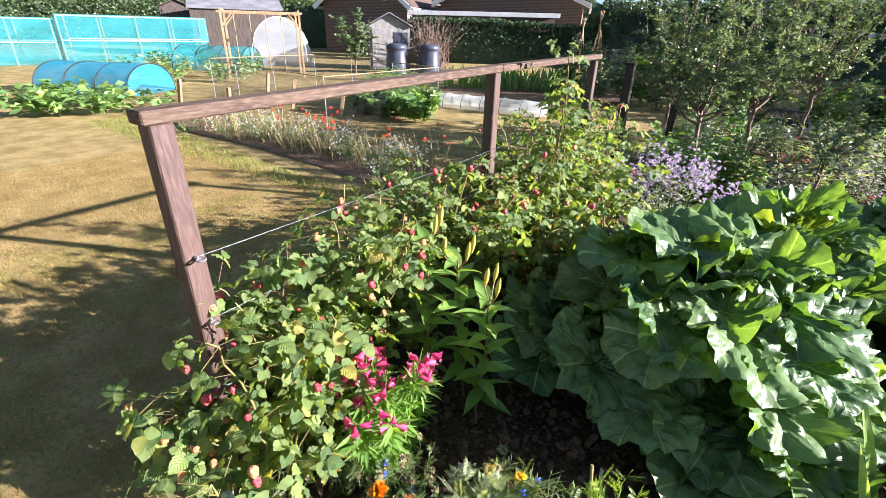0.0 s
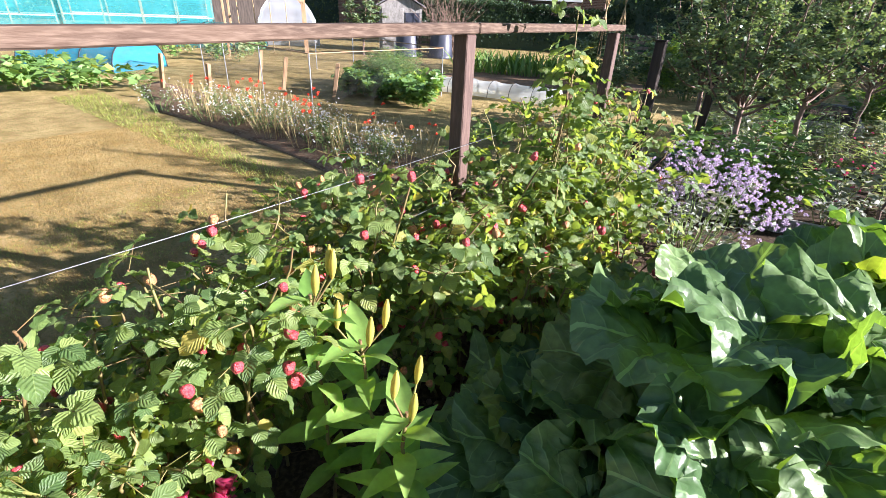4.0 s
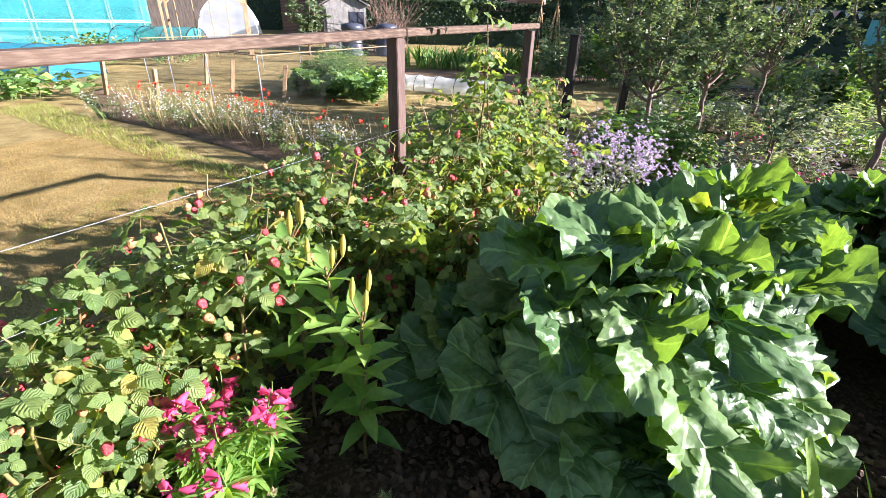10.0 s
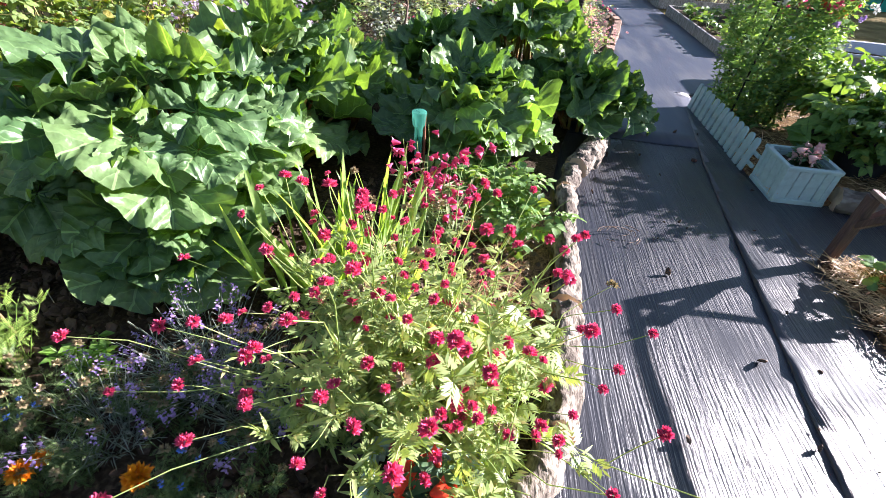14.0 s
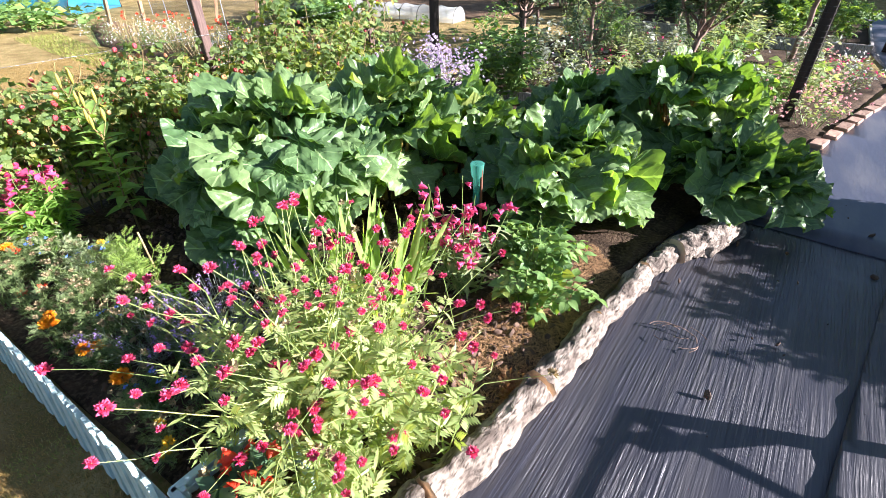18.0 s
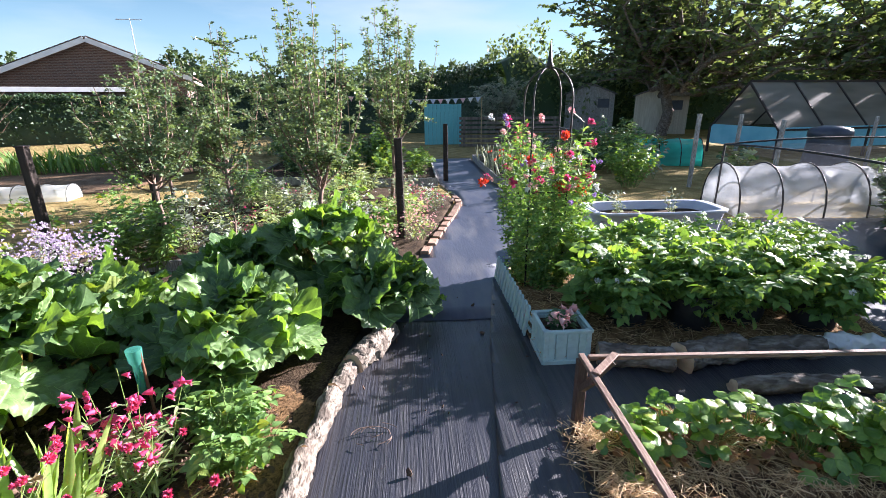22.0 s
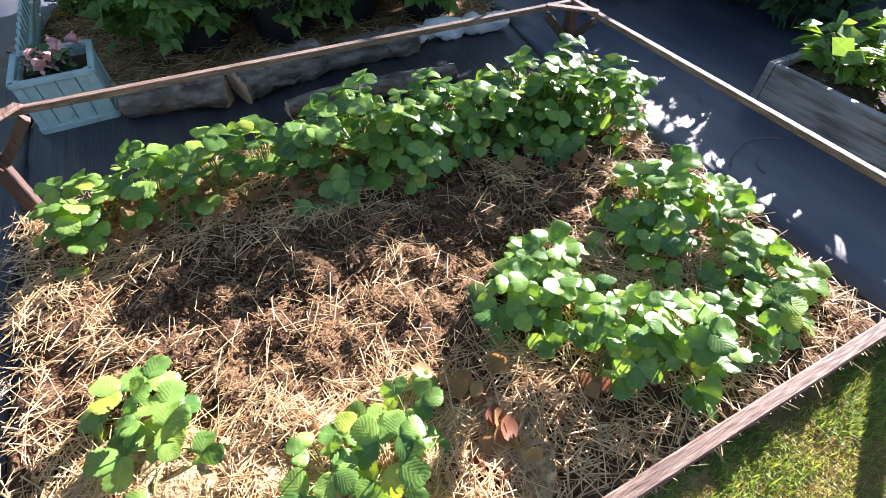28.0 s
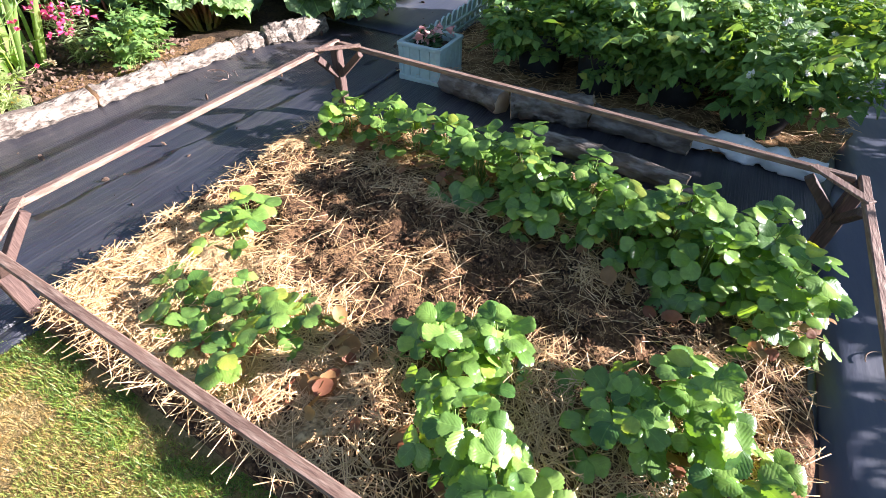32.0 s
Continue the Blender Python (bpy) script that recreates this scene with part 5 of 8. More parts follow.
def lily(x, y, h, seed):
    rs = np.random.RandomState(seed)
    root = thing("lily_plant", (x, y, 0), "lily with glossy leaves and closed yellow buds", "flower", "lilies in bud")
    g, lf = Geo(), Geo()
    c = bend((0, 0, 0), (rs.normal(0, 0.05), rs.normal(0, 0.05), h), 0.0, 8, 0.006, rs)
    tube(g, c, np.linspace(0.006, 0.004, 8), 6)
    n = 24
    q = np.linspace(0.25, 0.98, n) * 7
    p = np.stack([np.interp(q, np.arange(8), c[:, i]) for i in range(3)], -1)
    a = np.arange(n) * 2.4
    d = np.stack([np.cos(a), np.sin(a), 0.15 + 0.5 * np.linspace(0, 1, n)], -1)
    lf.stamp(LEAF["lily"], aim(d, rs.normal(0, 0.2, n), rs.uniform(0.7, 1.1, n)), p)
    for k in range(3):
        e = c[-1] + ways(1, rs, 0.2, 0.9)[0] * 0.06
        tube(g, [c[-1] - (0, 0, 0.04), e], 0.0025, 5)
        t = np.linspace(0, 1, 6)[:, None]
        bd = Geo()
        tube(bd, e + t * np.array([0.01, 0, 0.075]), 0.009 * np.sin(np.pi * (0.12 + 0.8 * t[:, 0])), 7)
        part("bud", bd.mesh("bud", "bud"), root, "pale yellow flower bud")
    part("stem", g.mesh("stem", "raspberry_cane"), root)
    part("foliage", lf.mesh("foliage", "lily"), root)
    


lily(-0.96, 1.33, 0.78, 90)
lily(-0.82, 1.4, 0.7, 91)
lily(-0.7, 1.3, 0.62, 92)


def gladiolus(x, y, n, seed):
    rs = np.random.RandomState(seed)
    root = thing("gladiolus_clump", (x, y, 0), "clump of upright sword-shaped gladiolus leaves", "plant", "gladioli")
    for k in range(n):
        g = Geo()
        a = rs.uniform(0, 6.28)
        g.stamp(LEAF["strap"], aim(np.array([[0.35 * math.cos(a), 0.35 * math.sin(a), 1.0]]), rs.uniform(0, 6, 1), rs.uniform(0.8, 1.3, 1)), np.array([[0.05 * math.cos(a), 0.05 * math.sin(a), 0]]))
        part("leaf", g.mesh("leaf", "gladiolus"), root)


for k, (x, y) in enumerate(((0.62, 1.52), (0.74, 1.56), (0.88, 1.62), (1.0, 1.56), (0.95, 1.72))):
    gladiolus(x, y, 13, 100 + k)


SPIKE = []
for s in range(3):
    rs0 = np.random.RandomState(s)
    p0 = np.stack([rs0.normal(0, 0.003, 18), rs0.normal(0, 0.003, 18), rs0.uniform(-0.05, 0.012, 18)], -1)
    SPIKE.append(Geo().stamp(LEAF["petal"], aim(ways(18, rs0, 0.0, 0.9), None, rs0.uniform(0.5, 0.9, 18)), p0).mesh("flower_spike", "lavender"))


def lavender(x, y, seed, stems=90, high=0.34, spread=0.28):
    rs = np.random.RandomState(seed)
    root = thing("lavender_bush", (x, y, 0), "grey-green lavender bush with purple flower spikes", "bush", "lavender")
    g, lf = Geo(), Geo()
    for k in range(stems):
        a, r = rs.uniform(0, 6.28), spread * math.sqrt(rs.uniform(0.02, 1.0))
        top = np.array([r * math.cos(a), r * math.sin(a), high * rs.uniform(0.7, 1.1) * (1.1 - 0.4 * r / spread)])
        c = bend((0.25 * r * math.cos(a), 0.25 * r * math.sin(a), 0), top, 0.015, 5)
        tube(g, c, 0.0011, 3)
        n = 10
        q = rs.uniform(0.05, 0.7, n) * 4
        p = np.stack([np.interp(q, np.arange(5), c[:, i]) for i in range(3)], -1)
        lf.stamp(LEAF["needle"], aim(ways(n, rs, 0.1, 0.9), None, rs.uniform(0.6, 1.1, n)), p)
        if k % 2 == 0:
            part("flower_spike", SPIKE[rs.randint(3)], root, m=pose(*top, rs.uniform(-20, 20), rs.uniform(-20, 20), 0))
    stem_part(g, root, "grey_green")
    part("foliage", lf.mesh("foliage", "grey_green"), root)


lavender(0.52, 1.12, 110)
lavender(0.72, 0.98, 111, 70, 0.3, 0.24)
lavender(0.35, 0.88, 112, 60, 0.26, 0.24)


def feathery(x, y, label, stems, high, spread, seed, mat="soft_green", flower=None, flowers=0, name="feathery_plant", scale=1.0):
    rs = np.random.RandomState(seed)
    root = thing(name, (x, y, 0), label, "plant")
    g, lf = Geo(), Geo()
    for k in range(stems):
        a, r = rs.uniform(0, 6.28), spread * rs.uniform(0.1, 1.0)
        c = bend((0.3 * r * math.cos(a), 0.3 * r * math.sin(a), 0), (r * math.cos(a), r * math.sin(a), high * rs.uniform(0.55, 1.05)), 0.02, 6, 0.008, rs)
        tube(g, c, np.linspace(0.0022, 0.001, 6), 4)
        n = 12
        q = rs.uniform(0.1, 1.0, n) * 5
        p = np.stack([np.interp(q, np.arange(6), c[:, i]) for i in range(3)], -1)
        lf.stamp(SPRAY["feather"], aim(ways(n, rs, 0.0, 0.8), rs.uniform(0, 6, n), rs.uniform(0.7, 1.2, n) * scale), p)
        if flower and k < flowers:
            part("flower", FLOWER[flower], root, m=pose(*c[-1], rs.uniform(-25, 25), rs.uniform(-25, 25), 0) @ Matrix.Scale(rs.uniform(0.55, 0.9) * (2.0 if flower == "orange" else 1.3 if flower == "yellow" else 1.0), 4))
    stem_part(g, root, mat)
    part("foliage", lf.mesh("foliage", mat), root)


feathery(-0.14, 1.06, "feathery young cosmos plant with thread-like leaves", 16, 0.32, 0.15, 120, "cosmos", "blue_petal", 1, "cosmos_plant", 1.0)
feathery(-0.45, 0.98, "wispy yellow-green seedling clump with seed heads", 18, 0.26, 0.16, 121, "soft_green", "seed_head", 6, "feathery_plant")
for k in range(44):
    x, y = -1.0 + 0.044 * k + RNG.uniform(-0.05, 0.05), 0.58 + 0.05 * math.sin(k) + 0.0025 * k + RNG.uniform(0, 0.36)
    f = "blue_petal" if k % 11 == 4 else "seed_head"
    feathery(x, y, "love-in-a-mist with small blue flowers" if k % 11 == 4 else "love-in-a-mist with dry striped seed heads", 7, 0.22, 0.11, 730 + k, "wisp", f, 6, "nigella_plant", 0.62)
for k, (x, y, f) in enumerate([(-0.08, 0.73, "orange"), (0.32, 0.77, "orange"), (0.26, 0.7, "orange"), (0.03, 0.66, "orange"), (-0.35, 0.65, "scarlet"), (-0.31, 0.72, "scarlet"), (-0.39, 1.05, "yellow"), (-0.6, 0.78, "scarlet"), (-0.75, 0.7, "orange"), (-0.9, 0.85, "yellow"), (0.62, 0.72, "orange")]):
    feathery(x, y, "low marigold plant with a bright orange or yellow flower", 5, 0.2, 0.05, 780 + k, "wisp", f, 1, "marigold_plant", 0.8)
spire_plant("sedum_plant", 0.16, 1.08, "fleshy sedum with rounded pale green leaves", 12, 0.15, 0.12, LEAF["small"], "lily", FLOWER["white_petal"], 0, 790, 16, 0.1, 0.9)
spire_plant("thyme_clump", -0.3, 0.92, "clump of narrow yellow-green leaves", 60, 0.22, 0.2, LEAF["needle"], "soft_green", FLOWER["mauve"], 0, 791, 26, 0.1, 0.9)
feathery(1.52, 1.36, "low marigold plant with a yellow flower", 6, 0.14, 0.06, 160, "soft_green", "yellow", 1, "marigold_plant", 0.8)
feathery(0.86, 0.68, "low marigold plant with yellow flowers", 7, 0.14, 0.08, 161, "soft_green", "yellow", 3, "marigold_plant", 0.8)
feathery(1.62, 1.55, "low plant with deep red leaves", 6, 0.07, 0.07, 162, "red_leaf", None, 0, "red_plant", 0.8)
feathery(-0.5, 1.1, "low marigold plant with a yellow flower", 6, 0.14, 0.06, 163, "soft_green", "yellow", 1, "marigold_plant", 0.8)


def planter_flowers(x, y, z, seed, mat, bmat):
    root = spire_plant("planter_flowers", x, y, "bedding plant with glossy leaves and peach-pink flowers in the planter", 11, 0.12, 0.10, LEAF["small"], "fruit_leaf", PALE_BELL if mat else CORAL_BELL, 2 if mat else 1, seed, 14, 0.4, 1.5)
    root.location.z = z


planter_flowers(1.245, 0.745, 0.16, 170, 0, 0)
planter_flowers(3.2, 2.98, 0.18, 171, 1, 0)


def rain_gauge():
    root = thing("rain_gauge", (1.0, 2.28, 0), "green plastic rain gauge tube on a rusty stake", "rain gauge")
    g = Geo()
    tube(g, [(0.03, 0, -0.02), (0.02, 0, 0.52)], 0.007, 8)
    part("stake", g.mesh("stake", "copper"), root, "rusty brown metal stake")
    g = Geo()
    z = np.array([0.30, 0.31, 0.45, 0.47, 0.53])
    tube(g, np.stack([0 * z - 0.005, 0 * z, z], -1), np.array([0.012, 0.017, 0.019, 0.03, 0.034]), 14)
    part("tube", g.mesh("tube", "tube_plastic"), root, "translucent green measuring tube")


rain_gauge()


def twig_curl(x, y, seed, n=9, size=0.07):
    rs = np.random.RandomState(seed)
    g = Geo()
    for k in range(n):
        a = rs.uniform(0, 6.28)
        t = np.linspace(0, rs.uniform(0.4, 1.6), 9)
        r = size * rs.uniform(0.6, 1.8)
        tube(g, np.stack([r * np.cos(a + t) + rs.normal(0, 0.02), 0.6 * r * np.sin(a + t) + rs.normal(0, 0.02), 0.022 + 0.02 * np.sin(t * 2) * rs.rand()], -1), 0.0022, 4)
    solo("dry_twig_curl", g.mesh("dry_twig_curl", "fruit_bark"), "curl of dry stalks lying on the path", "debris", (x, y, 0.0), 0, "path litter")


twig_curl(2.04, 2.24, 5)
twig_curl(5.63, 1.68, 6, 4, 0.12)
twig_curl(5.72, 1.18, 7, 3, 0.15)
g0 = Geo()
tube(g0, [(0, 0, 0), (-0.03, 0.0, 0.27)], 0.005, 6)
solo("garden_stick", g0.mesh("garden_stick", "cane"), "short pale bamboo stick pushed into the soil", "stick", (-0.18, 1.15, 0))

for x, y, a in ((-0.62, 1.05, 20), (-0.2, 1.32, -35)):
    solo("plant_label", block("plant_label", (0.016, 0.002, 0.09), "white_paint", 0.0005), "small white plastic plant label stuck in the soil", "label", (x, y, 0.0), a, "plant labels")

# ---- strawberry bed ----
STRAWBERRY_LEAF = []
for s in range(3):
    v, f, uv = SPRAY["strawberry"]
    w = v.copy()
    w[:, 2] += 0.005 * np.sin(v[:, 0] * 60 + s) + 0.005 * np.sin(v[:, 1] * 50 + 2 * s)
    STRAWBERRY_LEAF.append(Geo().add(w, f, uv).mesh("leaf", "strawberry"))
RED_LEAF = Geo().add(*SPRAY["strawberry"]).mesh("leaf", "red_leaf")


def strawberry(x, y, leaves, spread, high, seed, old=0.04):
    rs = np.random.RandomState(seed)
    root = thing("strawberry_plant", (x, y, 0.03), "strawberry plant with glossy three-part toothed leaves", "plant", "strawberry plants")
    g = Geo()
    for k in range(leaves):
        q = (k + 0.5) / leaves
        a = k * 2.4 + rs.uniform(-0.5, 0.5)
        r = spread * (0.15 + 0.85 * q) * rs.uniform(0.8, 1.15)
        h = high * (1.08 - 1.0 * q**1.25) * rs.uniform(0.75, 1.2)
        tip = np.array([r * math.cos(a), r * math.sin(a), max(0.03, h)])
        tube(g, bend((0.02 * math.cos(a), 0.02 * math.sin(a), 0), tip, 0.025, 5), 0.0021, 4)
        s = rs.uniform(0.55, 1.0)
        m = pose(*tip, 0, 0, math.degrees(a) - 90 + rs.uniform(-35, 35)) @ pose(0, 0, 0, 16 - 58 * q * high / 0.27 + rs.uniform(-16, 16), rs.uniform(-28, 28), 0)
        me = RED_LEAF if rs.rand() < old * (q > 0.5) * 1.3 else STRAWBERRY_LEAF[rs.randint(3)]
        part("leaf", me, root, m=m @ Matrix.Scale(s * (0.7 if me is RED_LEAF else 1), 4))
    part("stalkwork", g.mesh("stalkwork", "stem"), root)["kind"] = "stuff"


BACK_ROW = [(3.25, 2.02), (3.43, 2.1), (3.65, 2.05), (3.83, 2.06), (4.02, 1.95), (4.2, 2.0), (4.35, 1.87), (4.51, 1.97), (4.69, 1.85), (4.85, 1.93), (4.98, 1.77), (5.12, 1.88), (5.21, 1.7)]
for k, (x, y) in enumerate(BACK_ROW):
    strawberry(x, y, 22 if x < 3.9 else 42, 0.18, 0.19 if x < 4 else 0.25, 200 + k, 0.25 if x < 3.9 or x > 5 else 0.06)
for k, (x, y, n, s, h) in enumerate([(4.36, 1.04, 20, 0.16, 0.2), (4.49, 0.85, 22, 0.17, 0.22), (4.63, 0.76, 18, 0.15, 0.18), (4.47, 1.15, 10, 0.12, 0.14), (4.99, 1.22, 20, 0.17, 0.19), (4.86, 1.1, 12, 0.14, 0.15), (5.14, 1.07, 16, 0.16, 0.15), (5.06, 0.82, 13, 0.15, 0.13), (4.92, 0.72, 8, 0.12, 0.1), (3.36, 1.16, 9, 0.12, 0.12), (3.31, 1.26, 6, 0.1, 0.12), (3.67, 0.92, 9, 0.12, 0.12), (3.82, 0.87, 9, 0.12, 0.13), (3.9, 0.94, 6, 0.1, 0.12), (3.42, 0.83, 8, 0.12, 0.1), (3.6, 0.74, 6, 0.1, 0.09), (3.77, 0.73, 6, 0.1, 0.09)]):
    strawberry(x, y, n + 6 if x > 4.2 else n - 1, s, h, 230 + k, 0.18 if x < 4.2 else 0.05)


def bed_top(p):
    """Height of the uneven soil of the strawberry bed."""
    return np.array([0.04 + 0.042 * (noise.noise((a * 9, b * 9, 1.7)) + 0.5 * noise.noise((a * 24.3, b * 24.3, 5.2))) for a, b in p])


def crumbly(p):
    """Coir lies in crumbs and leaves dark holes between them."""
    return np.clip([0.55 + 1.5 * noise.noise((a * 6, b * 6, 8.1)) + 1.2 * noise.noise((a * 17, b * 17, 3.3)) for a, b in p], 0, 1)


def straw(name, poly, count, seed, lift=0.035, label="scattered dry golden straw mulch", keep=None, mat="straw", size=(0.025, 0.13), bed=False):
    rs = np.random.RandomState(seed)
    xs, ys = np.array(poly).T
    p = np.stack([rs.uniform(xs.min(), xs.max(), count), rs.uniform(ys.min(), ys.max(), count)], -1)
    p = p[inside(p[:, 0], p[:, 1], poly)]
    if keep is not None:
        p = p[rs.rand(len(p)) < keep(p)]
    n = len(p)
    t = np.linspace(-0.5, 0.5, 3)
    v = np.concatenate([np.stack([0 * t + o, t, 0.07 * np.cos(t * 3) + 0.03 * (o == 0)], -1) for o in (-0.5, 0.5, 0.0)])
    f = np.array([[i, i + 1, 7 + i, 6 + i] for i in range(2)] + [[6 + i, 7 + i, 4 + i, 3 + i] for i in range(2)])
    if mat == "coir":
        v, f = v[[0, 2, 5, 3]], np.array([[0, 1, 2, 3]])
    a = np.array([4.5 * noise.noise((q * 2.2, w * 2.2, 4)) for q, w in p]) + rs.normal(0, 1.3, n)
    d = np.stack([np.cos(a), np.sin(a), rs.normal(0, 0.2, n)], -1)
    L = rs.uniform(*size, n)
    turn = aim(d)
    turn = turn * np.stack([rs.uniform(0.0012, 0.0034, n), L, L * 0.5], -1)[:, None, :]
    place = np.column_stack([p, (bed_top(p) if bed else 0.0) + lift + rs.uniform(0, 0.022 if mat == "straw" else 0.008, n)])
    g = Geo().stamp((v, f, np.zeros((len(v), 2))), turn, place)
    return tagged(new(name, g.mesh(name, mat)), label, "straw" if mat == "straw" else "soil", kind="stuff")


def straw_keep(p):
    """Straw lies thick round the front plants and thin over the dug middle."""
    x, y = p.T
    bare = np.exp(-(((x - 4.07) / 0.98) ** 4 + ((y - 1.45 + 0.08 * np.sin(x * 5)) / 0.34) ** 4))
    clump = np.array([noise.noise((a * 4, b * 4, 2)) + 0.6 * noise.noise((a * 11, b * 11, 5)) for a, b in p])
    front = np.exp(-(((x - 3.5) / 0.6) ** 4 + ((y - 0.84) / 0.3) ** 4))
    return np.clip(0.66 - 0.92 * bare + 0.45 * front + 0.8 * clump, 0.05, 1) * np.clip((y - 0.5) / 0.16, 0.2, 1) * np.clip((5.36 - x) / 0.12, 0.1, 1)


straw("straw_mulch", STRAW_BED, 44000, 1, 0.002, keep=straw_keep, bed=True)
straw("soil_fibres", [(3.17, 1.21), (5.13, 0.99), (5.18, 1.78), (3.2, 1.9)], 60000, 8, 0.0, "crumbled reddish-brown coconut-fibre compost", crumbly, "coir", (0.006, 0.026), True)
straw("straw_mulch", [(2.95, 0.55), (3.1, 0.52), (3.1, 2.3), (2.93, 2.2)], 260, 2, 0.02)
straw("soil_fibres", [(1.3, 1.5), (1.62, 1.4), (1.72, 2.5), (1.5, 2.7), (1.25, 2.2)], 16000, 9, 0.03, "crumbled brown fibrous mulch beside the logs", mat="coir", size=(0.008, 0.04))
straw("straw_mulch", POTATO_BED, 3500, 3, 0.04, "dry straw mulch under the potato bags")


def dead_leaves(spots, seed):
    rs = np.random.RandomState(seed)
    g = Geo()
    for x, y, n in spots:
        p = np.column_stack([x + rs.normal(0, 0.07, n), y + rs.normal(0, 0.06, n), rs.uniform(0.05, 0.09, n)])
        g.stamp(blade(0.05, 0.045, 1, 3, "round", 0.5, -0.4), aim(ways(n, rs, -0.3, 0.5), rs.uniform(-1, 1, n), rs.uniform(0.6, 1.3, n)), p)
    tagged(new("leaf_litter", g.mesh("leaf_litter", "red_leaf")), "withered brown and reddish strawberry leaves on the straw", "dead leaves", kind="stuff")


dead_leaves([(3.31, 1.99, 18), (3.46, 2.03, 14), (3.65, 1.92, 8), (4.11, 0.77, 14), (4.06, 0.95, 8), (4.33, 1.75, 6), (3.99, 1.83, 6), (4.87, 1.62, 6), (3.73, 0.68, 6)], 77)


def clods(name, poly, count, size, seed, mat, label, z=0.03):
    rs = np.random.RandomState(seed)
    xs, ys = np.array(poly).T
    p = np.stack([rs.uniform(xs.min(), xs.max(), count), rs.uniform(ys.min(), ys.max(), count)], -1)
    p = p[inside(p[:, 0], p[:, 1], poly)]
    bm = bmesh.new()
    bmesh.ops.create_icosphere(bm, subdivisions=1, radius=1)
    v = np.array([q.co for q in bm.verts])
    f = np.array([[q.index for q in t.verts] for t in bm.faces])
    bm.free()
    v = v * (1 + rs.uniform(-0.3, 0.3, (len(v), 1)))
    n = len(p)
    s = size * rs.uniform(0.3, 1.0, n) ** 2
    turn = aim(ways(n, rs, -1, 1), rs.uniform(0, 6, n), s) * np.array([1.0, 1.4, 0.5])[None, None, :]
    g = Geo().stamp((v, f, np.zeros((len(v), 2))), turn, np.column_stack([p, np.full(n, z) + rs.uniform(-0.01, 0.01, n)]))
    tagged(new(name, g.mesh(name, mat, False)), label, "soil", kind="stuff")


clods("soil_clods", [(3.22, 1.3), (5.04, 1.14), (5.08, 1.74), (3.3, 1.84)], 3800, 0.011, 5, "dug_soil", "crumbled dark brown soil clods", 0.042)
clods("bark_chips", [(-1.2, 0.6), (1.4, 0.7), (1.62, 1.3), (1.62, 2.4), (1.4, 2.6), (-1.0, 2.2)], 6000, 0.022, 6, "bark_chip", "dark bark chips on the soil", 0.03)
clods("path_debris", [(1.8, 0.6), (3.0, 0.6), (3.0, 4.5), (2.3, 4.5), (1.9, 2.8)], 60, 0.018, 7, "bark_chip", "bits of bark and dry leaf on the path", 0.02)

# ---- potato bags, sweet peas, tub and tunnels beyond the frame ----


def pot_mesh(r, h):
    bm = bmesh.new()
    n = 18
    rings = [(r * 0.86, 0.0), (r * 0.95, h * 0.4), (r, h * 0.85), (r * 1.05, h), (r * 0.98, h), (r * 0.94, h * 0.86)]
    vs = [[bm.verts.new((q * math.cos(a) * (1 + 0.03 * math.sin(3 * a + z * 20)), q * math.sin(a), z)) for a in np.linspace(0, 2 * math.pi, n, endpoint=False)] for q, z in rings]
    for a, b in zip(vs, vs[1:]):
        for k in range(n):
            bm.faces.new((a[k], a[(k + 1) % n], b[(k + 1) % n], b[k]))
    bm.faces.new(vs[-1])
    return bm_mesh("pot", bm, "black_pot", True)


POT = pot_mesh(0.16, 0.27)


def bush(name, x, y, label, stems, high, spread, leaf, mat, seed, leaves=24, category="bush", group="", base=0.0, scale=1.0, flower=None, flowers=0, lean=0.6, stem="stem", thick=0.004):
    """A leafy bush: stems fan out from the base and carry leaves all the way up."""
    rs = np.random.RandomState(seed)
    root = thing(name, (x, y, 0), label, category, group)
    g, lf, heads = Geo(), Geo(), []
    for k in range(stems):
        a, r = rs.uniform(0, 6.28), spread * math.sqrt(rs.uniform(0.02, 1))
        h = base + (high - base) * rs.uniform(0.6, 1.05) * (1 - 0.25 * (r / spread) ** 2)
        c = bend((0.3 * r * math.cos(a), 0.3 * r * math.sin(a), base * 0.9), (r * math.cos(a), r * math.sin(a), h), 0.04, 7, 0.012, rs)
        tube(g, c, np.linspace(thick, thick * 0.4, 7), 4)
        q = rs.uniform(0.08, 1.0, leaves) ** 0.8 * 6
        p = np.stack([np.interp(q, np.arange(7), c[:, i]) for i in range(3)], -1)
        d = ways(leaves, rs, -0.25, 0.6)
        lf.stamp(leaf, aim(d, rs.normal(0, lean, leaves), rs.uniform(0.7, 1.25, leaves) * scale), p + d * 0.02)
        if flower:
            for j in range(flowers):
                e = c[-1] + rs.normal(0, 0.05, 3)
                heads.append(pose(*e, rs.uniform(-50, 50), rs.uniform(-50, 50), rs.uniform(0, 360)) @ Matrix.Scale(rs.uniform(0.7, 1.2), 4))
    stem_part(g, root, stem)
    blossom(root, flower, heads)
    part("foliage", lf.mesh("foliage", mat), root)
    return root


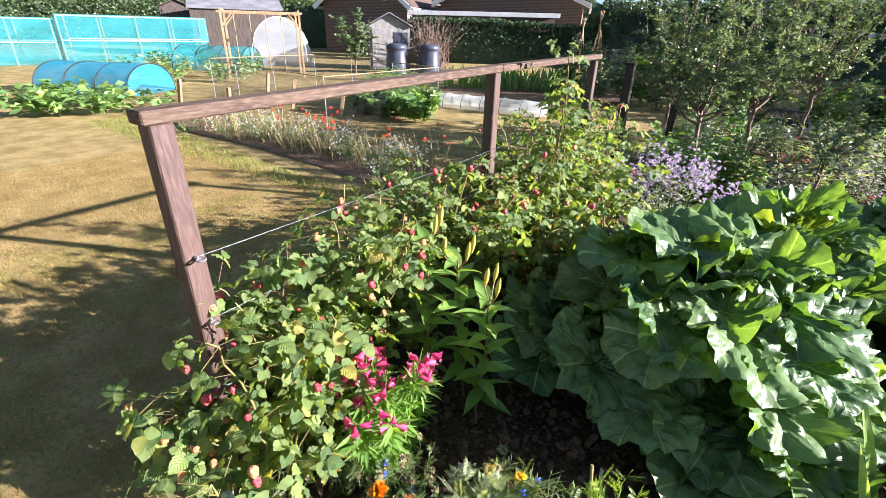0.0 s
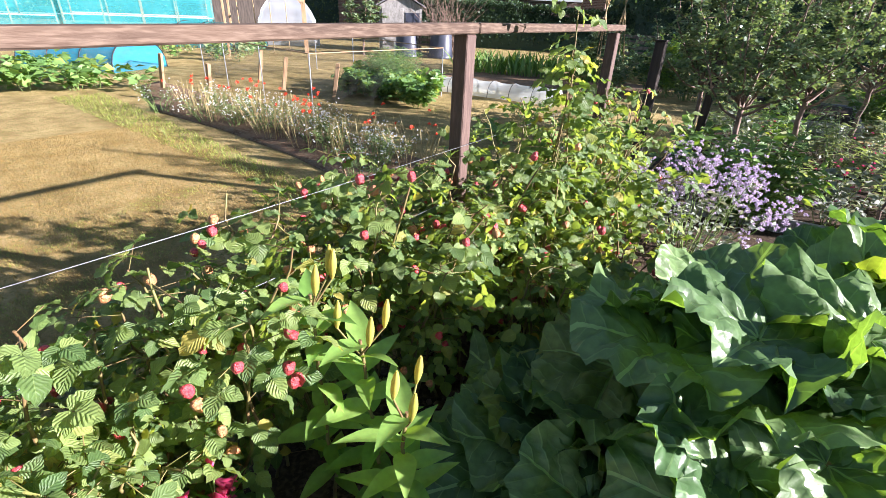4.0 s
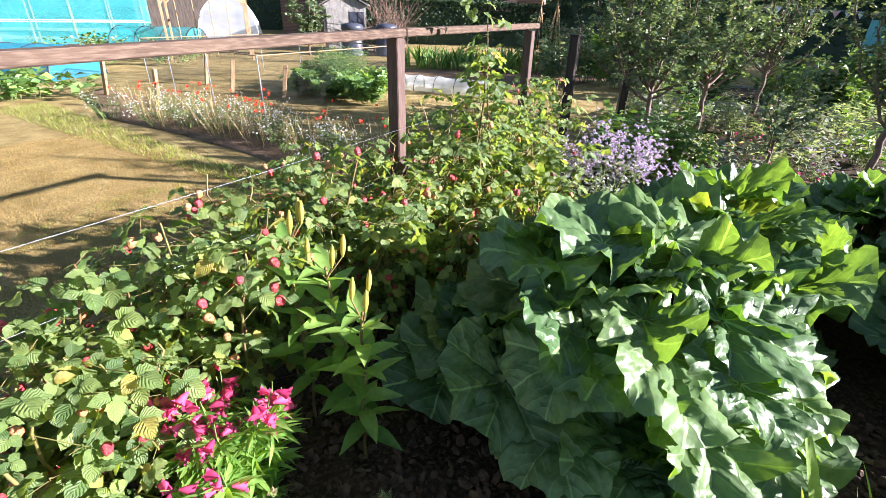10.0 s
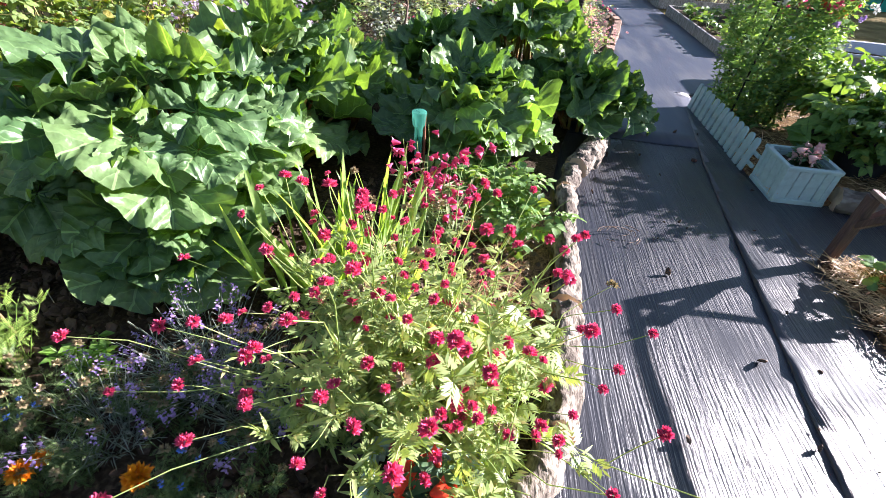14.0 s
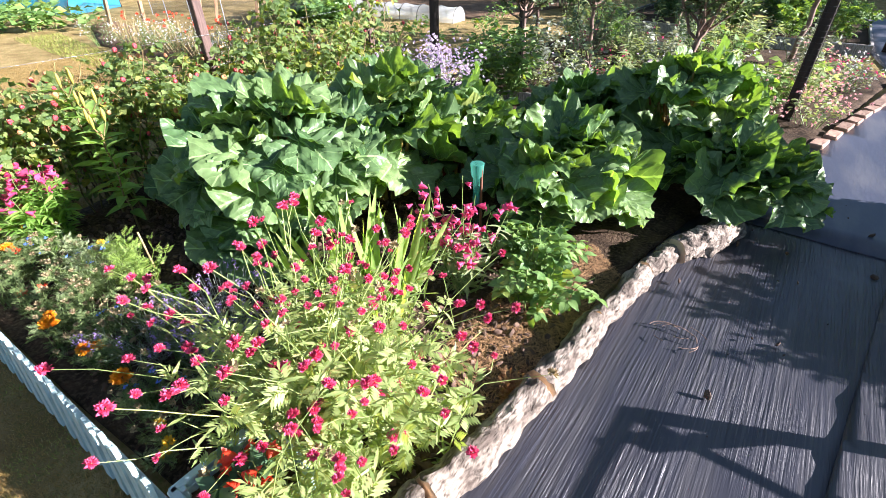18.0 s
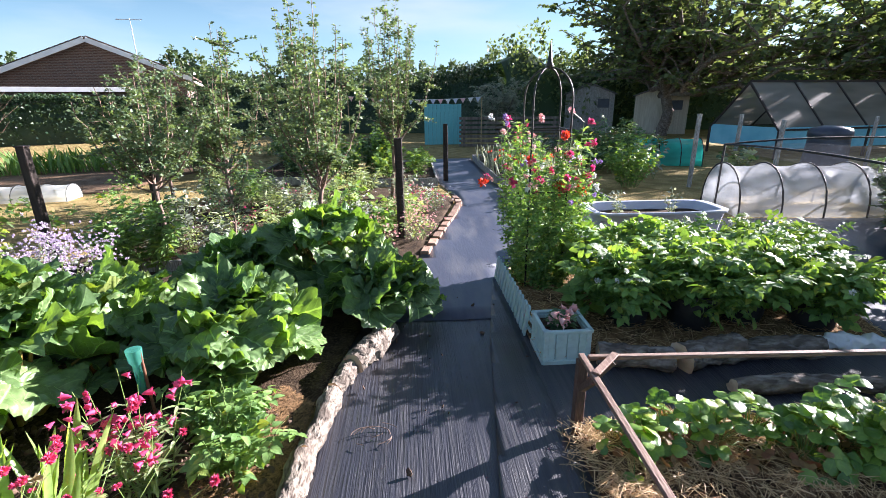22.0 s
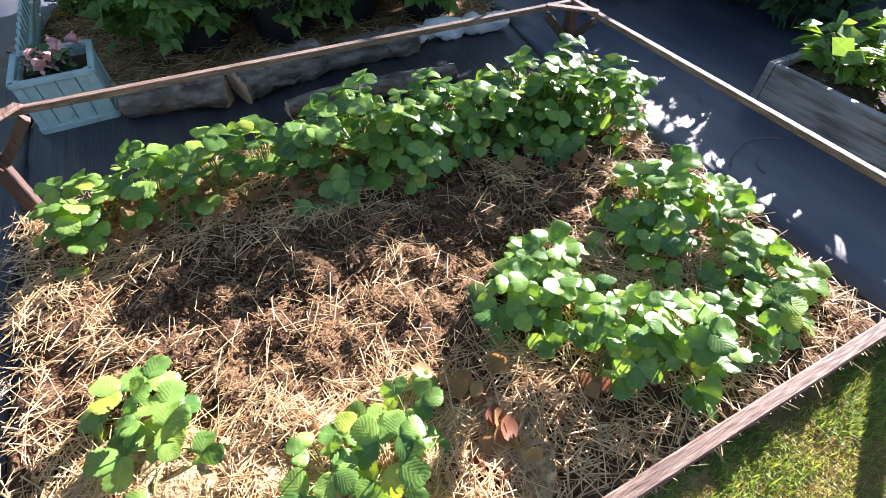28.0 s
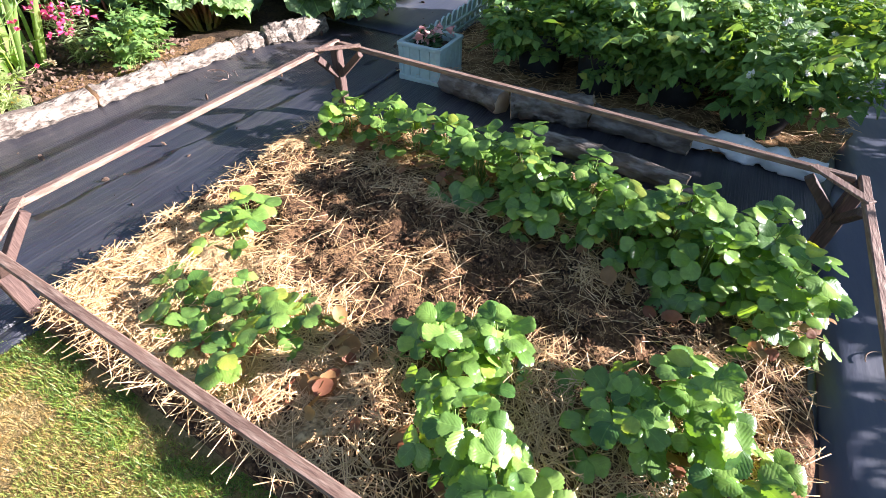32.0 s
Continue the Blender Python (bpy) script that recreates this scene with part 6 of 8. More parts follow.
for k, (x, y, h) in enumerate([(3.82, 3.36, 0.6), (4.24, 3.26, 0.64), (4.66, 3.32, 0.64), (5.1, 3.18, 0.62), (3.9, 3.9, 0.62), (4.36, 3.92, 0.64), (4.84, 3.9, 0.63), (5.32, 3.72, 0.62)]):
    pot = solo("potato_bag", POT, "black plastic potato growing bag on straw", "pot", (x, y, 0.02), 40 * k, "potato bags")
    bush("potato_plant", x, y, "bushy potato plant growing in a black bag", 28, h, 0.41, SPRAY["potato"], "potato", 300 + k, 15, "plant", "bagged potatoes", 0.12, 1.15, FLOWER["white_petal"] if k % 3 == 0 else None, 1 if k % 3 == 0 else 0)


def obelisk(x, y):
    root = thing("garden_obelisk", (x, y, 0), "black metal garden obelisk with a pointed finial", "obelisk")
    w = 0.155
    for sx in (-1, 1):
        for sy in (-1, 1):
            g = Geo()
            a = np.linspace(0, 1, 8)[1:] * math.pi / 2
            pts = [(sx * w, sy * w, 0), (sx * w, sy * w, 0.8), (sx * w, sy * w, 1.58)] + [(sx * w * math.cos(q), sy * w * math.cos(q), 1.58 + 0.24 * math.sin(q)) for q in a]
            tube(g, pts, 0.008, 6)
            part("upright", g.mesh("upright", "black_iron"), root)
    for z in (0.35, 0.85, 1.35):
        g = Geo()
        for p, q in (((-w, -w), (w, -w)), ((w, -w), (w, w)), ((w, w), (-w, w)), ((-w, w), (-w, -w))):
            tube(g, [(*p, z), (*q, z)], 0.006, 5)
        part("hoop", g.mesh("hoop", "black_iron"), root)
    g = Geo()
    z = np.array([1.81, 1.83, 1.85, 1.86, 2.02])
    tube(g, np.stack([0 * z, 0 * z, z], -1), np.array([0.02, 0.03, 0.028, 0.02, 0.002]), 10)
    part("finial", g.mesh("finial", "black_iron"), root)


obelisk(3.38, 4.2)


def sweet_pea(x, y, high, spread, seed):
    rs = np.random.RandomState(seed)
    root = thing("sweet_pea_vine", (x, y, 0), "sweet peas climbing the obelisk with red, pink and white flowers", "climber")
    g, lf = Geo(), Geo()
    for k in range(64):
        a = rs.uniform(0, 6.28)
        h = high * rs.uniform(0.5, 1.05)
        r = spread * rs.uniform(0.5, 1.1)
        c = np.stack([np.linspace(0.6, 1, 9) * r * np.cos(a + np.linspace(0, 0.8, 9)), np.linspace(0.6, 1, 9) * r * np.sin(a + np.linspace(0, 0.8, 9)), np.linspace(0.02, h, 9)], -1) + rs.normal(0, 0.015, (9, 3))
        tube(g, c, 0.0022, 4)
        n = 92
        q = rs.uniform(0.0, 1.0, n) * 8
        p = np.stack([np.interp(q, np.arange(9), c[:, i]) for i in range(3)], -1)
        d = ways(n, rs, -0.3, 0.7)
        lf.stamp(SPRAY["pea"], aim(d, rs.normal(0, 0.5, n), rs.uniform(0.8, 1.5, n)), p + d * 0.03)
        for j in range(3):
            d = ways(1, rs, 0.0, 0.6)[0]
            e = c[-1 - 2 * j] + d * rs.uniform(0.06, 0.2)
            tube(g, [c[-1 - 2 * j], e], 0.0012, 3)
            if e[2] > 0.8 and rs.rand() < 0.75:
                kind = rs.choice(["pink", "scarlet", "white_petal", "crimson", "pink", "pale_pink", "lavender", "pink", "pale_pink", "white_petal"])
                for b in range(2):
                    part("flower", FLOWER[kind], root, m=pose(*(e + rs.normal(0, 0.016, 3)), rs.uniform(0, 360), rs.uniform(0, 360), 0) @ Matrix.Scale(rs.uniform(0.9, 1.5), 4))
    stem_part(g, root, "stem")
    part("foliage", lf.mesh("foliage", "sweet_pea"), root)


sweet_pea(3.38, 4.18, 1.35, 0.36, 320)
bush("courgette_plant", 3.5, 3.42, "courgette with broad soft leaves beside the planter", 7, 0.4, 0.2, LEAF["big"], "potato", 321, 3, "plant", scale=1.6)


def tub(x, y, w, d, h):
    root = thing("water_tub", (x, y, 0), "long grey plastic tub used as a raised planter", "tub")
    bm = bmesh.new()
    rings = [(0.9, 0.0), (0.96, h * 0.7), (1.0, h), (1.03, h), (1.03, h - 0.03), (1.0, h - 0.035), (1.0, h), (0.9, h - 0.005), (0.88, h - 0.12)]
    n = 28
    vs = []
    for s, z in rings:
        row = []
        for k in range(n):
            a = 2 * math.pi * k / n
            cx, sy = math.cos(a), math.sin(a)
            row.append(bm.verts.new((w / 2 * s * math.copysign(abs(cx) ** 0.35, cx), d / 2 * s * math.copysign(abs(sy) ** 0.35, sy), z)))
        vs.append(row)
    for a, b in zip(vs, vs[1:]):
        for k in range(n):
            bm.faces.new((a[k], a[(k + 1) % n], b[(k + 1) % n], b[k]))
    part("tub_body", bm_mesh("tub_body", bm, "grey_plastic", True), root)
    bm = bmesh.new()
    bmesh.ops.create_grid(bm, x_segments=10, y_segments=5, size=0.5)
    for v in bm.verts:
        v.co = Vector((v.co.x * w * 0.9, v.co.y * d * 0.9, h - 0.1 + 0.02 * noise.noise(v.co * 7)))
    part("compost", bm_mesh("compost", bm, "soil"), root)


tub(4.95, 5.3, 1.5, 0.62, 0.42)
bush("tub_plant", 4.6, 5.3, "sparse flowering plant in the grey tub", 6, 0.62, 0.18, LEAF["small"], "grey_green", 330, 14, "plant", base=0.32)
bush("tub_plant", 5.2, 5.3, "sparse flowering plant in the grey tub", 5, 0.6, 0.16, LEAF["small"], "grey_green", 331, 12, "plant", base=0.32)


def hoop_tunnel(name, a, b, r, h, mat, hoops, label, frame_mat="black_pot", sag=0.02, seed=0):
    """Hoops with a sheet over them from a to b."""
    rs = np.random.RandomState(seed)
    a, b = np.array((*a, 0.0)), np.array((*b, 0.0))
    d = b - a
    L = np.linalg.norm(d)
    y = d / L
    x = np.array([y[1], -y[0], 0])
    root = thing(name, a, label, "tunnel")
    ang = np.linspace(0, math.pi, 15)
    arc = np.stack([-np.cos(ang) * r, np.sin(ang) ** 0.8 * h], -1)
    k = hoops * 4 - 3
    v, n = [], len(ang)
    for i in range(k):
        t = i / (k - 1)
        low = 1 - sag * (1.5 if i % 4 else 0) + rs.uniform(-0.01, 0.01)
        for q in arc:
            v.append(y * L * t + x * q[0] * low + np.array([0, 0, q[1] * low + 0.003]))
    i, j = np.meshgrid(np.arange(k - 1), np.arange(n - 1), indexing="ij")
    f = np.stack([i * n + j, i * n + j + 1, (i + 1) * n + j + 1, (i + 1) * n + j], -1).reshape(-1, 4)
    g = Geo().add(v, f)
    for e in (0, k - 1):
        g.add(np.array(v[e * n:(e + 1) * n]), np.arange(n)[None])
    part("cover", g.mesh("cover", mat), root)
    for i in range(hoops):
        g = Geo()
        t = i / (hoops - 1)
        tube(g, [y * L * t + x * q[0] * 1.01 + np.array([0, 0, q[1] * 1.01]) for q in arc], 0.012 if r > 0.3 else 0.006, 6)
        part("hoop", g.mesh("hoop", frame_mat), root)
    return root


hoop_tunnel("fleece_tunnel", (6.75, 6.75), (9.0, 6.5), 0.52, 0.68, "film", 5, "white mesh cloche tunnel on dark hoops", sag=0.05)
hoop_tunnel("net_tunnel", (7.9, 11.9), (9.3, 11.5), 0.45, 0.62, "green_net", 4, "bright green net tunnel low over a crop")
hoop_tunnel("fleece_tunnel", (-6.1, 8.45), (-3.6, 8.7), 0.24, 0.27, "fleece", 7, "long low white fleece cloche over a row", sag=0.06)
hoop_tunnel("net_tunnel", (-13.6, 4.4), (-11.6, 5.4), 0.75, 0.62, "blue_net", 4, "blue net tunnel over a crop", sag=0.0)
hoop_tunnel("net_tunnel", (-17.4, 9.4), (-15.3, 10.6), 0.8, 0.75, "teal_net", 4, "teal net tunnel over a crop", sag=0.0)
hoop_tunnel("polytunnel", (-16.3, 12.65), (-18.2, 14.05), 1.1, 1.72, "film", 4, "small white polytunnel greenhouse", "white_paint", 0.01)

for k in range(27):
    x, y = 6.4 + 0.6 * (k // 5) + (k % 5) * 0.62 + RNG.uniform(-0.2, 0.2), 3.15 + (k // 5) * 0.72 - 0.2 * (k % 5) + RNG.uniform(-0.15, 0.15)
    # last five stand outside the net, added to throw dappled shade on the side membrane
    if k >= 22:
        x, y = ((7.7, 2.3), (8.3, 2.25), (8.85, 2.0), (7.0, 2.02), (7.05, 2.5))[k - 22]
    bush("fruit_bush", x, y, "dark leafy currant bush under black netting", 20, 1.02 if k < 22 else 0.88 if k < 25 else 0.66, 0.44, SPRAY["currant"], "fruit_leaf", 340 + k, 22, "bush", "netted fruit bushes", scale=1.1)


def net_cage():
    root = thing("fruit_net", (5.98, 2.72, 0), "black fruit netting draped over bent pipes down to the ground", "net")
    g = Geo()
    nx, ny = 18, 16
    x, y = np.meshgrid(np.linspace(0, 3.0, nx), np.linspace(0, 3.0, ny), indexing="ij")
    z = 1.02 + 0.1 * np.sin(x * 2.2) * np.cos(y * 1.7) - 0.02 * (x - 1.5) ** 2
    i, j = np.meshgrid(np.arange(nx - 1), np.arange(ny - 1), indexing="ij")
    f = np.stack([i * ny + j, (i + 1) * ny + j, (i + 1) * ny + j + 1, i * ny + j + 1], -1).reshape(-1, 4)
    g.add(np.stack([x, y, z], -1).reshape(-1, 3), f)
    part("netting", g.mesh("netting", "black_net"), root)
    for side in (0, 1):
        g = Geo()
        u, w = np.meshgrid(np.linspace(0, 3.0, 30), np.linspace(0, 1, 8), indexing="ij")
        e = 0.03 * np.sin(u * 9 + 2 * side) * (1 - w) + 0.02 * np.sin(u * 23)
        top = 1.0 + 0.08 * np.sin(u * 2.2)
        i, j = np.meshgrid(np.arange(29), np.arange(7), indexing="ij")
        f = np.stack([i * 8 + j, (i + 1) * 8 + j, (i + 1) * 8 + j + 1, i * 8 + j + 1], -1).reshape(-1, 4)
        g.add(np.stack([e - 0.02, u, top * w] if side else [u, e - 0.02, top * w], -1).reshape(-1, 3), f)
        part("netting", g.mesh("netting", "black_net"), root)
    for p, q in (((0, 0, 1.0), (3.0, 0.2, 1.05)), ((0, 3.0, 1.05), (3.0, 3.0, 1.05)), ((0, 0, 1.0), (0, 3.0, 1.05))):
        g = Geo()
        tube(g, bend(p, q, 0.06, 9), 0.012, 6)
        part("pipe", g.mesh("pipe", "black_pot"), root)
    for p in ((0, 0), (3.0, 0.2), (0, 3.0), (3.0, 3.0)):
        g = Geo()
        tube(g, [(*p, -0.02), (*p, 1.05)], 0.012, 6)
        part("pole", g.mesh("pole", "black_pot"), root)


net_cage()


def raised_bed(x0, y0, x1, y1, h, label, mat="grey_wood", turn=0.0):
    root = thing("raised_bed", (x0, y0, 0), label, "raised bed", "raised beds", turn=turn)
    w, d = x1 - x0, y1 - y0
    for a, b in (((0, 0.018), (w, 0.018)), ((0, d - 0.018), (w, d - 0.018))):
        part("board", bar("board", (*a, h / 2), (*b, h / 2), 0.034, h, mat), root)
    for a, b in (((0.018, 0.037), (0.018, d - 0.037)), ((w - 0.018, 0.037), (w - 0.018, d - 0.037))):
        part("board", bar("board", (*a, h / 2), (*b, h / 2), 0.034, h - 0.003, mat), root)
    bm = bmesh.new()
    bmesh.ops.create_grid(bm, x_segments=12, y_segments=12, size=0.5)
    for v in bm.verts:
        v.co = Vector((w / 2 + v.co.x * (w - 0.07), d / 2 + v.co.y * (d - 0.07), h - 0.04 + 0.02 * noise.noise(v.co * 8)))
    part("soil", bm_mesh("soil", bm, "soil"), root)


raised_bed(6.03, 0.2, 8.1, 1.58, 0.21, "silver-grey board raised bed of young bean plants", "silver_wood")
for k in range(20):
    bush("bean_plant", 6.36 + (k % 5) * 0.4, 0.42 + (k // 5) * 0.31, "young bean plant with broad green leaves", 9, 0.4, 0.24, LEAF["big"], "potato", 360 + k, 9, "plant", "bean plants", 0.1)
raised_bed(3.9, 6.2, 5.3, 8.5, 0.14, "weathered timber raised bed of salad leaves")
raised_bed(3.9, 9.0, 5.3, 13.0, 0.16, "weathered timber raised bed of onions and red flowers")
raised_bed(1.5, 9.2, 2.75, 12.0, 0.16, "weathered timber raised bed with mixed crops")
raised_bed(-1.0, 9.6, 0.6, 12.2, 0.16, "weathered timber raised bed with flowering crops")
for k in range(24):
    bush("salad_plant", 4.1 + (k % 4) * 0.32, 6.4 + (k // 4) * 0.36, "low green salad plant", 5, 0.24, 0.15, LEAF["big"], "potato", 380 + k, 6, "plant", "salad plants", 0.08, 0.7)


def reeds(name, x, y, label, n, high, spread, mat, seed, flower=None, flowers=0, leaf="strap", base=0.0, category="plant", group=""):
    rs = np.random.RandomState(seed)
    root = thing(name, (x, y, 0), label, category, group)
    a, r = rs.uniform(0, 6.28, n), spread * np.sqrt(rs.uniform(0, 1, n))
    p = np.stack([r * np.cos(a), r * np.sin(a), 0 * a + base], -1)
    g = Geo().stamp(LEAF[leaf], aim(np.stack([0.4 * np.cos(a) * rs.rand(n), 0.4 * np.sin(a) * rs.rand(n), 1 + 0 * a], -1), rs.uniform(0, 6, n), high / 0.45 * rs.uniform(0.6, 1.1, n)), p)
    part("leaves", g.mesh("leaves", mat), root)
    heads = []
    for j in range(flowers):
        e = (*(rs.normal(0, spread * 0.6, 2)), base + high * rs.uniform(0.75, 1.1))
        heads.append(pose(*e, rs.uniform(-40, 40), rs.uniform(-40, 40), 0) @ Matrix.Scale(rs.uniform(0.8, 1.4), 4))
    blossom(root, flower, heads)


for k in range(9):
    reeds("onion_row", 4.2 + (k % 3) * 0.4, 9.4 + (k // 3) * 1.2, "onions with upright grey-green leaves", 60, 0.42, 0.34, "grey_green", 410 + k, FLOWER["scarlet"] if k < 4 else None, 6 if k < 4 else 0, base=0.12, group="onion rows")
for k in range(6):
    bush("crop_plant", 1.8 + (k % 2) * 0.6, 9.6 + (k // 2) * 0.8, "leafy crop in the raised bed", 8, 0.6, 0.3, SPRAY["potato"], "potato", 430 + k, 10, "plant", "raised bed crops", 0.1)

# ---- fruit bed between the rhubarb and the far beds ----
bush("borage_plant", -0.55, 3.85, "borage with hazy mauve-blue flowers", 40, 0.68, 0.5, LEAF["small"], "grey_green", 440, 16, "flower", flower=flower_ball("mauve", 0.012, 16, 41), flowers=18)
bush("bay_bush", -0.32, 4.75, "compact bright green leafy bush", 46, 0.78, 0.42, LEAF["lily"], "potato", 441, 22, "bush", scale=0.6)
bush("bay_bush", -0.85, 5.05, "compact dark green leafy bush", 22, 0.5, 0.3, LEAF["lily"], "fruit_leaf", 442, 16, "bush", scale=0.7)
solo("edging_board", bar("edging_board", (-0.7, 4.68, 0.06), (0.7, 4.9, 0.06), 0.03, 0.12, "grey_wood"), "weathered grey edging board of the fruit bed", "board")
SMALL = {k: flower_ball(k, 0.012, 18, 40) for k in ("white_petal", "pink", "pale_pink", "mauve")}
for k, (x, y, f, m, n) in enumerate([(0.2, 5.1, "white_petal", "grey_green", 2), (0.7, 5.0, "pink", "soft_green", 3), (1.1, 4.95, "white_petal", "soft_green", 3), (1.5, 5.1, "white_petal", "grey_green", 4), (1.85, 5.3, "pale_pink", "soft_green", 7), (2.05, 6.0, "pale_pink", "soft_green", 8), (2.3, 6.5, "pale_pink", "soft_green", 7), (2.5, 7.0, "pink", "grey_green", 4), (2.6, 7.4, "white_petal", "soft_green", 6), (1.6, 5.9, "white_petal", "grey_green", 5), (0.9, 6.0, "mauve", "grey_green", 3), (0.3, 6.2, "pink", "soft_green", 3), (-0.2, 5.4, "mauve", "soft_green", 2), (1.4, 6.9, "white_petal", "soft_green", 4), (0.6, 7.2, "pink", "soft_green", 3), (-0.5, 7.0, "pink", "grey_green", 2), (2.2, 7.6, "pale_pink", "soft_green", 5), (0.0, 8.0, "white_petal", "soft_green", 2), (-0.6, 8.2, "pink", "soft_green", 2), (2.3, 5.6, "pale_pink", "soft_green", 7)]):
    bush("cottage_flower", x, y, {"white_petal": "grey-leaved plant with white pompom flowers", "pink": "plant with deep pink flowers", "pale_pink": "low mound of pale pink and coral flowers", "mauve": "plant with small mauve flowers"}[f], 11, 0.34, 0.24, LEAF["small"], m, 450 + k, 16, "flower", "cottage flowers", flower=SMALL[f], flowers=n)
for k in range(30):
    x, y = RNG.uniform(-1.2, 2.2), RNG.uniform(5.0, 9.0)
    bush("border_plant", x, y, "leafy green border plant among the fruit trees", 9, RNG.uniform(0.3, 0.75), 0.3, (LEAF["lance"], LEAF["small"], LEAF["big"])[k % 3], ("soft_green", "grey_green", "potato")[k % 3], 1480 + k, (22, 30, 7)[k % 3], "plant", "border plants", scale=(1.3, 1.5, 0.9)[k % 3])
for k in range(5):
    bush("border_shrub", -0.7 + 0.5 * k, 7.3 + 0.3 * (k % 2), "soft leafy shrub among the fruit trees", 16, 0.85, 0.34, LEAF["lance"], "fruit_leaf" if k % 2 else "soft_green", 480 + k, 18, "bush", "border shrubs")


def tree(name, x, y, label, trunk, spread, high, count, leaf, mat, seed, limbs=6, thick=0.03, low=0.35, per=26, twigs=7, scale=1.0, bark="fruit_bark", lean=(0, 0), up=0.6, group="", dome=False):
    """A trunk that forks into limbs, limbs into twigs, leaves along the twigs."""
    rs = np.random.RandomState(seed)
    root = thing(name, (x, y, 0), label, "tree", group)
    g, lf = Geo(), Geo()
    top = np.array([lean[0], lean[1], trunk])
    tube(g, bend((0, 0, -0.03), top, 0, 7, thick * 0.4, rs), np.linspace(thick, thick * 0.7, 7), 9)
    for k in range(limbs):
        a = k * 2.4 + rs.uniform(-0.4, 0.4)
        s = top * rs.uniform(low + 0.4, 1.0) if k else top
        e = np.array([spread * rs.uniform(0.4, 1.0) * math.cos(a), spread * rs.uniform(0.4, 1.0) * math.sin(a), high * rs.uniform(0.62, 1.0)])
        if k == 0:
            e[:2] *= 0.2
            e[2] = high
        elif dome:
            r = rs.uniform(0.1, 1.0) ** 0.5
            e = np.array([spread * r * math.cos(a), spread * r * math.sin(a), trunk * 0.9 + (high - trunk * 0.9) * math.sqrt(1 - 0.9 * r * r) * rs.uniform(0.45, 1.0)])
        e[:2] += top[:2]
        c = bend(s, e, -0.06 * high * up, 9, spread * 0.035, rs)
        tube(g, c, np.linspace(thick * 0.5, thick * 0.12, 9), 6)
        for j in range(twigs):
            t = rs.uniform(0.15, 1.0)
            b = np.array([np.interp(t * 8, np.arange(9), c[:, i]) for i in range(3)])
            d = ways(1, rs, -0.15, 0.9)[0]
            L = spread * rs.uniform(0.25, 0.6) * (1.25 - 0.5 * t)
            w = bend(b, b + d * L, 0.03, 5, L * 0.05, rs)
            tube(g, w, np.linspace(thick * 0.14, thick * 0.05, 5), 4)
            q = rs.uniform(0.05, 1.0, per) * 4
            p = np.stack([np.interp(q, np.arange(5), w[:, i]) for i in range(3)], -1)
            ld = ways(per, rs, -0.6, 0.5)
            lf.stamp(leaf, aim(ld, rs.normal(0, 0.7, per), rs.uniform(0.7, 1.25, per) * scale), p)
        q = rs.uniform(0.3, 1.0, per) * 8
        p = np.stack([np.interp(q, np.arange(9), c[:, i]) for i in range(3)], -1)
        lf.stamp(leaf, aim(ways(per, rs, -0.4, 0.6), None, rs.uniform(0.7, 1.2, per) * scale), p)
    part("trunk", g.mesh("trunk", bark), root)
    part("crown", lf.mesh("crown", mat), root)
    return root


def fruit_tree(x, y, trunk, spread, high, seed, limbs, thick, lean=(0, 0)):
    """A vase of upright shoots from a short trunk, each clothed in small clusters of leaves, with a few side twigs."""
    rs = np.random.RandomState(seed)
    root = thing("fruit_tree", (x, y, 0), "young apple tree with slender trunk and upright leafy shoots", "tree", "fruit trees")
    g, lf = Geo(), Geo()
    leaf = diamond(0.046, 0.03, 0.35)
    top = np.array([lean[0], lean[1], trunk])
    tube(g, bend((0, 0, -0.03), top, 0, 7, thick * 0.4, rs), np.linspace(thick, thick * 0.8, 7), 9)
    t = np.linspace(0, 1, 11)[:, None]

    def clothe(c, n, first):
        k = max(2, n // 5)
        q = np.repeat(rs.uniform(first, 1.0, k), 5)
        p = np.stack([np.interp(q, np.linspace(0, 1, len(c)), c[:, i]) for i in range(3)], -1)
        d = ways(len(p), rs, -0.5, 0.75)
        lf.stamp(leaf, aim(d, rs.normal(0, 0.7, len(p)), rs.uniform(0.65, 1.2, len(p))), p + d * rs.uniform(0.0, 0.03, (len(p), 1)))

    for k in range(limbs):
        a = k * 2.4 + rs.uniform(-0.4, 0.4)
        s = top * rs.uniform(0.75, 1.0)
        r = spread * (rs.uniform(0.25, 1.0) if k else 0.1)
        e = s + np.array([r * math.cos(a), r * math.sin(a), (high - s[2]) * (1 - 0.45 * (r / spread) ** 1.5) * rs.uniform(0.72, 1.02)])
        m = s + (e - s) * np.array([0.75, 0.75, 0.22])
        c = (1 - t) ** 2 * s + 2 * t * (1 - t) * m + t**2 * e + np.concatenate([np.zeros((1, 3)), rs.normal(0, 0.012, (10, 3))])
        tube(g, c, np.linspace(thick * 0.5, 0.003, 11), 5)
        clothe(c, int(200 * (e[2] - s[2]) / 1.5) + 20, 0.2)
        for j in range(6):
            b = c[rs.randint(3, 10)]
            w = bend(b, b + ways(1, rs, -0.25, 0.8)[0] * rs.uniform(0.15, 0.42), 0.02, 5)
            tube(g, w, np.linspace(0.004, 0.0015, 5), 4)
            clothe(w, 48, 0.1)
    part("trunk", g.mesh("trunk", "fruit_bark"), root)
    part("crown", lf.mesh("crown", "apple_leaf"), root)


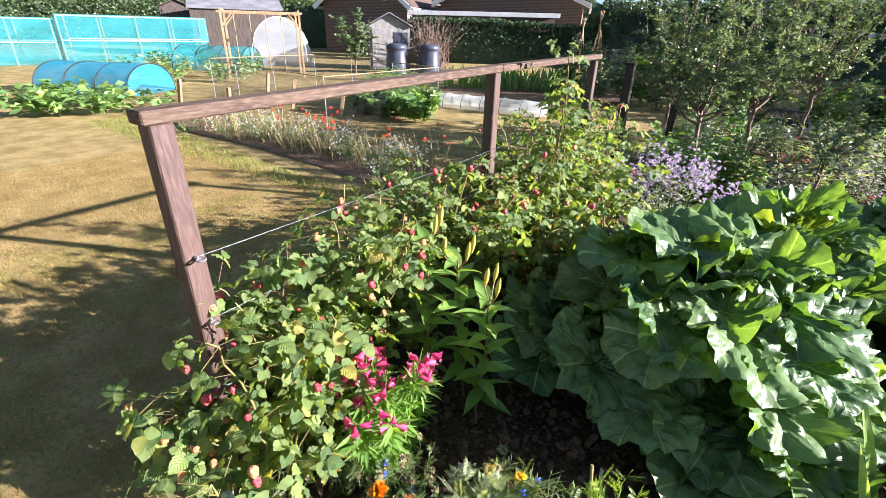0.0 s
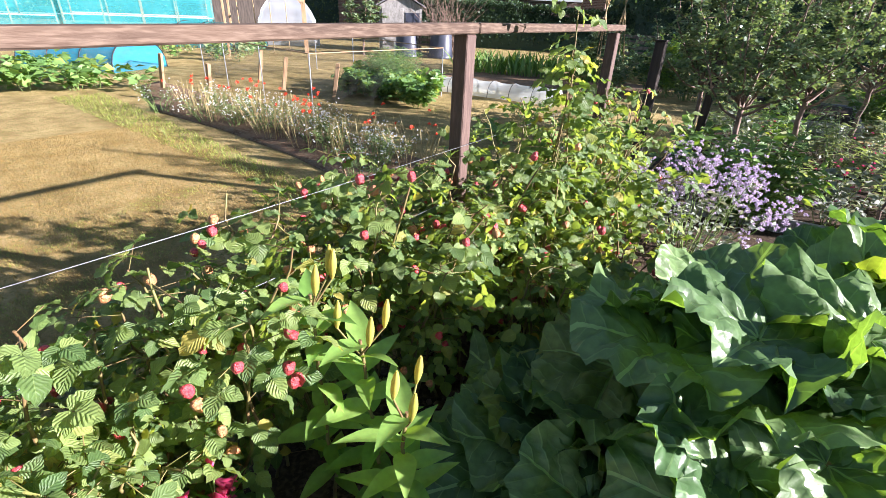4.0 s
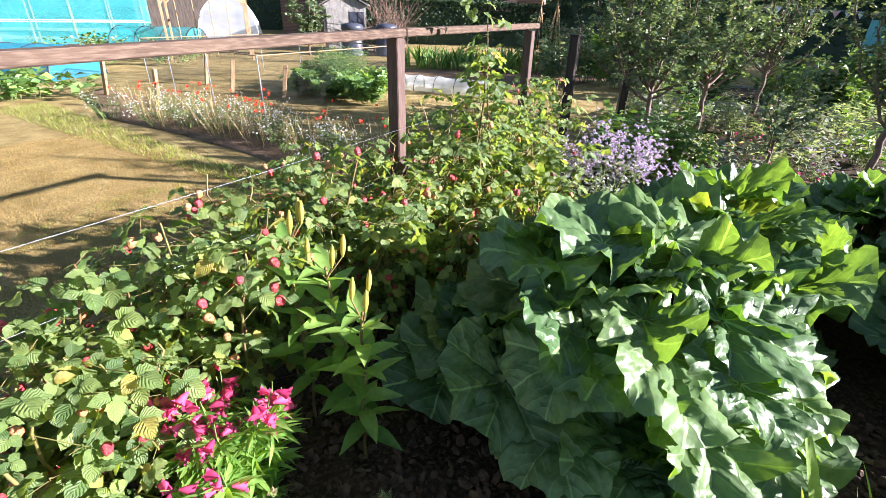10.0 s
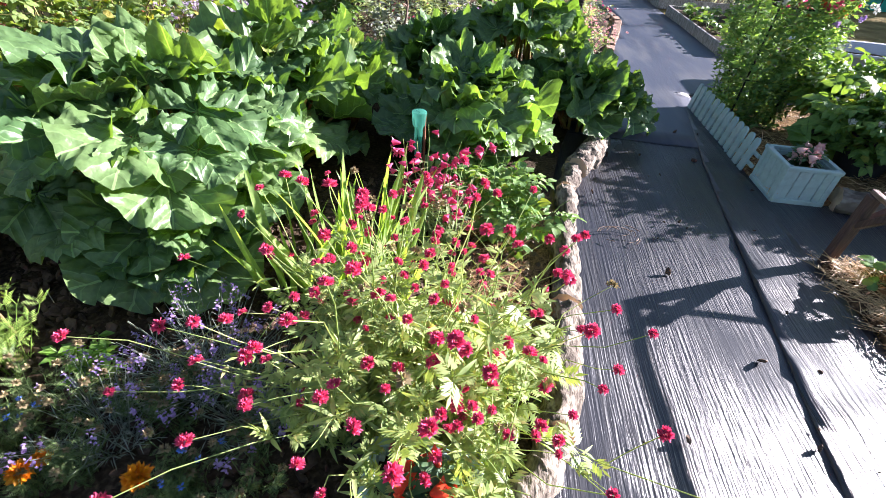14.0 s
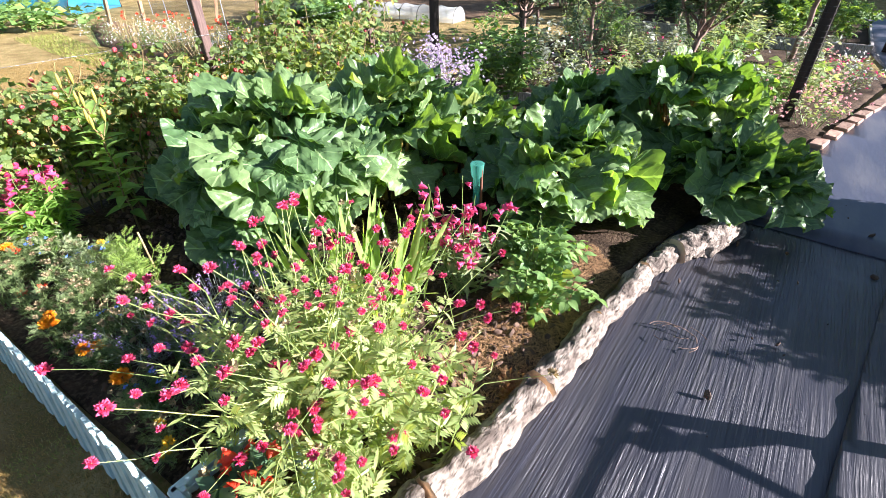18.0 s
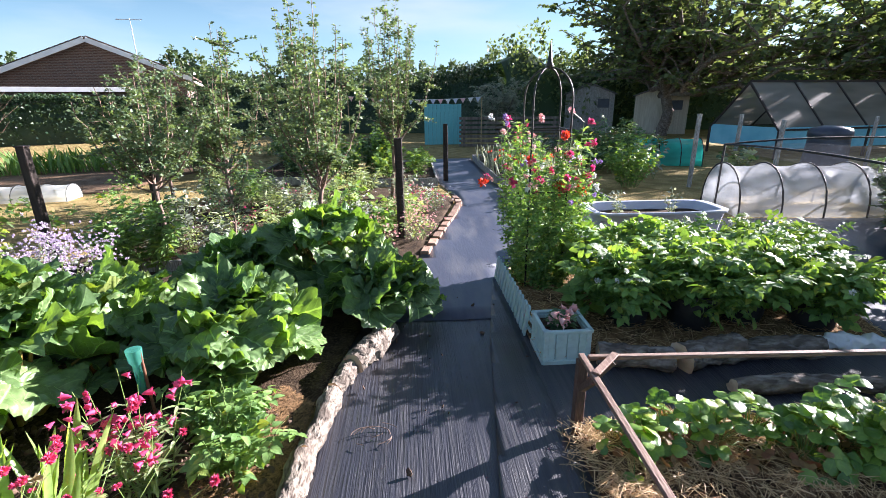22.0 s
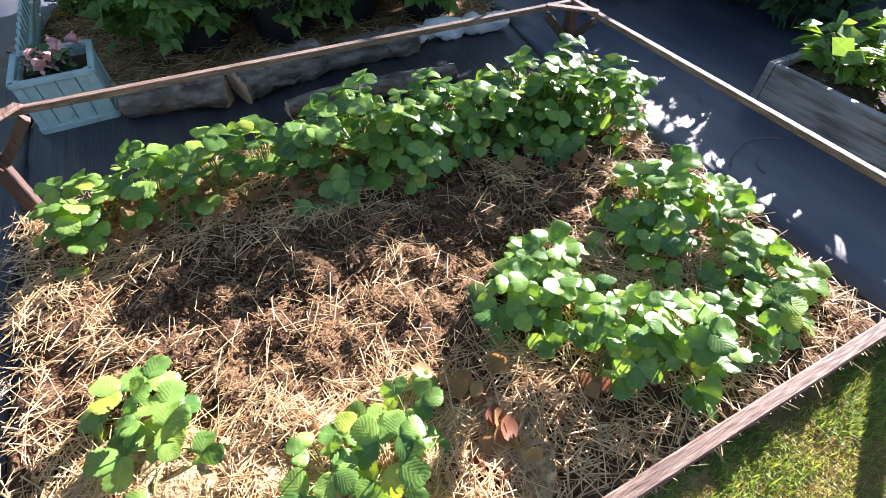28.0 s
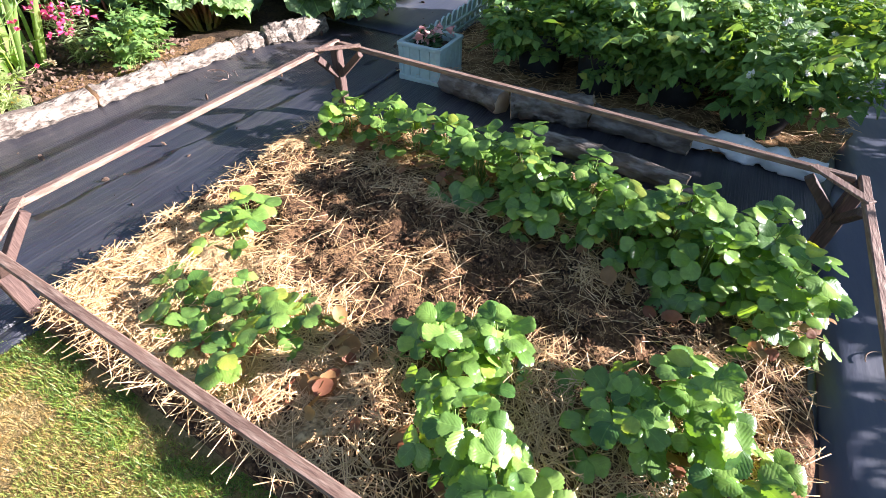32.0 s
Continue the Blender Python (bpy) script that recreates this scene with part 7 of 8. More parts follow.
fruit_tree(-0.55, 5.72, 0.8, 0.75, 2.2, 500, 14, 0.026, (-0.1, 0.05))
fruit_tree(1.2, 5.63, 0.78, 0.62, 2.85, 501, 17, 0.03, (0.03, 0))
fruit_tree(1.91, 8.15, 1.0, 0.85, 3.3, 502, 17, 0.032, (0.1, 0))
fruit_tree(-0.2, 6.7, 0.85, 0.85, 2.6, 503, 15, 0.028)
fruit_tree(-1.2, 7.2, 0.8, 0.8, 2.4, 504, 14, 0.028)
fruit_tree(0.4, 8.6, 0.9, 0.95, 3.1, 505, 16, 0.03)
tree("fruit_tree", 0.45, 5.05, "small young fruit tree tied to a cane", 0.5, 0.4, 1.15, 0, diamond(0.047, 0.033), "apple_leaf", 506, 6, 0.014, per=14, twigs=5, group="fruit trees")

# ---- plots on the far side of the fence ----
DAISY, POPPY = flower_ball("white_petal", 0.009, 14, 31), flower_ball("scarlet", 0.02, 12, 32)
for k in range(26):
    t = k / 25
    x, y = -3.0 - 3.9 * t + RNG.uniform(-0.3, 0.3), 3.65 + 0.5 * math.sin(t * 3) + RNG.uniform(-0.2, 0.4)
    if k % 3 == 2:
        reeds("poppy_clump", x, y, "scarlet poppies over dry grassy stems", 48, 0.45, 0.3, "dry_grass", 520 + k, POPPY, 6, "thin", 0, "flower", "wildflower strip")
    else:
        bush("daisy_clump", x, y, "airy clump of small white daisies", 12, 0.36, 0.3, SPRAY["feather"], "wisp", 520 + k, 10, "flower", "wildflower strip", flower=DAISY, flowers=5)


def pole_cage():
    root = thing("netting_cage", (-5.5, 4.95, 0), "black netting cage on thin metal poles", "net cage")
    pts = [(0, 0), (-1.4, 0.2), (-2.9, 0.5), (-4.4, 0.9), (-4.4, 3.7), (-2.9, 3.5), (-1.4, 3.2), (0, 2.9)]
    for x, y in pts:
        g = Geo()
        tube(g, [(x, y, -0.02), (x, y, 0.8)], 0.009, 6)
        part("pole", g.mesh("pole", "metal"), root)
    for p, q in zip(pts, pts[1:] + pts[:1]):
        g = Geo()
        tube(g, [(*p, 0.8), (*q, 0.8)], 0.008, 5)
        part("top_bar", g.mesh("top_bar", "pale_wood"), root)
    g = Geo()
    for p, q in zip(pts, pts[1:] + pts[:1]):
        g.add([(*p, 0.01), (*q, 0.01), (*q, 0.79), (*p, 0.79)], [[0, 1, 2, 3]])
    g.add([(*p, 0.795) for p in pts], [list(range(8))])
    part("netting", g.mesh("netting", "black_net", False), root)


pole_cage()
for k, (x, y) in enumerate([(-7.3, 4.5), (-9.0, 4.6), (-6.4, 6.1), (-7.6, 6.0), (-8.9, 6.4)]):
    solo("timber_stake", bar("timber_stake", (0, 0, -0.02), (0.1, 0, 0.55), 0.06, 0.05, "pale_wood"), "short leaning timber stake", "stake", (x, y, 0), 20 * k, "timber stakes")
for k in range(10):
    bush("crop_plant", -6.6 + (k % 5) * 0.4 - 0.3 * (k // 5), 6.7 + (k // 5) * 0.6 + RNG.uniform(-0.1, 0.1), "leafy potato plant in a far plot", 14, 0.46, 0.34, SPRAY["currant"], "sweet_pea", 550 + k, 18, "plant", "far crops", scale=1.2)
bush("lavender_mound", -6.3, 7.5, "large grey-green mound of lavender", 130, 0.78, 0.55, LEAF["needle"], "sweet_pea", 570, 22, "bush", scale=2.6, thick=0.003, stem="soft_green")
bush("lavender_mound", -6.9, 7.9, "large grey-green mound of lavender", 120, 0.72, 0.5, LEAF["needle"], "sweet_pea", 571, 22, "bush", scale=2.6, thick=0.003, stem="soft_green")
for k in range(16):
    reeds("sweetcorn_row", -7.6 + (k % 8) * 0.42, 11.6 + (k // 8) * 0.7 + (k % 8) * 0.14, "young sweetcorn with arching leaves", 26, 0.5, 0.25, "potato", 580 + k, None, 0, "corn", 0, "plant", "sweetcorn rows")
for k in range(14):
    x, y = -10.4 + RNG.uniform(-1.6, 1.6), 3.5 + RNG.uniform(-0.7, 0.9)
    bush("squash_plant", x, y, "sprawling squash with broad leaves", 8, 0.42, 0.4, LEAF["big"], "potato", 600 + k, 7, "plant", "far squash plants", scale=1.3)
for k in range(18):
    x, y = -14.5 + RNG.uniform(-4, 2.5), 8.2 + RNG.uniform(-2.0, 2.4)
    bush("crop_plant", x, y, "mixed crop in a distant plot", 9, 0.6, 0.45, LEAF["big"], "potato" if k % 3 else "soft_green", 620 + k, 8, "plant", "far crops", scale=1.0)
for k, (x, y) in enumerate([(-3.2, 9.6), (-2.6, 8.2), (-3.4, 7.2), (-2.4, 6.6), (-2.9, 5.6)]):
    bush("crop_plant", x, y, "low leafy crop row", 10, 0.3, 0.4, LEAF["big"], "potato", 640 + k, 8, "plant", "far crops", scale=0.7)


for k in range(34):
    x, y = (RNG.uniform(5.6, 9.0), RNG.uniform(8.4, 15.5)) if k < 20 else (RNG.uniform(-5.5, 2.2), RNG.uniform(12.8, 17.0))
    h = RNG.uniform(0.35, 0.9)
    if 2.6 < x < 5.5:
        continue
    bush("crop_plant", x, y, "leafy crop in a distant plot", 9, h, 0.4, LEAF["big"] if k % 3 else SPRAY["currant"], ("potato", "soft_green", "fruit_leaf", "grey_green")[k % 4], 660 + k, 9, "plant", "far crops", scale=1.0 if k % 3 else 1.6)
for k in range(15):
    x, y = -4.5 + 0.46 * k + RNG.uniform(-0.4, 0.4), 9.8 + RNG.uniform(0, 4.5)
    bush("garden_bush", x, y, "leafy garden shrub between the plots", 16, RNG.uniform(0.7, 1.4), 0.5, diamond(0.075, 0.055), ("apple_leaf", "fruit_leaf", "potato")[k % 3], 860 + k, 60, "bush", "plot shrubs", scale=1.2, thick=0.006)
bush("garden_bush", 6.9, 11.0, "rounded leafy garden bush", 26, 1.3, 0.6, LEAF["tree"], "fruit_leaf", 695, 60, "bush", scale=1.5, thick=0.008)
bush("garden_bush", 6.3, 8.7, "rounded leafy garden bush", 22, 1.0, 0.5, LEAF["tree"], "potato", 696, 50, "bush", scale=1.4, thick=0.008)


def bin_mesh():
    bm = bmesh.new()
    n = 20
    rings = [(0.36, 0), (0.36, 0.06), (0.345, 0.07), (0.3, 0.62), (0.3, 0.64), (0.32, 0.65), (0.32, 0.72), (0.29, 0.78), (0.12, 0.82)]
    vs = [[bm.verts.new((q * math.cos(a), q * math.sin(a), z)) for a in np.linspace(0, 2 * math.pi, n, endpoint=False)] for q, z in rings]
    for a, b in zip(vs, vs[1:]):
        for k in range(n):
            bm.faces.new((a[k], a[(k + 1) % n], b[(k + 1) % n], b[k]))
    bm.faces.new(vs[-1])
    return bm_mesh("compost_bin", bm, "bin_plastic", True)


BIN = bin_mesh()
for x, y in ((-11.3, 13.6), (-10.4, 14.3)):
    solo("compost_bin", BIN, "dark blue-grey plastic compost bin with a lid", "bin", (x, y, 0), 0, "compost bins").scale = (1.15, 1.15, 1.2)
solo("water_butt", BIN, "large black plastic water butt on end", "water butt", (10.5, 9.2, 0)).scale = (1.15, 1.15, 1.25)


def wigwam(x, y, h, n, seed):
    root = thing("cane_wigwam", (x, y, 0), "wigwam of bamboo canes tied at the top", "cane support", "cane wigwams")
    for k in range(n):
        a = k * 6.28 / n
        g = Geo()
        tube(g, [(0.3 * math.cos(a), 0.3 * math.sin(a), 0), (-0.05 * math.cos(a), -0.05 * math.sin(a), h)], 0.011, 5)
        part("cane", g.mesh("cane", "cane"), root)


wigwam(-4.0, 12.6, 1.95, 7, 1)
wigwam(-4.7, 13.4, 1.8, 6, 2)


def pallet(name, x, y, w, h, turn, label):
    root = thing(name, (x, y, 0), label, "pallet", "pallets", turn=turn)
    n = max(3, int(h / 0.13))
    for k in range(n):
        part("slat", block("slat", (w, 0.02, 0.09), "gate_wood", 0.003), root, m=pose(0, 0, 0.02 + k * (h - 0.1) / (n - 1)))
    for s in (-0.45, 0, 0.45):
        part("post", block("post", (0.07, 0.06, h), "gate_wood", 0.003), root, m=pose(s * w, 0.042, 0))


pallet("pallet", -10.8, 14.3, 0.9, 0.85, 40, "weathered wooden pallet between the compost bins")
pallet("pallet", -4.6, 16.2, 1.2, 1.0, 20, "weathered wooden pallet against the hedge")
pallet("pallet_fence", 5.6, 16.5, 3.4, 1.0, -8, "weathered slatted pallet fence at the path's end")


def plank_wall(name, a, b, h, mat, label, category, board=0.14, roof=None, top=0.02):
    """Upright boards from a to b."""
    a, b = Vector((*a, 0)), Vector((*b, 0))
    d = b - a
    root = thing(name, a, label, category, turn=math.degrees(math.atan2(d.y, d.x)))
    n = int(d.length / board)
    for k in range(n):
        part("board", block("board", (d.length / n - 0.006, 0.02, h + random.uniform(-top, top)), mat, 0.003), root, m=pose((k + 0.5) * d.length / n, 0, 0))
    for z in (0.25, h - 0.25):
        part("rail", block("rail", (d.length, 0.04, 0.07), mat, 0.003), root, m=pose(d.length / 2, 0.032, z))
    return root


plank_wall("teal_fence", (2.75, 17.9), (4.1, 17.8), 1.42, "teal_paint", "turquoise-painted board fence at the path's end", "fence")


def shed(x, y, w, d, h, rise, turn, mat, label, roofmat="felt", door=True):
    """A boarded garden shed with a pitched roof."""
    root = thing("garden_shed", (x, y, 0), label, "shed", "garden sheds", turn=turn)
    bm = bmesh.new()
    pts = [(-w / 2, 0), (w / 2, 0), (w / 2, h), (0, h + rise), (-w / 2, h)]
    f = bm.faces.new([bm.verts.new((px, -d / 2, z)) for px, z in pts])
    out = bmesh.ops.extrude_face_region(bm, geom=[f])
    for v in out["geom"]:
        if isinstance(v, bmesh.types.BMVert):
            v.co.y += d
    bmesh.ops.recalc_face_normals(bm, faces=bm.faces)
    part("body", bm_mesh("body", bm, mat), root)
    for s in (-1, 1):
        part("roof", bar("roof", (s * w / 4 + s * 0.05, -d / 2 - 0.12, h + rise / 2 + 0.03), (s * w / 4 + s * 0.05, d / 2 + 0.12, h + rise / 2 + 0.03), math.hypot(w / 2, rise) + 0.12, 0.04, roofmat), root).rotation_euler = (0, 0, 0)
        ob = root.children[-1]
        c = Vector((s * w / 4 + s * 0.05, 0, h + rise / 2 + 0.03))
        ob.matrix_basis = Matrix.Translation(c) @ Matrix.Rotation(s * math.atan2(rise, w / 2), 4, "Y") @ Matrix.Translation(-c)
    for k in range(int(h / 0.16)):
        part("cladding", block("cladding", (w + 0.004, 0.016, 0.148), mat, 0.003), root, m=pose(0, -d / 2 - 0.009, 0.02 + k * 0.16))
    if door:
        part("door", block("door", (0.75, 0.03, h - 0.12), mat, 0.004), root, m=pose(-w * 0.18, -d / 2 - 0.034, 0.04))
        part("window", block("window", (0.5, 0.03, 0.4), "bin_plastic", 0.004), root, "dark glazed window", m=pose(w * 0.28, -d / 2 - 0.034, h - 0.6))
    return root


shed(11.0, 23.6, 2.2, 1.8, 1.75, 0.45, -20, "grey_wood", "weathered brown wooden shed")
shed(13.9, 22.2, 2.2, 1.8, 1.65, 0.4, -28, "cream", "cream-painted wooden shed under the big tree")
shed(-13.0, 15.2, 1.5, 1.8, 1.5, 0.4, 42, "grey_wood", "grey wooden shed with a felt roof")
shed(-23.3, 15.6, 3.0, 4.0, 2.05, 0.45, -32.5, "old_shed", "large dark wooden shed with a grey felt roof", door=False)
shed(-27.0, 14.6, 1.5, 1.8, 2.1, 0.35, 62, "old_shed", "brown wooden shed with a tiled roof", "roof_tile")


def mesh_house():
    """The gabled netting house: poles, brown net roof, blue sheeting below."""
    root = thing("netting_house", (11.7, 12.0, 0), "gabled netting house with brown mesh roof and blue sheeting", "net house", turn=10)
    L, w, e, r = 6.0, 2.3, 0.72, 1.95
    g = Geo()
    for y0, y1 in ((0, w / 2), (w, w / 2)):
        g.add([(0, y0, e), (L, y0, e), (L, y1, r), (0, y1, r)], [[0, 1, 2, 3]])
    part("roof_net", g.mesh("roof_net", "brown_net", False), root)
    for x in (0, L):
        g = Geo().add([(x, 0, e), (x, w, e), (x, w / 2, r)], [[0, 1, 2]])
        part("gable_net", g.mesh("gable_net", "black_net", False), root)
    for k in range(5):
        for y0, y1 in ((0, w / 2), (w, w / 2)):
            x = L * k / 4
            part("rafter", bar("rafter", (x, y0, e), (x, y1, r), 0.05, 0.05, "dark_wood"), root)
        part("post", bar("post", (L * k / 4, 0, -0.02), (L * k / 4, 0, e), 0.06, 0.06, "dark_wood"), root)
        part("post", bar("post", (L * k / 4, w, -0.02), (L * k / 4, w, e), 0.06, 0.06, "dark_wood"), root)
    for y in (0, w):
        part("plate", bar("plate", (0, y, e + 0.03), (L, y, e + 0.03), 0.06, 0.05, "dark_wood"), root)
    part("ridge", bar("ridge", (0, w / 2, r + 0.03), (L, w / 2, r + 0.03), 0.05, 0.05, "dark_wood"), root)
    for k in range(4):
        part("sheet", block("sheet", (L / 4 - 0.08, 0.012, 0.55), "blue_sheet", 0.002), root, "faded blue plastic sheeting", m=pose(L * (k + 0.5) / 4, 0.0, 0.26))
    part("sheet", block("sheet", (w - 0.1, 0.012, 0.55), "blue_sheet", 0.002), root, m=pose(0, w / 2, 0.26, 0, 0, 90))


mesh_house()
for k, (x, y, h) in enumerate([(7.4, 8.6, 1.3), (8.6, 8.1, 1.2), (8.9, 9.6, 1.25), (11.2, 9.0, 1.2)]):
    solo("timber_stake", bar("timber_stake", (0, 0, -0.02), (0.0, 0, h), 0.06, 0.06, "grey_wood"), "weathered grey timber post", "post", (x, y, 0), 15 * k, "grey posts")


def bird_box():
    root = thing("bird_box", (9.8, 6.5, 0), "small dark bird box on a pole", "bird box")
    g = Geo()
    tube(g, [(0, 0, -0.02), (0, 0, 1.3)], 0.015, 6)
    part("pole", g.mesh("pole", "cane"), root)
    part("box", block("box", (0.16, 0.16, 0.16), "dark_wood", 0.005), root, m=pose(0, 0, 1.3))
    part("roof", block("roof", (0.22, 0.22, 0.03), "dark_wood", 0.005), root, m=pose(0, 0, 1.46))


bird_box()


def net_cage_big(a, b, depth, h, label):
    """A tall crop cage of timber posts with teal netting."""
    a, b = Vector((*a, 0)), Vector((*b, 0))
    d = b - a
    root = thing("crop_cage", a, label, "net cage", "teal crop cages", turn=math.degrees(math.atan2(d.y, d.x)))
    L = d.length
    n = max(3, int(L / 1.1) + 1)
    for k in range(n):
        for y in (0, depth):
            part("post", bar("post", (L * k / (n - 1), y, -0.02), (L * k / (n - 1), y, h), 0.05, 0.05, "pale_wood"), root)
    for y in (0, depth):
        for z in (h * 0.5, h):
            part("rail", bar("rail", (0, y, z), (L, y, z), 0.04, 0.04, "white_paint"), root)
    g = Geo()
    s = 0.04
    c = [(-s, -s), (L + s, -s), (L + s, depth + s), (-s, depth + s)]
    for p, q in zip(c, c[1:] + c[:1]):
        g.add([(*p, 0.01), (*q, 0.01), (*q, h + 0.04), (*p, h + 0.04)], [[0, 1, 2, 3]])
    g.add([(*p, h + 0.045) for p in c], [[0, 1, 2, 3]])
    part("netting", g.mesh("netting", "teal_net", False), root)


net_cage_big((-20.9, 7.1), (-19.0, 11.3), 2.2, 1.58, "long crop cage covered in bright teal netting")
net_cage_big((-22.2, 3.6), (-20.9, 6.9), 2.0, 1.45, "crop cage covered in bright teal netting")


def pergola():
    root = thing("timber_pergola", (-13.6, 8.6, 0), "open pergola of pale new timber posts and braces", "pergola", turn=54)
    L, w, h = 2.15, 1.6, 1.74
    for x in (0, L):
        for y in (0, w):
            part("post", bar("post", (x, y, -0.02), (x, y, h), 0.06, 0.06, "pale_wood"), root)
    for y in (0, w):
        part("beam", bar("beam", (-0.1, y, h + 0.03), (L + 0.1, y, h + 0.03), 0.05, 0.06, "pale_wood"), root)
        for x, s in ((0, 1), (L, -1)):
            part("brace", bar("brace", (x, y, h - 0.35), (x + s * 0.3, y, h), 0.04, 0.04, "pale_wood"), root)
    for x in (0, L):
        part("beam", bar("beam", (x, 0.03, h + 0.09), (x, w - 0.03, h + 0.09), 0.05, 0.055, "pale_wood"), root)
    for k in range(4):
        g = Geo()
        tube(g, [(0.3 + 0.45 * k, w / 2, 0), (0.3 + 0.45 * k, w / 2, h + 0.02)], 0.012, 5)
        part("cane", g.mesh("cane", "cane"), root)


pergola()


def bunting():
    root = thing("bunting", (0, 0, 0), "string of pale pink and blue bunting flags", "bunting")
    a, b = np.array((0.2, 16.6, 1.72)), np.array((4.6, 16.2, 1.66))
    c = bend(a, b, -0.1, 13)
    g = Geo()
    tube(g, c, 0.004, 4)
    part("cord", g.mesh("cord", "white_paint"), root)
    for e in (a, b):
        g = Geo()
        tube(g, [(e[0], e[1], -0.02), e], 0.015, 6)
        part("pole", g.mesh("pole", "cane"), root)
    for k in range(18):
        t = (k + 0.5) / 18
        p = np.array([np.interp(t * 12, np.arange(13), c[:, i]) for i in range(3)])
        g = Geo().add([p + (-0.09, 0, 0), p + (0.09, 0, 0), p + (0, -0.02, -0.16)], [[0, 1, 2]])
        part("flag", g.mesh("flag", ("pale_pink", "white_petal", "grey_plastic")[k % 3], False), root)


bunting()


def leaf_mass(name, pts, w, h, count, size, mat, label, seed, category="hedge", kind="", rough=0.35):
    """A clipped or wild hedge: a dark woody heart and many small leaf clumps over its uneven faces."""
    rs = np.random.RandomState(seed)
    pts = np.asarray(pts, float)
    seg = np.linalg.norm(np.diff(pts, axis=0), axis=1)
    cum = np.concatenate([[0], np.cumsum(seg)])
    t = rs.uniform(0, cum[-1], count)
    x, y = np.interp(t, cum, pts[:, 0]), np.interp(t, cum, pts[:, 1])
    k = np.clip(np.searchsorted(cum, t) - 1, 0, len(seg) - 1)
    d = np.diff(pts, axis=0)[k] / seg[k][:, None]
    nrm = np.stack([d[:, 1], -d[:, 0]], -1)
    lump = np.array([noise.noise((a * 0.45, b * 0.45, seed)) + 0.5 * noise.noise((a * 1.4, b * 1.4, seed)) for a, b in zip(x, y)])
    ht = h * (1 + rough * lump)
    face = rs.rand(count)
    z = np.where(face < 0.7, ht * np.sqrt(rs.rand(count)), ht * rs.uniform(0.92, 1.06, count))
    off = np.where(face < 0.7, np.sign(rs.rand(count) - 0.4) * w * (0.5 + rs.normal(0, 0.08, count)) * np.sqrt(np.clip(1.06 - (z / ht) ** 3, 0.05, 1)), w * rs.uniform(-0.45, 0.45, count))
    p = np.column_stack([x + nrm[:, 0] * off, y + nrm[:, 1] * off, z])
    out = np.column_stack([nrm * np.sign(off)[:, None], np.full(count, 0.35)]) + rs.normal(0, 0.55, (count, 3))
    g = Geo().stamp(diamond(size, size * 0.75), aim(out, rs.uniform(0, 6, count), rs.uniform(0.6, 1.4, count)), p)
    root = thing(name, (0, 0, 0), label, category, kind=kind)
    part("foliage", g.mesh("foliage", mat), root)
    core = Geo()
    m = 40
    ct = np.linspace(0, cum[-1], m)
    cx, cy = np.interp(ct, cum, pts[:, 0]), np.interp(ct, cum, pts[:, 1])
    ck = np.clip(np.searchsorted(cum, ct) - 1, 0, len(seg) - 1)
    cn = np.stack([(np.diff(pts, axis=0)[ck] / seg[ck][:, None])[:, 1], -(np.diff(pts, axis=0)[ck] / seg[ck][:, None])[:, 0]], -1)
    ch = h * (0.9 + rough * np.array([noise.noise((a * 0.45, b * 0.45, seed)) for a, b in zip(cx, cy)]))
    prof = [(-0.38, 0.0), (-0.38, 0.75), (-0.2, 0.95), (0.2, 0.95), (0.38, 0.75), (0.38, 0.0)]
    v = np.array([[cx[i] + cn[i, 0] * a * w, cy[i] + cn[i, 1] * a * w, b * ch[i]] for i in range(m) for a, b in prof])
    i, j = np.meshgrid(np.arange(m - 1), np.arange(5), indexing="ij")
    core.add(v, np.stack([i * 6 + j, i * 6 + j + 1, (i + 1) * 6 + j + 1, (i + 1) * 6 + j], -1).reshape(-1, 4))
    part("woody_core", core.mesh("woody_core", "hedge"), root)
    return root


leaf_mass("hedge", [(-15.5, 19.6), (-11.0, 22.3), (-7.2, 23.9)], 1.6, 1.72, 12000, 0.11, "hedge", "dark ivy-clad hedge below the houses", 21, rough=0.12)
leaf_mass("hedge", [(-7.2, 24.2), (-3.0, 25.4), (2.0, 25.2), (6.5, 23.5)], 1.8, 2.7, 15000, 0.12, "hedge", "tall dark evergreen hedge behind the plots", 25, rough=0.2)
leaf_mass("hedge", [(-44, 4), (-40, 12), (-33, 22), (-27, 28)], 3.0, 2.8, 16000, 0.17, "tree_leaf", "overgrown hedge behind the crop cages", 22)
leaf_mass("hedge", [(6.5, 24.5), (16, 26), (24, 22), (30, 14), (32, 4), (30, -8)], 4.0, 3.6, 26000, 0.19, "tree_leaf", "tall overgrown hedge and trees on the far boundary", 23, rough=0.6)
leaf_mass("distant_trees", [(-60, 10), (-52, 34), (-34, 52), (-8, 62), (18, 62), (44, 48), (60, 20)], 7.0, 5.2, 30000, 0.45, "far_tree", "line of distant woodland trees", 24, "trees", rough=0.5)

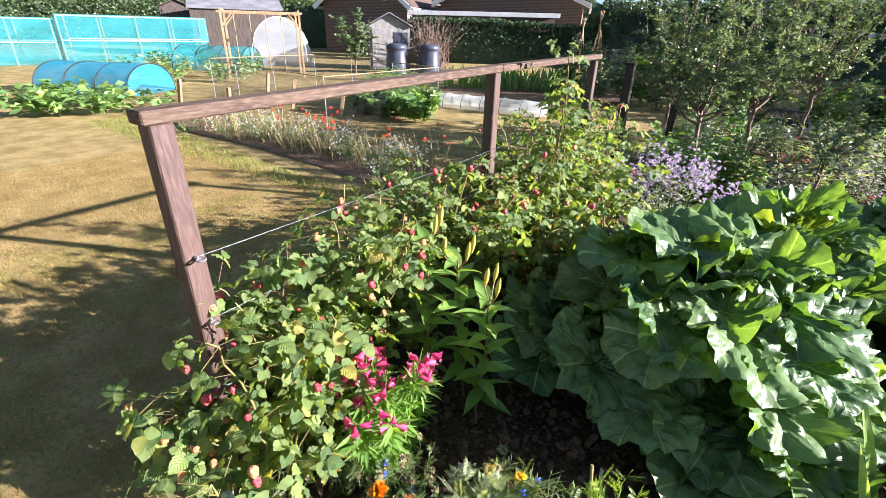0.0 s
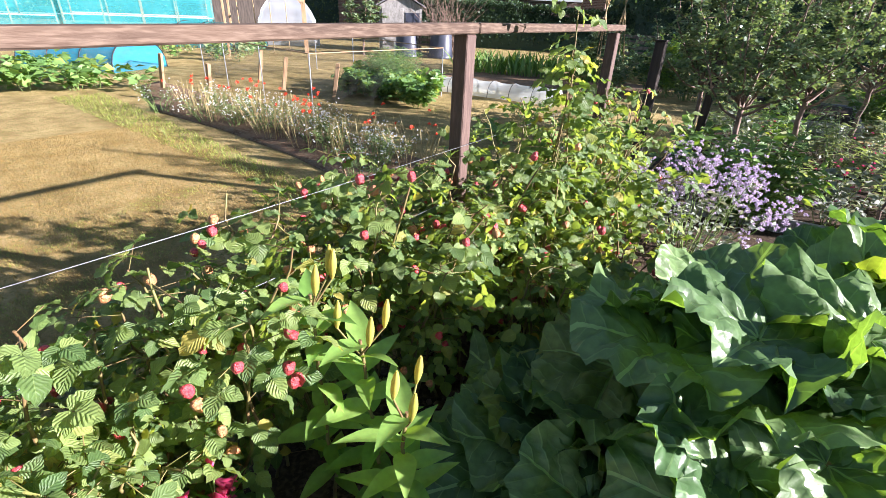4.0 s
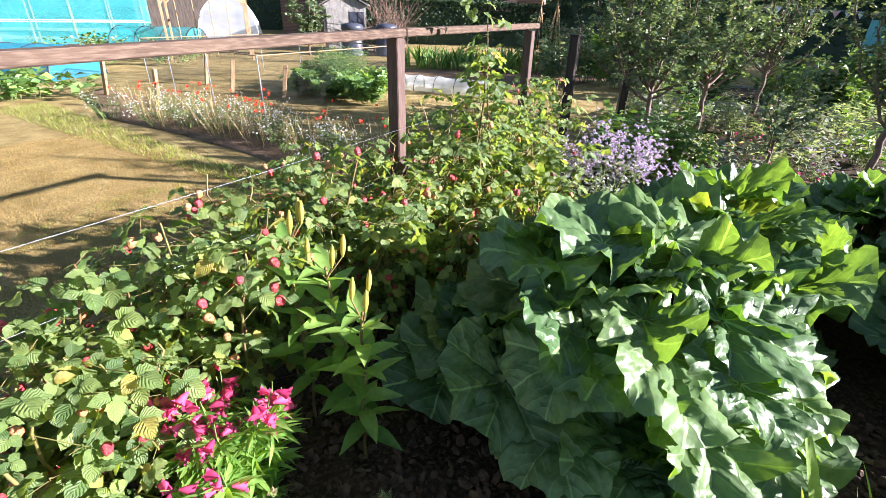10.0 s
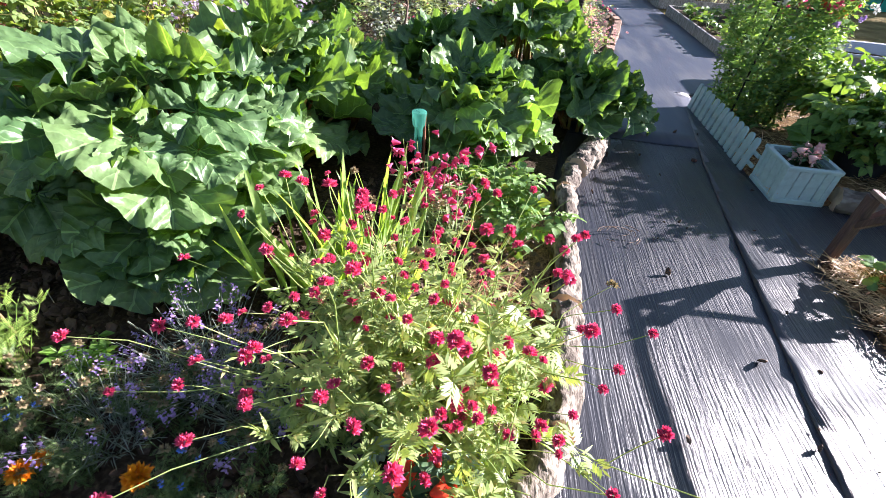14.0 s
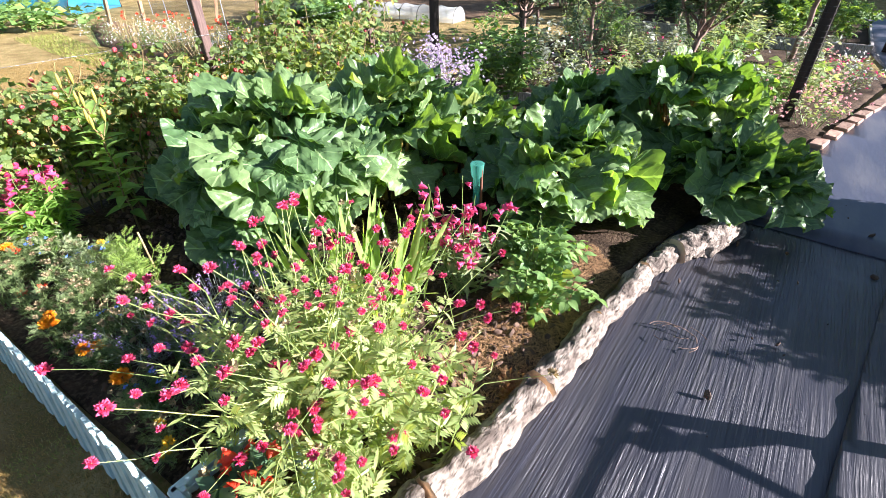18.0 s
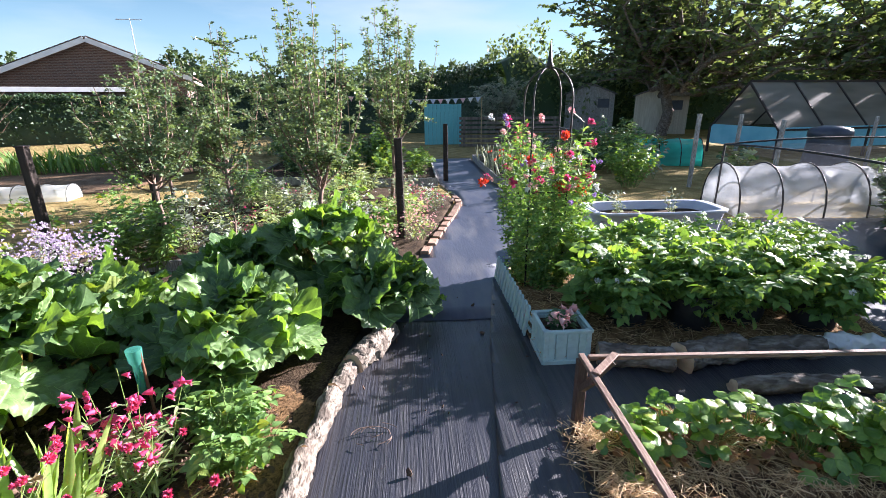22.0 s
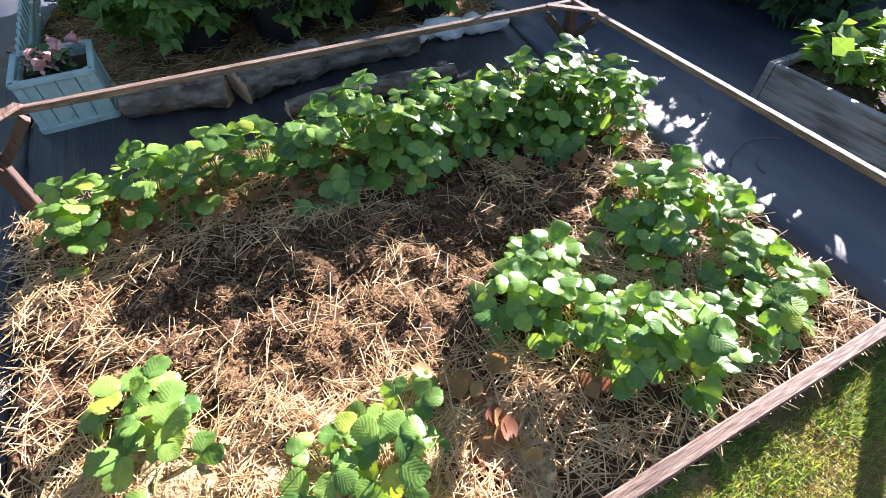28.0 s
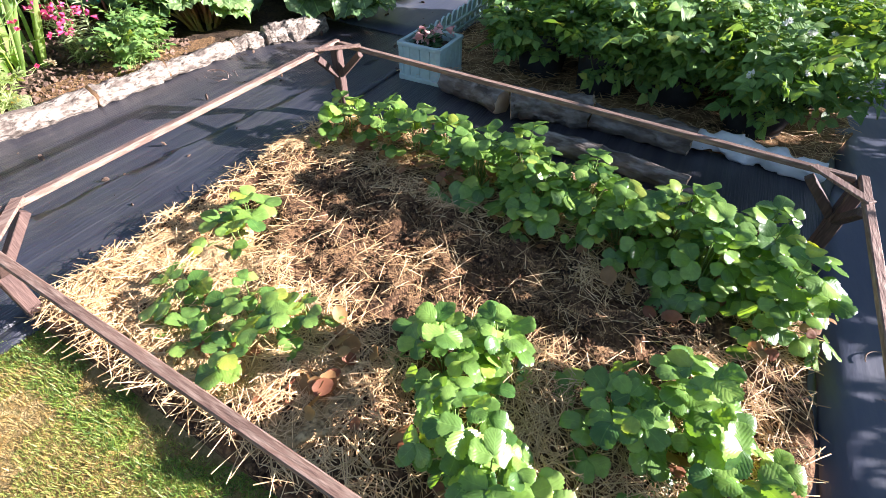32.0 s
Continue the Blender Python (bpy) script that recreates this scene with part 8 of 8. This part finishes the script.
tree("garden_tree", 13.2, 20.6, "large spreading tree with a dark dense crown", 2.2, 6.4, 8.4, 0, diamond(0.24, 0.17), "tree_leaf", 700, 34, 0.26, per=42, twigs=14, bark="dark_bark", up=0.2, dome=True)
tree("garden_tree", 21.0, 16.0, "tall leafy tree on the far boundary", 2.0, 5.2, 6.8, 0, diamond(0.27, 0.19), "tree_leaf", 701, 26, 0.24, per=36, twigs=12, bark="dark_bark", up=0.2, dome=True)
tree("garden_tree", 27.0, 9.0, "tall leafy tree on the far boundary", 2.0, 5.2, 6.8, 0, diamond(0.27, 0.19), "tree_leaf", 702, 26, 0.24, per=36, twigs=12, bark="dark_bark", up=0.2, dome=True)
tree("garden_tree", 5.4, 17.4, "grey-green willow-like shrub tree", 0.5, 1.1, 2.2, 0, LEAF["lance"], "grey_green", 703, 14, 0.06, per=40, twigs=12, scale=1.8, bark="dark_bark")
tree("orchard_tree", -12.3, 12.6, "small bushy tree beside the polytunnel", 0.5, 0.8, 1.9, 0, diamond(0.06, 0.045), "apple_leaf", 704, 9, 0.04, per=30, twigs=9, scale=1.6)


def brush_heap():
    g = Geo()
    rs = np.random.RandomState(9)
    for k in range(130):
        a = rs.uniform(0, 6.28)
        c = bend((rs.normal(0, 0.3), rs.normal(0, 0.3), 0), (rs.normal(0, 0.7), rs.normal(0, 0.5), rs.uniform(0.9, 2.1)), 0.05, 5, 0.03, rs)
        tube(g, c, np.linspace(0.012, 0.005, 5), 4)
    solo("brushwood", g.mesh("brushwood", "fruit_bark"), "tall heap of bare reddish pruned branches", "brushwood", (-11.2, 15.6, 0), kind="stuff")


brush_heap()


def house(x, y, turn, w, d, eave, rise, label, dish=False):
    """A brick bungalow, gable to the front."""
    root = thing("bungalow", (x, y, 0), label, "house", "houses", turn=turn)
    bm = bmesh.new()
    pts = [(-w / 2, 0), (w / 2, 0), (w / 2, eave), (0, eave + rise), (-w / 2, eave)]
    f = bm.faces.new([bm.verts.new((px, 0, z)) for px, z in pts])
    out = bmesh.ops.extrude_face_region(bm, geom=[f])
    for v in out["geom"]:
        if isinstance(v, bmesh.types.BMVert):
            v.co.y += d
    bmesh.ops.recalc_face_normals(bm, faces=bm.faces)
    part("wall", bm_mesh("wall", bm, "brickwork"), root)
    slope = math.atan2(rise, w / 2)
    L = math.hypot(w / 2, rise) + 0.45
    for s in (-1, 1):
        roof = part("roof", block("roof", (L, d + 0.7, 0.12), "roof_tile", 0.02), root, m=Matrix.Translation((0, d / 2 - 0.1, eave + rise + 0.08)) @ Matrix.Rotation(s * slope, 4, "Y") @ Matrix.Translation((s * L / 2, 0, -0.06)))
        for k in range(int(L / 0.3)):
            part("tile_course", block("tile_course", (0.29, d + 0.72, 0.03), "roof_tile", 0.008), roof, m=pose(-L / 2 + 0.16 + 0.3 * k, 0, 0.118 + 0.002 * k * 0, 0, s * 3, 0))
        part("bargeboard", bar("bargeboard", (s * 0.02, -0.53, eave + rise - 0.04), (s * (w / 2 + 0.38), -0.53, eave - 0.38 * math.tan(slope) - 0.04), 0.05, 0.24, "white_paint"), root, "white painted bargeboard")
        g = Geo()
        tube(g, [(s * (w / 2 + 0.42), -0.4, eave - 0.3), (s * (w / 2 + 0.42), d, eave - 0.3)], 0.07, 8)
        part("gutter", g.mesh("gutter", "white_paint"), root)
    part("vent", block("vent", (0.24, 0.02, 0.24), "white_paint", 0.004), root, m=pose(0.25 * w, -0.014, eave + 0.1))
    if dish:
        bm = bmesh.new()
        bmesh.ops.create_circle(bm, cap_ends=True, segments=20, radius=0.4)
        out = bmesh.ops.inset_region(bm, faces=list(bm.faces), thickness=0.2, depth=-0.06)
        bmesh.ops.solidify(bm, geom=list(bm.faces), thickness=0.02)
        part("satellite_dish", bm_mesh("satellite_dish", bm, "white_paint", True), root, "pale grey satellite dish", m=pose(0.2 * w - 0.2, -0.3, eave + 0.75, 70, 0, 20))
        part("dish_arm", bar("dish_arm", (0.2 * w - 0.2, 0.0, eave + 0.6), (0.2 * w - 0.2, -0.28, eave + 0.72), 0.03, 0.03, "metal"), root)
    else:
        g = Geo()
        tube(g, [(1.6, 3.0, eave + rise - 0.7), (1.6, 3.0, eave + rise + 1.5)], 0.025, 6)
        tube(g, [(0.9, 3.0, eave + rise + 1.4), (2.2, 3.0, eave + rise + 1.45)], 0.015, 5)
        for k in range(7):
            tube(g, [(1.0 + 0.18 * k, 2.75, eave + rise + 1.42), (1.0 + 0.18 * k, 3.25, eave + rise + 1.42)], 0.008, 4)
        part("aerial", g.mesh("aerial", "metal"), root, "thin metal television aerial")
    return root


house(-20.97, 22.42, 20, 5.18, 7.5, 2.74, 2.02, "brick bungalow with a brown tiled roof and white bargeboards", True)
house(-14.04, 27.15, 19, 8.25, 6.8, 2.97, 1.69, "brick bungalow with a low brown tiled roof and white bargeboards")


def lean_to():
    root = thing("flat_roof_garage", (-13.77, 23.7, 0), "flat-roofed brick garage with a white fascia", "garage", turn=30.8)
    part("wall", block("wall", (7.2, 2.25, 2.16), "brickwork", 0.0), root)
    part("roof", block("roof", (7.58, 2.62, 0.1), "felt", 0.02), root, m=pose(0, 0, 2.17))
    part("fascia", block("fascia", (7.6, 0.05, 0.2), "white_paint", 0.005), root, "white painted fascia", m=pose(0, -1.34, 2.07))


lean_to()

# ---- brick edging of the far bed along the path ----
edging = thing("brick_edging", (0, 0, 0), "row of worn orange-brown bricks edging the flower bed", "edging")
BRICK = [block("brick", (0.215, 0.10, 0.065), "brick", 0.008, 0.004), block("brick", (0.21, 0.102, 0.062), "brick", 0.01, 0.005)]
pts = [Vector((2.36, 5.0)), Vector((2.52, 5.6)), Vector((2.78, 6.6)), Vector((3.0, 7.5)), Vector((2.96, 8.1))]
for p, q in zip(pts, pts[1:]):
    n = int((q - p).length / 0.225)
    for k in range(n):
        c = p.lerp(q, (k + 0.5) / n)
        part("brick", BRICK[k % 2], edging, m=pose(c.x, c.y, -0.02, random.uniform(-4, 4), random.uniform(-4, 4), math.degrees(math.atan2(q.y - p.y, q.x - p.x)) + random.uniform(-5, 5)))
